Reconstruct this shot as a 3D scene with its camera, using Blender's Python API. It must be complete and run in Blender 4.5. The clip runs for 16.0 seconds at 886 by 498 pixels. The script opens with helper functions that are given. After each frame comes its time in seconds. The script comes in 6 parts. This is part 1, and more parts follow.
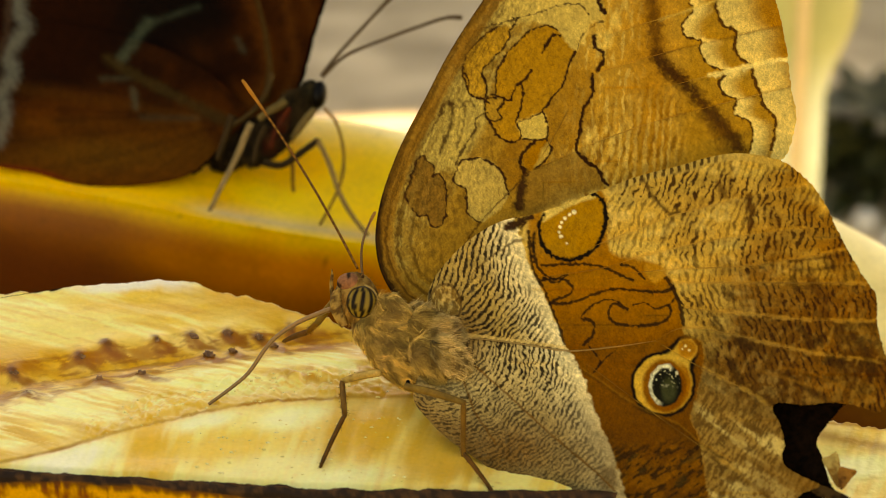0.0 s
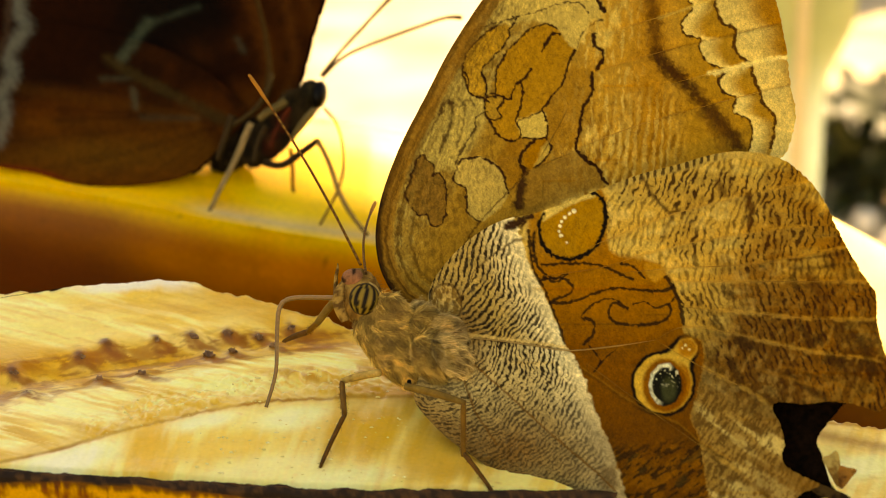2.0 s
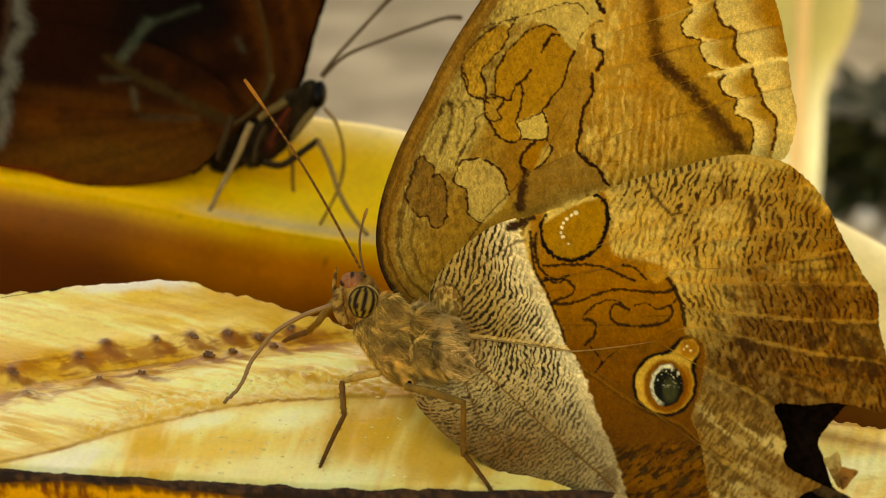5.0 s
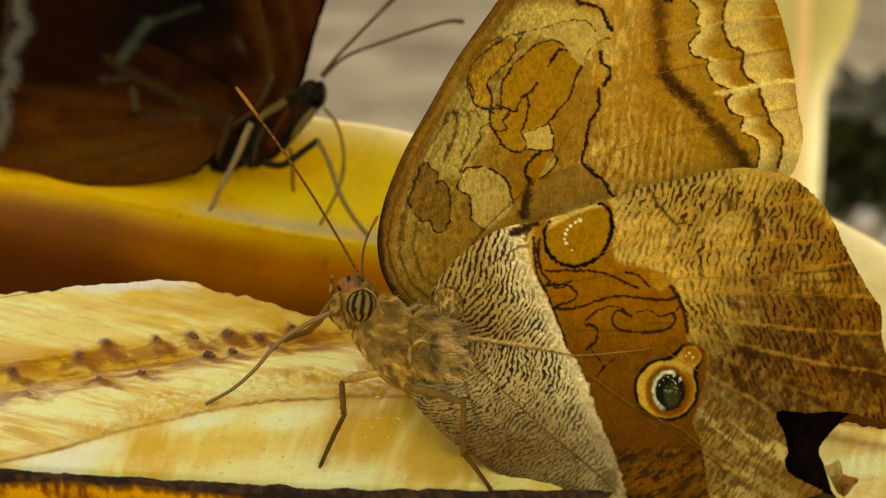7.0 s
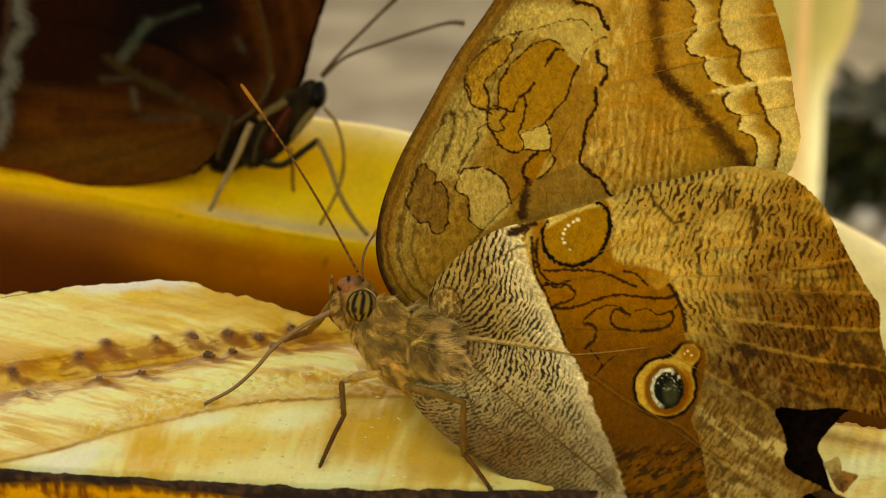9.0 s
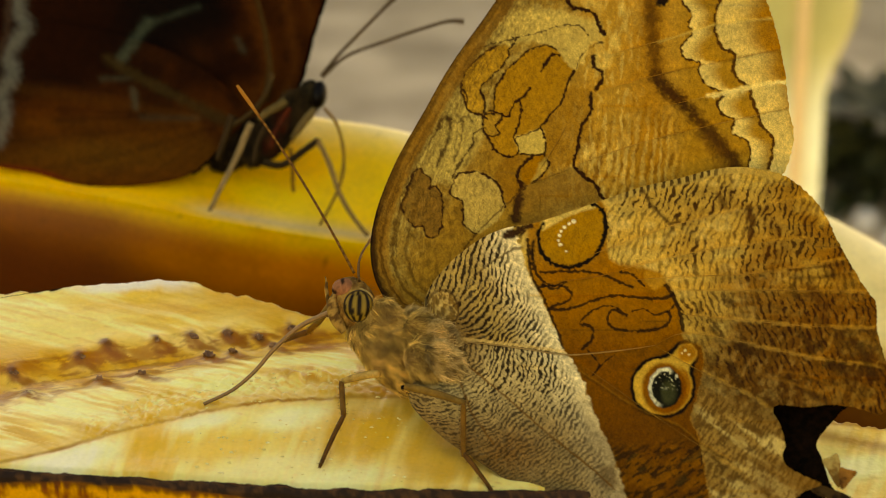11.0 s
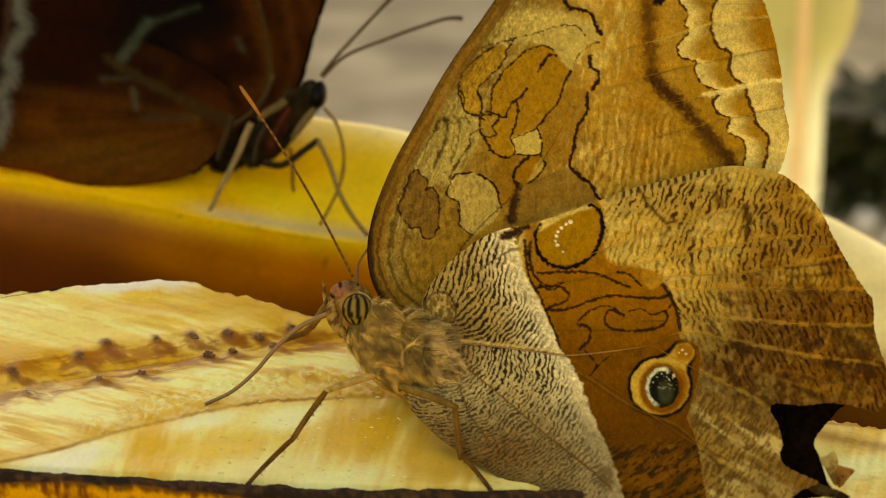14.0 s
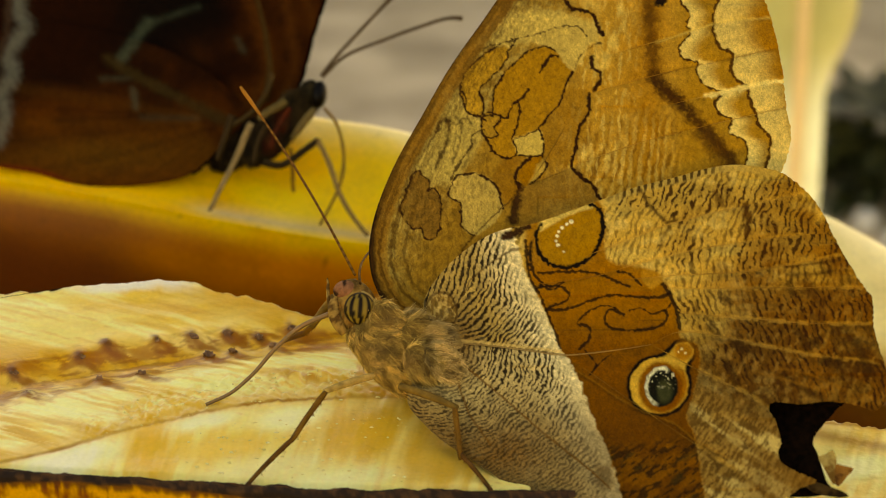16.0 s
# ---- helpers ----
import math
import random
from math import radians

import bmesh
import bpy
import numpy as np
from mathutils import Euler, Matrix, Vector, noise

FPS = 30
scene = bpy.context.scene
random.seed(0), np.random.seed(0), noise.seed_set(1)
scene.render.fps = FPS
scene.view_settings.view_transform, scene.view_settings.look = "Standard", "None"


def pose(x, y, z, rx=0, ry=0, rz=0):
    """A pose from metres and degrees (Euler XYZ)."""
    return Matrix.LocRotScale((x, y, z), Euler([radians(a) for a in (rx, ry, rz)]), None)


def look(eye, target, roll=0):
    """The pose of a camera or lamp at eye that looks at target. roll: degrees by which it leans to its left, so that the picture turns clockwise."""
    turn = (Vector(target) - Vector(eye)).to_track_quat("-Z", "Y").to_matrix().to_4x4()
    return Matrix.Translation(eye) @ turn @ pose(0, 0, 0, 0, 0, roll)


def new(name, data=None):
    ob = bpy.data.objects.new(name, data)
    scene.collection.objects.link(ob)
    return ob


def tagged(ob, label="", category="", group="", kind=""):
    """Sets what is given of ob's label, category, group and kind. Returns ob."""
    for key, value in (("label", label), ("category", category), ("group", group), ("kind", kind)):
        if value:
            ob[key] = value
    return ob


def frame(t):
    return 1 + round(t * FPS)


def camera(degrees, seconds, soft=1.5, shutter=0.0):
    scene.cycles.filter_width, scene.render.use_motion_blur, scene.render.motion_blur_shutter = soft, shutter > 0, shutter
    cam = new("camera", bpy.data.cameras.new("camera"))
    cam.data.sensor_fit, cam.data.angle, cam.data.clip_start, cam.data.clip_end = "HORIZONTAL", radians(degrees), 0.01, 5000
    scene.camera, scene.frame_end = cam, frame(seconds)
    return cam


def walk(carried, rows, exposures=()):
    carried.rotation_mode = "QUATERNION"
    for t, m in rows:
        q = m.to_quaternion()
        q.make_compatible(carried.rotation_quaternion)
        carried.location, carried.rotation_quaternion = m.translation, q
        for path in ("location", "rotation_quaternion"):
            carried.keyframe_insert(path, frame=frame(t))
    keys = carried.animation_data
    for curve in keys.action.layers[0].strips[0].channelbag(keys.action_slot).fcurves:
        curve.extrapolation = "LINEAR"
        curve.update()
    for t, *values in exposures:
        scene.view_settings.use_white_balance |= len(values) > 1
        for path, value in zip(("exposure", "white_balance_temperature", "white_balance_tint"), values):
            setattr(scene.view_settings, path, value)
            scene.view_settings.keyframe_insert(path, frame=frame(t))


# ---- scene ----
# Metres. Two butterflies feed on bananas on a bench; the camera stands still.
BENCH_Z = -0.020            # top of the bench
STAGE_D = 0.3087            # distance from the lens to the sharp plane
UNIT = 0.12 / 1568          # one drawing unit on the sharp plane
PITCH, MID = 20.0, 0.047    # downward tilt of the view; height of its centre point
CP, SP = math.cos(radians(PITCH)), math.sin(radians(PITCH))
EYE = (0.0, -STAGE_D * CP, MID + STAGE_D * SP)

cam = camera(22.0, 16.0, soft=0.9)
cam.data.dof.use_dof = True
cam.data.dof.focus_distance = STAGE_D + 0.004
cam.data.dof.aperture_fstop = 31.0
walk(cam, [(0.0, look(EYE, (0, 0, MID))), (16.0, look(EYE, (0, 0, MID)))],
     exposures=[(0.0, 2.17, 19000, 15), (4.2, 2.17, 19000, 15), (6.4, 2.02, 19000, 15), (16.0, 2.02, 19000, 15)])

# ---- light ----
SUN_AZ, SUN_EL = 20.0, 52.0          # the sun stands behind the subject, a little to the right
world = bpy.data.worlds.new("sky")
scene.world = world
world.use_nodes = True
sky = world.node_tree.nodes.new("ShaderNodeTexSky")
sky.sky_type = 'NISHITA'
sky.sun_disc = False
sky.sun_elevation, sky.sun_rotation = radians(SUN_EL), radians(SUN_AZ)
world.node_tree.links.new(sky.outputs[0], world.node_tree.nodes["Background"].inputs[0])
world.node_tree.nodes["Background"].inputs[1].default_value = 0.090
sun_dir = Vector((math.sin(radians(SUN_AZ)) * math.cos(radians(SUN_EL)),
                  math.cos(radians(SUN_AZ)) * math.cos(radians(SUN_EL)), math.sin(radians(SUN_EL))))
sun = new("sun", bpy.data.lights.new("sun", 'SUN'))
sun.data.energy, sun.data.angle, sun.data.color = 5.0, radians(0.6), (1.0, 0.94, 0.85)
sun.matrix_world = look(sun_dir * 5, (0, 0, 0))


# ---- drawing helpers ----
def board(u, v, back=0.0):
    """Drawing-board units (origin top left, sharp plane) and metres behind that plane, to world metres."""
    k = UNIT * (STAGE_D + back) / STAGE_D
    x, y = (u - 784) * k, (441 - v) * k
    return Vector((x, y * SP + back * CP, MID + y * CP - back * SP))


def board_np(u, v, back):
    k = UNIT * (STAGE_D + back) / STAGE_D
    x, y = (u - 784) * k, (441 - v) * k
    return np.stack([x, y * SP + back * CP, MID + y * CP - back * SP], -1)


STAGE = Matrix(((1, 0, 0), (0, SP, -CP), (0, CP, SP)))      # stage axes (right, up, to the viewer) in the world


def rgb(r, g, b):
    """sRGB 0-255 to linear."""
    return np.array([(c / 255 / 12.92) if c <= 10 else ((c / 255 + 0.055) / 1.055) ** 2.4 for c in (r, g, b)])


def spline(pts, closed=False, n=7):
    p = np.array(pts, float).reshape(-1, 2)
    m = len(p)
    out = []
    for i in range(m if closed else m - 1):
        a, b, c, d = ((p[(i - 1) % m], p[i], p[(i + 1) % m], p[(i + 2) % m]) if closed else
                      (p[max(i - 1, 0)], p[i], p[i + 1], p[min(i + 2, m - 1)]))
        for s in np.arange(n) / n:
            out.append(0.5 * (2 * b + (c - a) * s + (2 * a - 5 * b + 4 * c - d) * s * s + (3 * b - a - 3 * c + d) * s ** 3))
    if not closed:
        out.append(p[-1])
    return np.array(out)


def inside(q, poly):
    hit = np.zeros(len(q), bool)
    x, y = q[:, 0], q[:, 1]
    for (x0, y0), (x1, y1) in zip(poly, np.roll(poly, -1, 0)):
        if y0 != y1:
            hit ^= ((y0 > y) != (y1 > y)) & (x < (x1 - x0) * (y - y0) / (y1 - y0) + x0)
    return hit


def nearest(q, poly, closed=False):
    """Distance from each point to a polyline, and the nearest place on it."""
    best, place = np.full(len(q), 1e9), np.zeros_like(q)
    ends = np.roll(poly, -1, 0) if closed else poly[1:]
    for a, b in zip(poly, ends):
        e = b - a
        s = np.clip(((q - a) @ e) / max(e @ e, 1e-9), 0, 1)
        w = a + s[:, None] * e
        d = np.hypot(*(q - w).T)
        m = d < best
        best[m], place[m] = d[m], w[m]
    return best, place


def near_band(q, poly, reach, closed=False):
    """Distance to a polyline, worked out only within reach of it."""
    lo, hi = poly.min(0) - reach, poly.max(0) + reach
    d = np.full(len(q), 1e9)
    m = np.all((q > lo) & (q < hi), 1)
    if m.any():
        d[m] = nearest(q[m], poly, closed)[0]
    return d


def lattice(q, seed):
    """Smooth value noise in 0..1 at unit scale."""
    i = np.floor(q).astype(np.int64)
    f = q - i
    f = f * f * (3 - 2 * f)

    def h(a, b):
        k = (a * 374761393 + b * 668265263 + seed * 1442695041) & 0xFFFFFFFF
        k = ((k ^ (k >> 13)) * 1274126177) & 0xFFFFFFFF
        return ((k ^ (k >> 16)) & 0xFFFF) / 65535.0
    a, b = i[:, 0], i[:, 1]
    top = h(a, b) * (1 - f[:, 0]) + h(a + 1, b) * f[:, 0]
    low = h(a, b + 1) * (1 - f[:, 0]) + h(a + 1, b + 1) * f[:, 0]
    return top * (1 - f[:, 1]) + low * f[:, 1]


def fbm(q, size, seed=1, octaves=4, stretch=(1, 1)):
    q = q / (np.array(stretch, float) * size)
    s, amp, tot = 0, 1.0, 0
    for k in range(octaves):
        s = s + amp * lattice(q * 2 ** k + 17.3 * k, seed + k)
        tot += amp
        amp *= 0.5
    return s / tot


def ramp(x, a, b):
    t = np.clip((x - a) / (b - a), 0, 1)
    return t * t * (3 - 2 * t)


def mixin(col, c, m):
    return col * (1 - m[:, None]) + np.asarray(c) * m[:, None]


# ---- materials ----
def mat_nodes(name, rough=0.6, spec=0.4):
    m = bpy.data.materials.new(name)
    m.use_nodes = True
    nt = m.node_tree
    p = nt.nodes["Principled BSDF"]
    p.inputs["Roughness"].default_value = rough
    p.inputs["Specular IOR Level"].default_value = spec
    return m, nt, p


def painted(name, rough=0.7, spec=0.3, grain=6000.0, depth=0.25, contrast=0.35, dist=0.0001, sss=0.0, sheen=0.0, patch=700.0):
    """Surface colour from the 'col' attribute, with two scales of grain and fine relief."""
    m, nt, p = mat_nodes(name, rough, spec)
    at = nt.nodes.new("ShaderNodeAttribute")
    at.attribute_name = "col"
    geo = nt.nodes.new("ShaderNodeTexCoord")
    fine, wide = nt.nodes.new("ShaderNodeTexNoise"), nt.nodes.new("ShaderNodeTexNoise")
    for nz, sc, de in ((fine, grain, 3.0), (wide, patch, 4.0)):
        nz.inputs["Scale"].default_value, nz.inputs["Detail"].default_value = sc, de
        nt.links.new(geo.outputs["Object"], nz.inputs["Vector"])
    add = nt.nodes.new("ShaderNodeMath")
    add.operation = 'ADD'
    nt.links.new(fine.outputs["Fac"], add.inputs[0])
    nt.links.new(wide.outputs["Fac"], add.inputs[1])
    mr = nt.nodes.new("ShaderNodeMapRange")
    for k, v in (("From Min", 0.6), ("From Max", 1.4), ("To Min", 1 - contrast), ("To Max", 1 + contrast)):
        mr.inputs[k].default_value = v
    nt.links.new(add.outputs[0], mr.inputs["Value"])
    mul = nt.nodes.new("ShaderNodeVectorMath")
    mul.operation = 'SCALE'
    nt.links.new(at.outputs["Color"], mul.inputs[0])
    nt.links.new(mr.outputs[0], mul.inputs["Scale"])
    nt.links.new(mul.outputs[0], p.inputs["Base Color"])
    bump = nt.nodes.new("ShaderNodeBump")
    bump.inputs["Strength"].default_value, bump.inputs["Distance"].default_value = depth, dist
    nt.links.new(add.outputs[0], bump.inputs["Height"])
    nt.links.new(bump.outputs[0], p.inputs["Normal"])
    if sss:
        p.inputs["Subsurface Weight"].default_value = sss
        p.inputs["Subsurface Scale"].default_value = 0.002
        p.inputs["Subsurface Radius"].default_value = (0.8, 0.7, 0.35)
    if sheen:
        p.inputs["Sheen Weight"].default_value = sheen
    return m


def plain(name, c1, c2, scale=900.0, rough=0.6, spec=0.4, depth=0.2, dist=0.0002, detail=5.0, lo=0.35, hi=0.65, stretch=(1, 1, 1)):
    """Two-tone noise colour with relief."""
    m, nt, p = mat_nodes(name, rough, spec)
    geo, mp = nt.nodes.new("ShaderNodeTexCoord"), nt.nodes.new("ShaderNodeMapping")
    mp.inputs["Scale"].default_value = stretch
    nt.links.new(geo.outputs["Object"], mp.inputs[0])
    nz = nt.nodes.new("ShaderNodeTexNoise")
    nz.inputs["Scale"].default_value, nz.inputs["Detail"].default_value = scale, detail
    nt.links.new(mp.outputs[0], nz.inputs["Vector"])
    cr = nt.nodes.new("ShaderNodeValToRGB")
    cr.color_ramp.elements[0].position, cr.color_ramp.elements[1].position = lo, hi
    cr.color_ramp.elements[0].color, cr.color_ramp.elements[1].color = (*c1, 1), (*c2, 1)
    nt.links.new(nz.outputs["Fac"], cr.inputs[0])
    nt.links.new(cr.outputs[0], p.inputs["Base Color"])
    bump = nt.nodes.new("ShaderNodeBump")
    bump.inputs["Strength"].default_value, bump.inputs["Distance"].default_value = depth, dist
    nt.links.new(nz.outputs["Fac"], bump.inputs["Height"])
    nt.links.new(bump.outputs[0], p.inputs["Normal"])
    return m


def let_light_through(m, share):
    """Mix a translucent layer of the surface's own colour into a thin material."""
    nt = m.node_tree
    p, out = nt.nodes["Principled BSDF"], nt.nodes["Material Output"]
    tr, mx = nt.nodes.new("ShaderNodeBsdfTranslucent"), nt.nodes.new("ShaderNodeMixShader")
    nt.links.new(p.inputs["Base Color"].links[0].from_socket, tr.inputs["Color"])
    mx.inputs[0].default_value = share
    nt.links.new(p.outputs[0], mx.inputs[1])
    nt.links.new(tr.outputs[0], mx.inputs[2])
    nt.links.new(mx.outputs[0], out.inputs["Surface"])


M_WING = painted("wing_scales", 0.85, 0.06, grain=6500, depth=0.5, contrast=0.32, dist=0.00006)
M_DORSAL = plain("wing_upperside", rgb(7, 4, 2), rgb(24, 13, 6), 1200, 0.95, 0.02)
M_FLESH = painted("banana_flesh", 0.28, 0.28, grain=1500, depth=0.16, contrast=0.07, dist=0.0003, sss=0.08, patch=420)
M_PEEL = painted("banana_peel", 0.62, 0.15, grain=2400, depth=0.35, contrast=0.22, dist=0.0002, patch=160)
M_RIPE = painted("ripe_peel", 0.38, 0.20, grain=900, depth=0.10, contrast=0.14, dist=0.0002, patch=130)
M_FUR = painted("fur", 0.75, 0.15, grain=3000, depth=0.1, contrast=0.2)
M_BODY = painted("body_scales", 0.85, 0.1, grain=3500, depth=0.5, contrast=0.35, dist=0.0002)
M_EYE = painted("compound_eye", 0.38, 0.10, grain=9000, depth=0.1, contrast=0.1)
M_HORN = painted("horn", 0.7, 0.10, grain=3000, depth=0.2, contrast=0.25)
M_TONGUE = painted("tongue_horn", 0.35, 0.45, grain=3000, depth=0.1, contrast=0.2)
M_DARKWING = painted("dark_wing_scales", 0.9, 0.03, grain=3000, depth=0.3, contrast=0.35, dist=0.0001)
M_JUICE = plain("juice", rgb(232, 206, 120), rgb(246, 228, 160), 600, 0.06, 0.8, 0.05)
M_SEED = plain("seed", rgb(74, 42, 22), rgb(140, 96, 56), 1800, 0.45, 0.35)
M_BENCH = plain("bench_wood", rgb(134, 110, 82), rgb(178, 150, 114), 30, 0.75, 0.3, 0.4, 0.002, stretch=(0.3, 3, 1))
M_GROUND = plain("sandy_ground", rgb(146, 130, 106), rgb(192, 174, 146), 9, 0.9, 0.2, 0.5, 0.01)
M_STONE = plain("pebble_stone", rgb(176, 170, 160), rgb(226, 220, 210), 40, 0.6, 0.4)
M_LEAF = plain("leaf_green", rgb(34, 48, 18), rgb(66, 86, 34), 14, 0.5, 0.4, stretch=(1, 4, 1))
M_DARKLEAF = plain("dark_leaf", rgb(30, 36, 14), rgb(70, 72, 38), 30, 0.5, 0.4)
M_DRYLEAF = painted("dry_leaf", 0.6, 0.2, grain=400, depth=0.2, contrast=0.12, dist=0.001, patch=60)
let_light_through(M_DRYLEAF, 0.19)


# ---- mesh helpers ----
def mesh_ob(name, verts, faces, mat, parent=None, label="", cols=None, origin=None, smooth=True):
    me = bpy.data.meshes.new(name)
    v = np.asarray(verts, float)
    o = np.zeros(3) if origin is None else np.array(origin, float)
    me.from_pydata((v - o).tolist(), [], faces if isinstance(faces, list) else faces.tolist())
    if cols is not None:
        a = me.attributes.new("col", 'FLOAT_COLOR', 'POINT')
        a.data.foreach_set("color", np.concatenate([cols, np.ones((len(cols), 1))], 1).astype(np.float32).ravel())
    me.polygons.foreach_set("use_smooth", [smooth] * len(me.polygons))
    me.materials.append(mat)
    ob = new(name, me)
    if parent:
        ob.parent = parent
    if label:
        tagged(ob, label)
    return ob


def tube(path, radii, sides=8):
    """Vertices and faces of a round tube along points, closed at both ends."""
    path = [Vector(p) for p in path]
    V, F = [], []
    up = Vector((0.13, -0.8, 0.58))
    for i, p in enumerate(path):
        d = (path[min(i + 1, len(path) - 1)] - path[max(i - 1, 0)]).normalized()
        a = d.cross(up).normalized()
        b = d.cross(a)
        r = radii[i] if hasattr(radii, "__len__") else radii
        V += [p + r * (math.cos(2 * math.pi * k / sides) * a + math.sin(2 * math.pi * k / sides) * b) for k in range(sides)]
    n = len(path)
    for i in range(n - 1):
        for k in range(sides):
            k2 = (k + 1) % sides
            F.append((i * sides + k, i * sides + k2, (i + 1) * sides + k2, (i + 1) * sides + k))
    F.append(tuple(range(sides))[::-1])
    F.append(tuple((n - 1) * sides + k for k in range(sides)))
    return np.array([tuple(v) for v in V]), F


def grid_faces(n, m, closed=False):
    F = []
    for i in range(n - 1):
        for j in range(m if closed else m - 1):
            j2 = (j + 1) % m
            F.append((i * m + j, i * m + j2, (i + 1) * m + j2, (i + 1) * m + j))
    return F


def ball(centre, radii, turn=None, n=24, m=32):
    """Ellipsoid vertices (stage axes), faces, and unit normals."""
    V, N = [], []
    t = turn or Matrix.Identity(3)
    for i in range(n):
        a = math.pi * i / (n - 1)
        for j in range(m):
            b = 2 * math.pi * j / m
            s = Vector((math.sin(a) * math.cos(b), math.cos(a), math.sin(a) * math.sin(b)))
            V.append(Vector(centre) + STAGE @ (t @ Vector((s.x * radii[0], s.y * radii[1], s.z * radii[2]))))
            N.append(s)
    return np.array([tuple(v) for v in V]), grid_faces(n, m, True), np.array([tuple(v) for v in N])


def sheet(outline, step):
    """Regular net inside an outline, its rim snapped to the outline."""
    lo, hi = outline.min(0) - step, outline.max(0) + step
    xs, ys = np.arange(lo[0], hi[0] + step, step), np.arange(lo[1], hi[1] + step, step)
    X, Y = np.meshgrid(xs, ys)
    q = np.stack([X.ravel(), Y.ravel()], 1)
    ins = inside(q, outline)
    w = len(xs)
    i = np.arange(len(ys) - 1)[:, None] * w + np.arange(w - 1)[None]
    f = np.stack([i, i + w, i + w + 1, i + 1], -1).reshape(-1, 4)
    f = f[ins[f].sum(1) >= 2]
    used = np.unique(f)
    new_i = np.full(len(q), -1)
    new_i[used] = np.arange(len(used))
    q, ins = q[used], ins[used]
    q[~ins] = nearest(q[~ins], outline, True)[1]
    return q, new_i[f]


def split_faces(q, f, masks):
    """Faces shared out among masks (one per vertex set); the last entry is the rest."""
    left = np.ones(len(f), bool)
    out = []
    c = q[f].mean(1)
    for poly in masks:
        m = inside(c, poly) & left
        left &= ~m
        out.append(f[m])
    out.append(f[left])
    return out


def sub_mesh(name, pts, faces, cols, mat, parent, origin, label=""):
    used = np.unique(faces)
    idx = np.full(len(pts), -1)
    idx[used] = np.arange(len(used))
    return mesh_ob(name, pts[used], idx[faces], mat, parent, label, cols[used], origin)


# ---- owl butterfly: wing plane ----
PIV_U, PIV_V = 808.0, 590.0
PIVOT = board(PIV_U, PIV_V)
WING_A, WING_B = -28.0, -18.0     # slant of the wings to the sharp plane
wing_n = np.array(Euler((radians(WING_A), 0, 0)).to_matrix() @ Euler((0, radians(WING_B), 0)).to_matrix() @ Vector((0, 0, 1)))


def wing_back(u, v):
    """Metres behind the sharp plane of the slanted wing plane."""
    rx, ry = (u - 784) * UNIT / STAGE_D, (441 - v) * UNIT / STAGE_D
    px, py = (PIV_U - 784) * UNIT, (441 - PIV_V) * UNIT
    k = (wing_n[0] * px + wing_n[1] * py - wing_n[2] * STAGE_D) / (wing_n[0] * rx + wing_n[1] * ry - wing_n[2])
    return k - STAGE_D


def wing_at(q, lift=0.0):
    return board_np(q[:, 0], q[:, 1], wing_back(q[:, 0], q[:, 1]) - lift)


DARK = rgb(52, 26, 8)
INK = rgb(34, 18, 8)


def stroke(q, col, pts, w, ink=DARK, closed=False, rough=1.8, soft=1.0, alpha=1.0, seed=5):
    w = w * 0.74 if w < 6 else w
    poly = spline(pts, closed)
    d = near_band(q, poly, w * 2 + 8, closed)
    m = d < 1e8
    if m.any():
        qq = q[m]
        wob = (fbm(qq, 5, seed, 2) - 0.5) * min(2.6 * rough, 0.9 * w + 2.2) + (fbm(qq, 26, seed + 9, 2) - 0.5) * w * 0.6 + 0.1
        k = 1 - ramp(d[m] + wob, w - soft, w + soft)
        col[m] = mixin(col[m], ink, k * alpha)


def fill(q, col, pts, c, alpha=1.0, rough=5.0, soft=3.0):
    poly = spline(pts, True)
    lo, hi = poly.min(0) - 15, poly.max(0) + 15
    m = np.all((q > lo) & (q < hi), 1)
    if m.any():
        qq = q[m]
        s = nearest(qq, poly, True)[0] * np.where(inside(qq, poly), -1, 1) + (fbm(qq, 9, 31, 3) - 0.5) * rough
        col[m] = mixin(col[m], c, (1 - ramp(s, -soft, soft)) * alpha)


def scales(q, col, broad, blue=0.60):
    """Fine dusting of wing scales, light and dark, over the pattern."""
    g = np.random.RandomState(7).rand(len(q))
    h = fbm(q, 3.2, 93, 2, (0.8, 1.5))
    k = (0.78 + 0.40 * h + 0.32 * (g - 0.5)) * (0.90 + 0.22 * broad)
    col = col * k[:, None] * np.stack([np.full(len(q), 1.0), np.full(len(q), 0.93), np.zeros(len(q)) + blue], 1)
    return mixin(col, rgb(30, 18, 8), ramp(g, 0.93, 0.99) * 0.35)


def frayed(q, amount):
    """Small irregular shifts, so that drawn lines waver like rows of scales."""
    sx = (fbm(q, 11, 101, 2) - 0.5) + 0.6 * (fbm(q, 4.5, 103, 1) - 0.5)
    sy = (fbm(q, 11, 102, 2) - 0.5) + 0.6 * (fbm(q, 4.5, 104, 1) - 0.5)
    return q + amount * np.stack([sx, sy], 1)


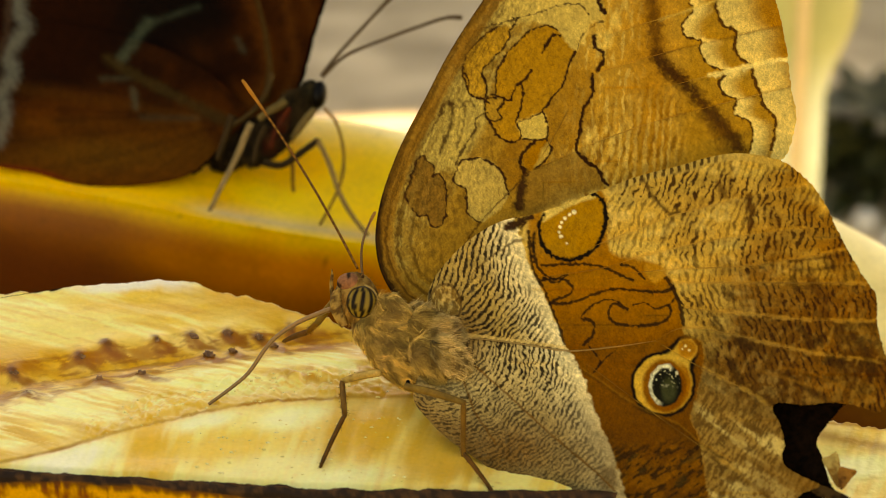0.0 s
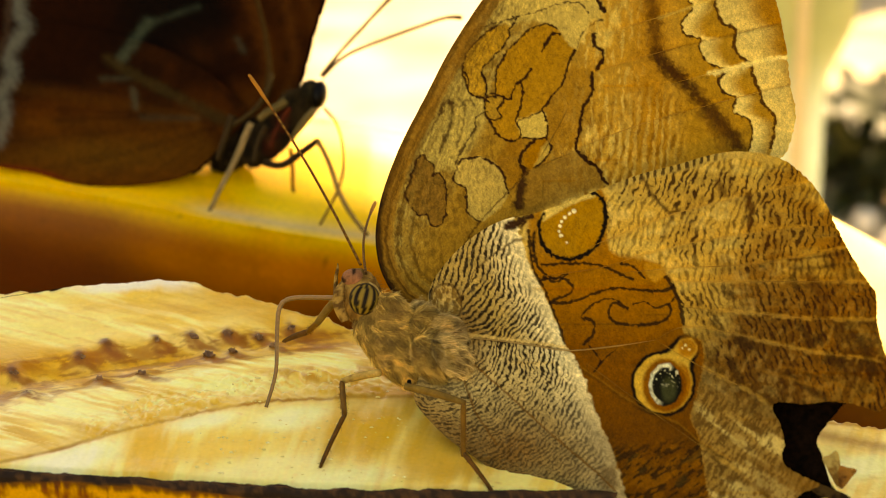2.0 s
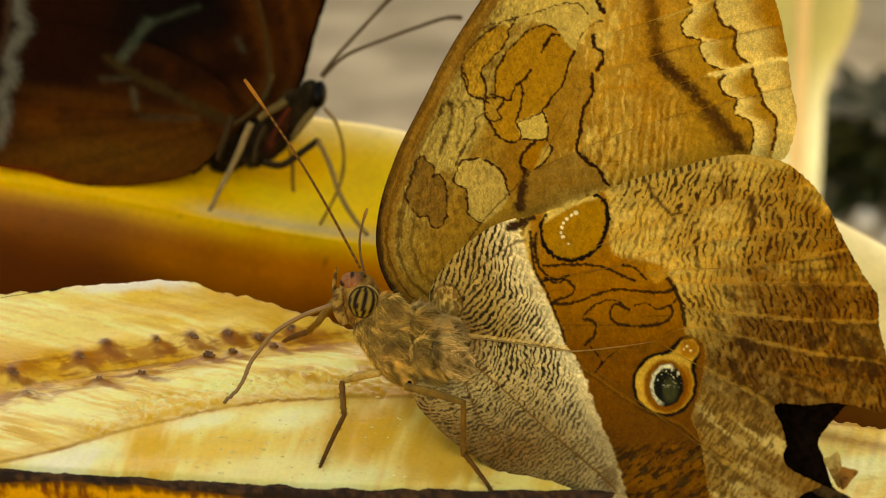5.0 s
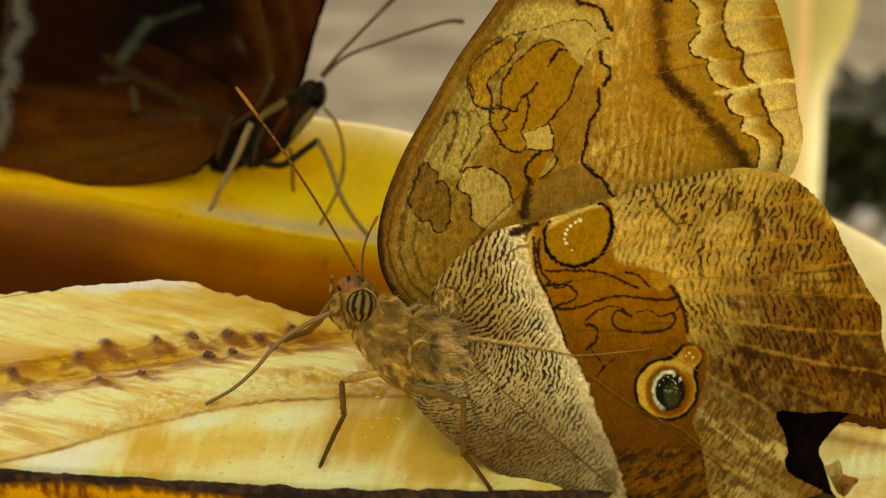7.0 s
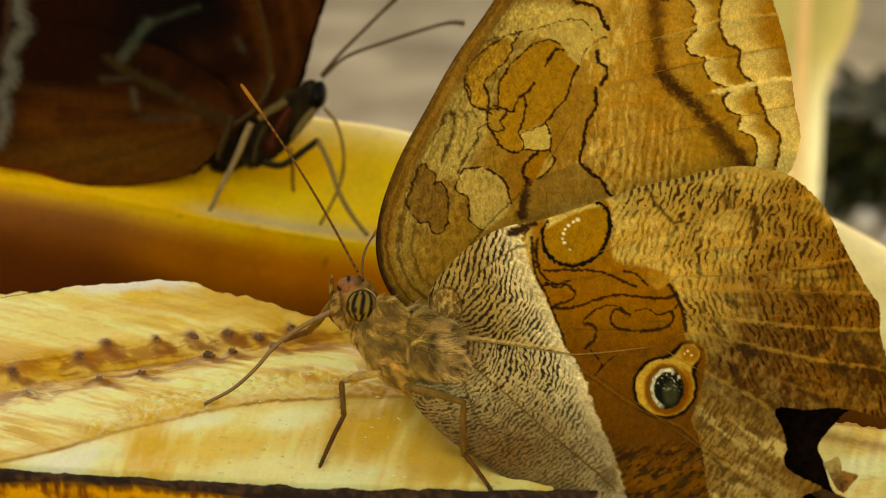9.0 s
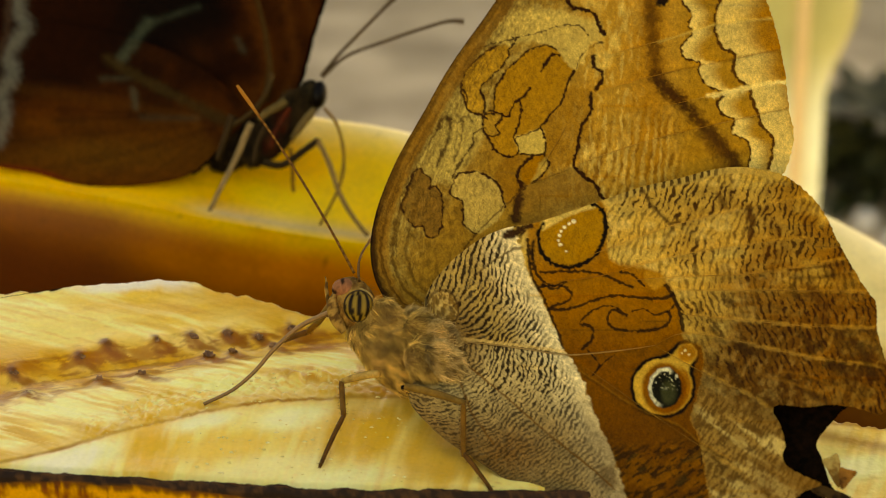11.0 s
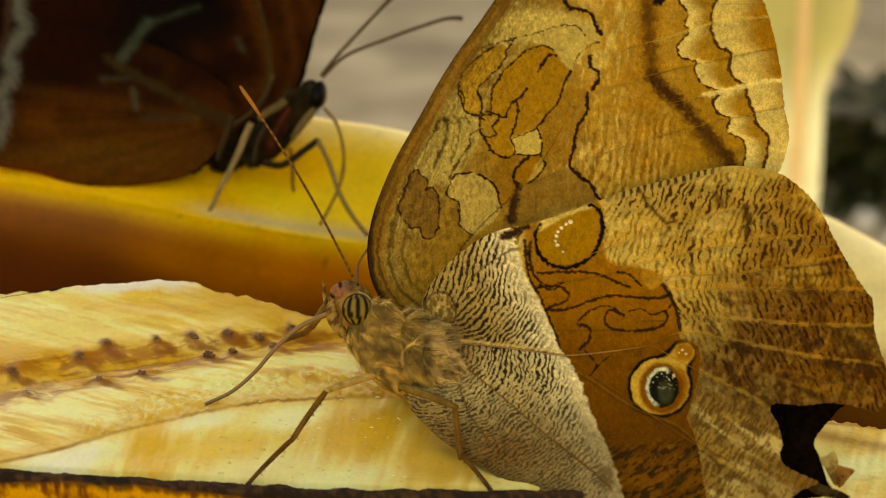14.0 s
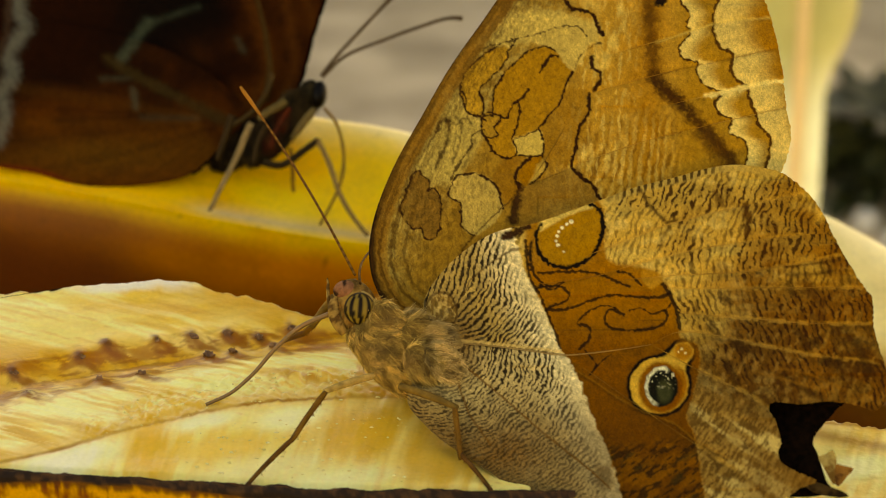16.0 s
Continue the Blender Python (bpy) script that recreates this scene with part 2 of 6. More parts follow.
def paint_forewing(q):
    q = frayed(q, 4.2)
    u, v = q[:, 0], q[:, 1]
    n1, n2, n3 = fbm(q, 60, 3), fbm(q, 9, 4, 2), fbm(q, 220, 6, 2)
    col = np.tile(rgb(158, 118, 52), (len(q), 1))
    # olive-tan scaled base and cream middle
    col = mixin(col, rgb(150, 122, 68), 1 - ramp(u + 0.5 * v, 880, 1010))
    col = mixin(col, rgb(196, 172, 112), ramp(n2, 0.35, 0.75) * 0.55 * (1 - ramp(u + 0.55 * v, 940, 1010)))
    col = mixin(col, rgb(118, 86, 38), ramp(fbm(q, 10, 12, 3, (0.6, 1.6)), 0.52, 0.75) * 0.6 * (1 - ramp(u, 860, 960)))
    # ochre field beyond the middle
    field = ramp(u + 0.12 * v, 985, 1060) * (1 - ramp(u - 0.35 * v, 1230, 1300))
    col = mixin(col, rgb(196, 148, 70), field * 0.95)
    stripes = np.sin((u + 0.30 * v) / 2.7 + 11 * fbm(q, 46, 8, 3)) * 0.30 * ramp(v, 110, 200) + fbm(q, 10, 14, 3, (0.7, 1.9)) * 0.95 + 0.03
    col = mixin(col, rgb(134, 88, 32), field * ramp(stripes + n1 - 0.5, 0.42, 0.80) * 0.62 * ramp(v, 40, 150))
    col = mixin(col, rgb(172, 116, 40), field * ramp(u, 1080, 1150) * (1 - ramp(u, 1160, 1200)) * 0.65)
    col = mixin(col, rgb(232, 200, 126), field * ramp(n1 + 0.5 * (fbm(q, 16, 46, 2, (0.5, 2.2)) - 0.5), 0.40, 0.66) * 0.8 * (1 - ramp(u, 1090, 1140)))
    col = mixin(col, rgb(120, 78, 30), field * ramp(v - 0.0 * u, 170, 260) * ramp(stripes, 0.3, 0.9) * 0.45)
    hatch = np.sin((u + 0.10 * v) / 2.3 + 7 * fbm(q, 36, 47, 2)) * 0.5 + 0.5
    col = mixin(col, rgb(236, 206, 136), field * (1 - ramp(u, 1090, 1160)) * ramp(0.4 * hatch + 1.5 * (fbm(q, 9, 48, 2, (0.6, 1.8)) - 0.5), 0.30, 0.70) * 0.5)
    col = mixin(col, rgb(226, 190, 116), ramp(u, 1060, 1110) * (1 - ramp(u, 1170, 1230)) * ramp(v, 140, 220) * ramp(hatch + 0.8 * (fbm(q, 14, 49, 2) - 0.5), 0.5, 0.9) * 0.45)
    # pale top band
    fill(q, col, ((845, 45), (880, -5), (960, -25), (1050, -5), (1062, 30), (1040, 45), (1015, 85), (990, 80), (975, 50), (930, 40), (880, 48)), rgb(208, 182, 116), 0.9, 14, 7)
    # cream middle cell
    fill(q, col, ((800, 125), (838, 150), (860, 195), (848, 235), (828, 275), (806, 300), (770, 290), (745, 280), (755, 220), (778, 165)), rgb(192, 168, 106), 0.8, 12, 8)
    fill(q, col, ((905, 150), (1000, 120), (1050, 130), (1045, 190), (1025, 255), (985, 270), (930, 300), (900, 250)), rgb(158, 112, 44), 0.7, 6, 6)
    # ochre island with its lobes
    ochre = rgb(172, 124, 46)
    left = ((903, 50), (893, 80), (868, 106), (853, 126), (859, 150), (855, 174), (830, 166), (822, 142), (818, 124), (828, 92), (850, 68), (880, 46))
    big = ((876, 168), (878, 132), (890, 102), (915, 74), (938, 54), (966, 44), (988, 56), (1008, 84), (1016, 92), (1004, 114), (994, 146), (980, 167), (960, 194), (936, 206),
           (914, 218), (922, 240), (906, 252), (888, 245), (876, 236), (868, 214), (884, 208), (882, 192), (891, 180), (884, 171))
    knob = ((859, 178), (869, 168), (886, 172), (891, 181), (881, 195), (885, 209), (870, 214), (858, 204))
    fill(q, col, left, rgb(184, 138, 56), 0.9)
    fill(q, col, big, ochre, 1.0)
    fill(q, col, knob, rgb(176, 134, 60))
    fill(q, col, ((914, 219), (936, 207), (961, 198), (969, 220), (968, 240), (950, 248), (926, 245)), rgb(206, 178, 108))
    fill(q, col, ((948, 250), (970, 246), (976, 265), (958, 288), (936, 302), (926, 278)), rgb(160, 108, 34))
    fill(q, col, ((968, 250), (976, 266), (958, 288), (944, 296)), rgb(200, 170, 100), 0.8)
    # heart-shaped brown patch and cream patch
    heart = ((738, 281), (751, 280), (768, 298), (765, 316), (775, 307), (786, 320), (790, 350), (787, 385), (775, 402), (761, 399), (755, 381), (740, 382), (725, 366), (718, 345), (725, 320))
    cream = ((800, 320), (807, 300), (815, 286), (840, 280), (870, 286), (886, 304), (894, 322), (899, 345), (886, 368), (866, 385), (850, 394), (832, 386), (825, 360), (824, 336), (811, 330))
    fill(q, col, heart, rgb(128, 92, 44), 0.9)
    fill(q, col, cream, rgb(194, 166, 104), 0.95)
    # grey-brown patch where the hindwing begins
    fill(q, col, ((925, 312), (960, 292), (1020, 268), (1050, 296), (1072, 326), (1010, 350), (950, 375), (918, 372)), rgb(144, 106, 50), 0.85, 6, 6)
    stroke(q, col, ((926, 306), (921, 335), (918, 368)), 9, rgb(64, 38, 16), rough=3, soft=5)
    fill(q, col, ((905, 250), (925, 252), (918, 285), (924, 312), (905, 340), (893, 310), (880, 285)), rgb(150, 104, 40), 0.8)
    m = inside(q, spline(cream, True)) | inside(q, spline(heart, True)) | (u + 0.55 * v < 930)
    col[m] = mixin(col[m], rgb(92, 66, 30), ramp(fbm(q[m], 6, 21, 2, (0.6, 1.5)), 0.55, 0.8) * 0.45)
    # pale scallops near the outer margin
    l1 = ((1200, -110), (1225, -75), (1205, -45), (1222, -20), (1217, 0), (1226, 15), (1207, 42), (1211, 63), (1240, 70), (1238, 90), (1256, 115), (1286, 125), (1271, 145), (1281, 165), (1301, 175), (1299, 200), (1326, 215), (1331, 240), (1325, 268))
    l2 = ((1262, -110), (1285, -70), (1268, -30), (1266, 10), (1276, 40), (1300, 55), (1299, 85), (1316, 106), (1330, 116), (1333, 140), (1346, 166), (1351, 186), (1369, 206), (1371, 230), (1362, 264))
    p1, p2 = spline(l1), spline(l2)
    rim = ramp(u, 1150, 1200)
    x1 = np.interp(v, p1[:, 1], p1[:, 0])
    x2 = np.interp(v, p2[:, 1], p2[:, 0])
    col = mixin(col, rgb(172, 126, 50), rim * ramp(u, 1180, 1230) * 0.9)
    col = mixin(col, rgb(236, 208, 142), rim * ramp(u - x1, -1, 3) * (1 - ramp(u - x1, 6, 42)) * 0.95)
    col = mixin(col, rgb(228, 200, 136), rim * ramp(u - x2, 0, 5) * (1 - ramp(u - x2, 25, 90)) * 0.95)
    col = mixin(col, rgb(168, 112, 40), rim * ramp(u - x2, 50, 100) * 0.8 * (1 - ramp(v, 120, 220)))
    stroke(q, col, l1, 2.4, rgb(70, 40, 12))
    stroke(q, col, l2, 3.4, rgb(80, 48, 16), rough=3)
    for vn, w, c, al in zip(FORE_VEINS[:4], (2.4, 2.2, 5.5, 3.4), ((110, 70, 24), (110, 70, 24), (244, 222, 160), (226, 196, 120)), (0.55, 0.55, 0.9, 0.6)):
        tail = spline(vn)
        stroke(q, col, tail[tail[:, 0] > (1238 if w > 5 else 1165)], w, rgb(*c), rough=2, soft=2.5, alpha=al)
    # broad dark band
    stroke(q, col, ((1128, -120), (1140, -80), (1150, -30), (1154, 20), (1160, 75), (1173, 108), (1204, 140)), 12, rgb(92, 54, 16), rough=6, soft=12, alpha=0.85)
    stroke(q, col, ((1160, 100), (1180, 122), (1206, 142), (1236, 175), (1257, 200), (1286, 230), (1310, 262)), 12, rgb(66, 36, 10), rough=7, soft=10, alpha=0.95)
    stroke(q, col, ((1250, 205), (1270, 232), (1285, 262)), 13, rgb(96, 60, 22), rough=8, soft=10, alpha=0.6)
    stroke(q, col, ((1170, -46), (1177, -52)), 12, rgb(30, 18, 10), rough=3, soft=4)
    # outlines
    stroke(q, col, left, 2.6)
    stroke(q, col, ((818, 124), (828, 142), (830, 166), (855, 176), (864, 184)), 2.5)
    stroke(q, col, ((864, 176), (877, 168), (878, 132), (890, 102), (915, 74), (938, 54), (966, 44), (986, 54)), 2.3)
    stroke(q, col, ((876, 168), (890, 174), (901, 177), (906, 166), (914, 152), (922, 150), (925, 166), (922, 190), (913, 214), (921, 240), (906, 252), (890, 245), (876, 236), (866, 214)), 2.8)
    stroke(q, col, ((916, 150), (930, 138), (938, 124)), 3.6)
    stroke(q, col, knob, 2.4, closed=True)
    stroke(q, col, ((1017, 90), (1005, 113), (996, 146), (980, 167), (960, 194)), 2.6, rough=2.4)
    stroke(q, col, ((960, 197), (968, 220), (968, 240), (950, 248), (926, 245)), 2.8)
    stroke(q, col, ((914, 218), (938, 207), (960, 198)), 1.8)
    stroke(q, col, ((944, 250), (927, 270), (920, 286), (930, 308)), 5.0, rough=3)
    stroke(q, col, ((968, 246), (976, 262), (964, 284), (942, 300)), 2.2)
    stroke(q, col, ((960, 86), (968, 72), (976, 62), (990, 62)), 3.0)
    stroke(q, col, ((958, 92), (962, 86)), 3.0)
    stroke(q, col, ((905, 48), (913, 34), (906, 30), (918, 30)), 2.2)
    stroke(q, col, ((838, 56), (870, 44), (905, 34), (950, 22), (990, 8), (1020, 6), (1040, 24)), 1.7, alpha=0.85)
    stroke(q, col, ((1000, -44), (1012, -26), (1036, -22), (1052, -12), (1060, 8), (1068, 22)), 4.5, rough=3)
    stroke(q, col, ((900, -40), (950, -50), (1000, -48)), 5, rgb(80, 50, 20), rough=6, soft=6)
    stroke(q, col, ((1020, 84), (1030, 62), (1050, 42), (1066, 36)), 1.6, alpha=0.8)
    stroke(q, col, ((1050, 62), (1052, 82), (1064, 92), (1066, 108), (1056, 124)), 5.0, rough=4, soft=2)
    stroke(q, col, ((1046, 132), (1046, 166), (1031, 196), (1026, 231), (1020, 262), (1036, 285), (1056, 296), (1064, 314), (1076, 328)), 3.6, rough=3)
    stroke(q, col, heart, 2.3, closed=True)
    stroke(q, col, ((850, 394), (832, 386), (825, 360), (824, 336), (811, 330), (800, 318), (808, 300), (815, 286), (840, 280), (858, 284)), 2.4)
    stroke(q, col, ((858, 284), (878, 294), (888, 306), (894, 322), (899, 345)), 3.0, rough=2.6)
    stroke(q, col, ((775, 205), (782, 190), (795, 180), (800, 205), (790, 240), (778, 268)), 3.6, rough=5, soft=3, alpha=0.85)
    stroke(q, col, ((862, 200), (842, 208), (838, 232), (820, 262), (806, 292)), 2.6, rough=3.5, alpha=0.85)
    stroke(q, col, ((758, 240), (772, 214), (784, 196)), 3.0, rough=5, soft=3, alpha=0.7)
    stroke(q, col, ((795, 182), (812, 190), (826, 178), (838, 190)), 3.0, rough=5, soft=3, alpha=0.7)
    stroke(q, col, ((846, 214), (838, 240), (826, 268)), 2.6, rough=4, soft=3, alpha=0.6)
    stroke(q, col, ((810, 175), (822, 190), (818, 230), (806, 262)), 2.6, rough=4, soft=3, alpha=0.75)
    for k in range(3):
        stroke(q, col, ((712 + 14 * k, 420 + 12 * k), (724 + 14 * k, 470), (742 + 10 * k, 520), (770, 560)), 3.0, rgb(92, 62, 28), rough=3, soft=4, alpha=0.35)
    # long vein, dark leading edge
    stroke(q, col, ((760, 560), (800, 470), (846, 398), (890, 350), (936, 303)), 1.8, rgb(84, 54, 22), alpha=0.9)
    hair = fbm(np.stack([u * 0.95 + v * 0.32, v * 0.95 - u * 0.32], 1), 2.4, 45, 2, (0.8, 2.2))
    col = col * (0.62 + 0.76 * hair)[:, None] ** (0.4 + 1.1 * (1 - ramp(u + 0.5 * v, 900, 1060)))[:, None]
    edge = spline(COSTA)
    d = nearest(q, edge)[0]
    col = mixin(col, rgb(150, 104, 44), (1 - ramp(d, 26, 34)) * 0.8)
    streak = fbm(np.stack([d, v], 1), 3.0, 41, 3, (1, 22))
    col = mixin(col, rgb(84, 54, 20), (1 - ramp(d, 48, 62)) * ramp(streak, 0.48, 0.62) * 0.45)
    low_part = ramp(v, 250, 400)
    for dd, ww, c in ((20, 3.0, (78, 46, 14)), (30, 3.0, (176, 134, 66)), (40, 3.5, (84, 54, 20)), (52, 4.0, (170, 136, 74)), (64, 3.0, (96, 66, 28))):
        col = mixin(col, rgb(*c), (1 - ramp(np.abs(d - dd - 4 * (n1 - 0.5)), ww * 0.4, ww * 1.3)) * 0.55 * low_part)
    col = mixin(col, rgb(58, 34, 12), (1 - ramp(d + 8 * (n1 - 0.5), 6, 13)) * (0.35 + 0.6 * low_part))
    col = mixin(col, rgb(40, 22, 8), (1 - ramp(d, 1.5, 4)) * (0.5 + 0.5 * low_part))
    return scales(q, col * np.array([0.89, 0.865, 0.79]), n3)


def paint_hindwing(q):
    q = frayed(q, 2.6)
    u, v = q[:, 0], q[:, 1]
    n1, n2, n3 = fbm(q, 60, 53), fbm(q, 8, 54, 2), fbm(q, 240, 56, 2)
    # outer field: tan to brown with short dark flecks across the cells
    tone = ramp(0.55 * ramp(u, 1180, 1480) + 0.6 * ramp(v, 380, 640) + 1.1 * (fbm(q, 120, 61, 3) - 0.5), 0.2, 1.05)
    col = mixin(np.tile(rgb(206, 166, 90), (len(q), 1)), rgb(132, 84, 30), tone)
    col = mixin(col, rgb(204, 172, 102), ramp(fbm(q, 34, 62, 3, (1.8, 0.8)), 0.52, 0.75) * (1 - 0.6 * tone))
    # browner down to the right: pigment, with the wing's shading put in too
    shade_brown = ramp(v + 0.35 * (u - 1100) + 60 * (n1 - 0.5), 520, 730)
    col = mixin(col, rgb(84, 56, 24), shade_brown * 0.84)
    warp = 20 * (fbm(q, 34, 63, 3) - 0.5)
    cell = np.zeros(len(q))
    for vn in HIND_VEINS[1:6]:
        p = np.array(vn)
        cell = cell + (v > np.interp(u, p[:, 0], p[:, 1]))
    lean = np.array([0.42, 0.30, 0.05, -0.10, -0.25, -0.38])[cell.astype(int)]
    warp = warp + 9 * (fbm(q, 13, 60, 2) - 0.5)
    flecks = np.sin((u + lean * (v - 450) + warp + cell * 5.3) / 1.95) * 0.5 + 0.5
    broken = 0.55 * fbm(q, 7, 64, 2, (0.6, 1.7)) + 0.45 * fbm(q, 20, 69, 2, (1.0, 1.3))
    dash = 0.6 * fbm(q, 10, 57, 2, (0.9, 1.3)) + 0.4 * fbm(q, 4.5, 58, 2)
    fm = ramp(flecks + 0.9 * (broken - 0.5), 0.52, 0.82) * ramp(dash + 0.35 * (broken - 0.5), 0.33, 0.47)
    dense = ramp(fbm(q, 60, 65, 3, (1.2, 0.8)) + 0.12 * ramp(u, 1300, 1480), 0.42, 0.62)
    col = mixin(col, rgb(52, 25, 6), fm * (0.55 + 0.40 * dense))
    col = mixin(col, rgb(228, 198, 132), (1 - dense) * ramp(fbm(q, 17, 59, 3, (1.3, 0.9)), 0.46, 0.70) * 0.45 * (1 - 0.7 * ramp(v, 430, 540)))
    col = mixin(col, rgb(118, 78, 32), (1 - fm) * dense * (0.25 + 0.55 * ramp(u, 1280, 1480)))
    patch = ramp(fbm(q, 42, 66, 3, (0.9, 1.2)), 0.56, 0.68)
    col = mixin(col, rgb(72, 38, 10), patch * 0.5 * ramp(u, 1170, 1260) * (0.4 + 0.6 * ramp(flecks, 0.2, 0.7)))
    mott = fbm(np.stack([u * 0.93 + v * 0.37, v * 0.93 - u * 0.37], 1), 11, 55, 3, (0.7, 1.6))
    col = mixin(col, rgb(62, 36, 14), shade_brown * ramp(mott, 0.54, 0.68) * 0.45)
    col = mixin(col, rgb(164, 130, 78), shade_brown * ramp(mott, 0.44, 0.30) * 0.35)
    # paler drab field towards the tail
    drab = ramp(v - 0.42 * (u - 1240), 655, 720) * ramp(u, 1215, 1240)
    pleat = fbm(np.stack([u * 0.80 + v * 0.60, v * 0.80 - u * 0.60], 1), 26, 67, 3, (3.2, 0.7))
    c2 = mixin(np.tile(rgb(146, 114, 66), (len(q), 1)), rgb(206, 182, 128), ramp(pleat, 0.40, 0.70) * 0.8)
    c2 = mixin(c2, rgb(84, 56, 24), ramp(fbm(np.stack([u * 0.85 + v * 0.5, v * 0.85 - u * 0.5], 1), 5.5, 68, 3, (0.6, 2.0)) - 0.35 * (pleat - 0.5), 0.47, 0.62) * 0.8)
    c2 = mixin(c2, rgb(120, 82, 36), ramp(u, 1290, 1350) * ramp(v, 790, 850) * 0.5)
    col = col * (1 - drab[:, None]) + c2 * drab[:, None]
    for vn in HIND_VEINS[1:6] + HIND_VEINS[6:9]:
        dv = near_band(q, spline(vn), 16)
        vm = dv < 14
        col[vm] = mixin(col[vm], rgb(190, 150, 82), (1 - ramp(dv[vm], 1.5, 6)) * 0.55 * ramp(n2[vm], 0.2, 0.6))
    # smooth ochre band
    band = ((936, 395), (960, 372), (1060, 338), (1074, 380), (1076, 430), (1092, 452), (1150, 462), (1184, 492), (1204, 545), (1210, 590), (1240, 606), (1244, 640), (1232, 700), (1222, 740),
            (1236, 775), (1245, 830), (1250, 960), (1120, 960), (1105, 870), (1082, 795), (1052, 722), (1026, 650), (1002, 612), (986, 570), (958, 512), (940, 470))
    fill(q, col, band, rgb(150, 96, 28), 1.0, 8, 5)
    bm = inside(q, spline(band, True))
    col[bm] = mixin(col[bm], rgb(108, 62, 13), ramp(v[bm] + 90 * (n1[bm] - 0.5), 500, 640) * 0.85)
    # the same shading, put into the ochre lower down
    col[bm] = mixin(col[bm], rgb(84, 48, 12), ramp(v[bm] + 70 * (n1[bm] - 0.5), 640, 800) * 0.7)
    col[bm] = mixin(col[bm], rgb(176, 130, 58), (1 - ramp(v[bm], 430, 500)) * ramp(n1[bm], 0.4, 0.8) * 0.5)
    slant = np.stack([u[bm] * 0.83 - v[bm] * 0.56, v[bm] * 0.83 + u[bm] * 0.56], 1)
    low = ramp(v[bm] + 0.10 * (u[bm] - 1150) + 34 * (n1[bm] - 0.5), 765, 800)
    col[bm] = mixin(col[bm], rgb(128, 80, 24), ramp(fbm(slant, 14, 71, 3, (2.4, 0.7)), 0.46, 0.66) * low * 0.6)
    col[bm] = mixin(col[bm], rgb(40, 24, 8), ramp(fbm(slant, 6.0, 70, 3, (2.4, 0.7)), 0.49, 0.63) * low * 0.85)
    col[bm] = mixin(col[bm], rgb(58, 50, 24), ramp(fbm(slant, 20, 69, 2, (2.4, 0.7)), 0.62, 0.74) * low * 0.4)
    fill(q, col, ((1140, 470), (1162, 468), (1178, 480), (1172, 496), (1152, 498)), rgb(178, 128, 52), 0.9)
    # zebra-marked inner part
    edge_pts = ((908, 392), (922, 420), (937, 470), (958, 512), (985, 570), (1001, 612), (1026, 650), (1052, 722), (1082, 795), (1106, 872), (1120, 960))
    ep = spline(edge_pts)
    ex = np.interp(v, ep[:, 1], ep[:, 0]) + 9 * (fbm(q, 9, 72, 2) - 0.5)
    zone = 1 - ramp(u - ex, -2.5, 2.5)
    depth = ex - u
    base = mixin(np.tile(rgb(228, 212, 162), (len(q), 1)), rgb(176, 146, 84), ramp(depth, 8, 100) * (1 - 0.35 * ramp(v, 590, 625)))
    base = mixin(base, rgb(146, 100, 40), ramp(v - 0.72 * (u - 720), 645, 725) * 0.68)
    base = mixin(base, rgb(150, 92, 26), np.exp(-((u - 905) / 60) ** 2 - ((v - 800) / 40) ** 2) * 0.8)
    base = mixin(base, rgb(112, 86, 48), ramp(v + 30 * (n1 - 0.5), 650, 790) * 0.68)
    base = mixin(base, rgb(134, 98, 50), (1 - ramp(np.hypot(u - 785, v - 600), 40, 110)) * 0.8)
    wob = 2.2 * (fbm(q, 48, 73, 2) - 0.5) + 0.9 * (fbm(q, 17, 74, 2) - 0.5)
    ph_mid = np.hypot(u - 772, v - 468) / 9.0 + 1.15 * wob
    ph_low = np.hypot(u - 778, v - 602) / 8.2 + 1.1 * wob + 0.8 * (fbm(q, 9, 78, 2) - 0.5)
    ph_cost = (u * 0.97 + v * 0.20) / 9.8 + 0.6 * wob
    fold = np.interp(u, (760, 818, 840, 875, 912), (560, 525, 480, 450, 426))
    main = np.interp(u, (760, 808, 870, 940, 1005), (598, 598, 603, 612, 622))
    under = np.interp(u, (800, 830, 900, 970, 1060, 1090), (610, 640, 700, 765, 840, 870))
    ph = np.where(v < fold, ph_cost, np.where(v < main, ph_mid, np.where(v < under, ph_low, ph_low * 1.12 + 0.4)))
    wave = np.sin(2 * np.pi * ph) * 0.5 + 0.5
    fade = ramp(depth + 30 * (n1 - 0.5), 4, 44)
    base = base * (1 - 0.05 * ramp(depth, 20, 130) - 0.04 * ramp(v, 600, 680))[:, None]
    lobe = (1 - ramp(np.hypot((u - 788) / 28, (v - 540) / 36) + 0.3 * (n2 - 0.5), 0.86, 1.04))
    base = mixin(base, mixin(np.tile(rgb(128, 96, 46), (len(q), 1)), rgb(190, 156, 92), ramp(fbm(q, 5, 87, 2, (0.7, 1.4)), 0.5, 0.7)), lobe)
    zeb = ramp(wave - 0.06 * ramp(v, 600, 660) + 1.3 * (fbm(q, 5, 75, 2, (0.8, 1.5)) - 0.5) + 0.5 * (fbm(q, 22, 79, 2) - 0.5), 0.50, 0.74)
    fine = 1 - 0.30 * ramp(v, 670, 800)
    tuft = fbm(np.stack([u * 0.9 + v * 0.35, v * 0.9 - u * 0.35], 1), 2.4, 80, 2, (2.6, 0.8))
    base = base * (0.74 + 0.52 * tuft)[:, None]
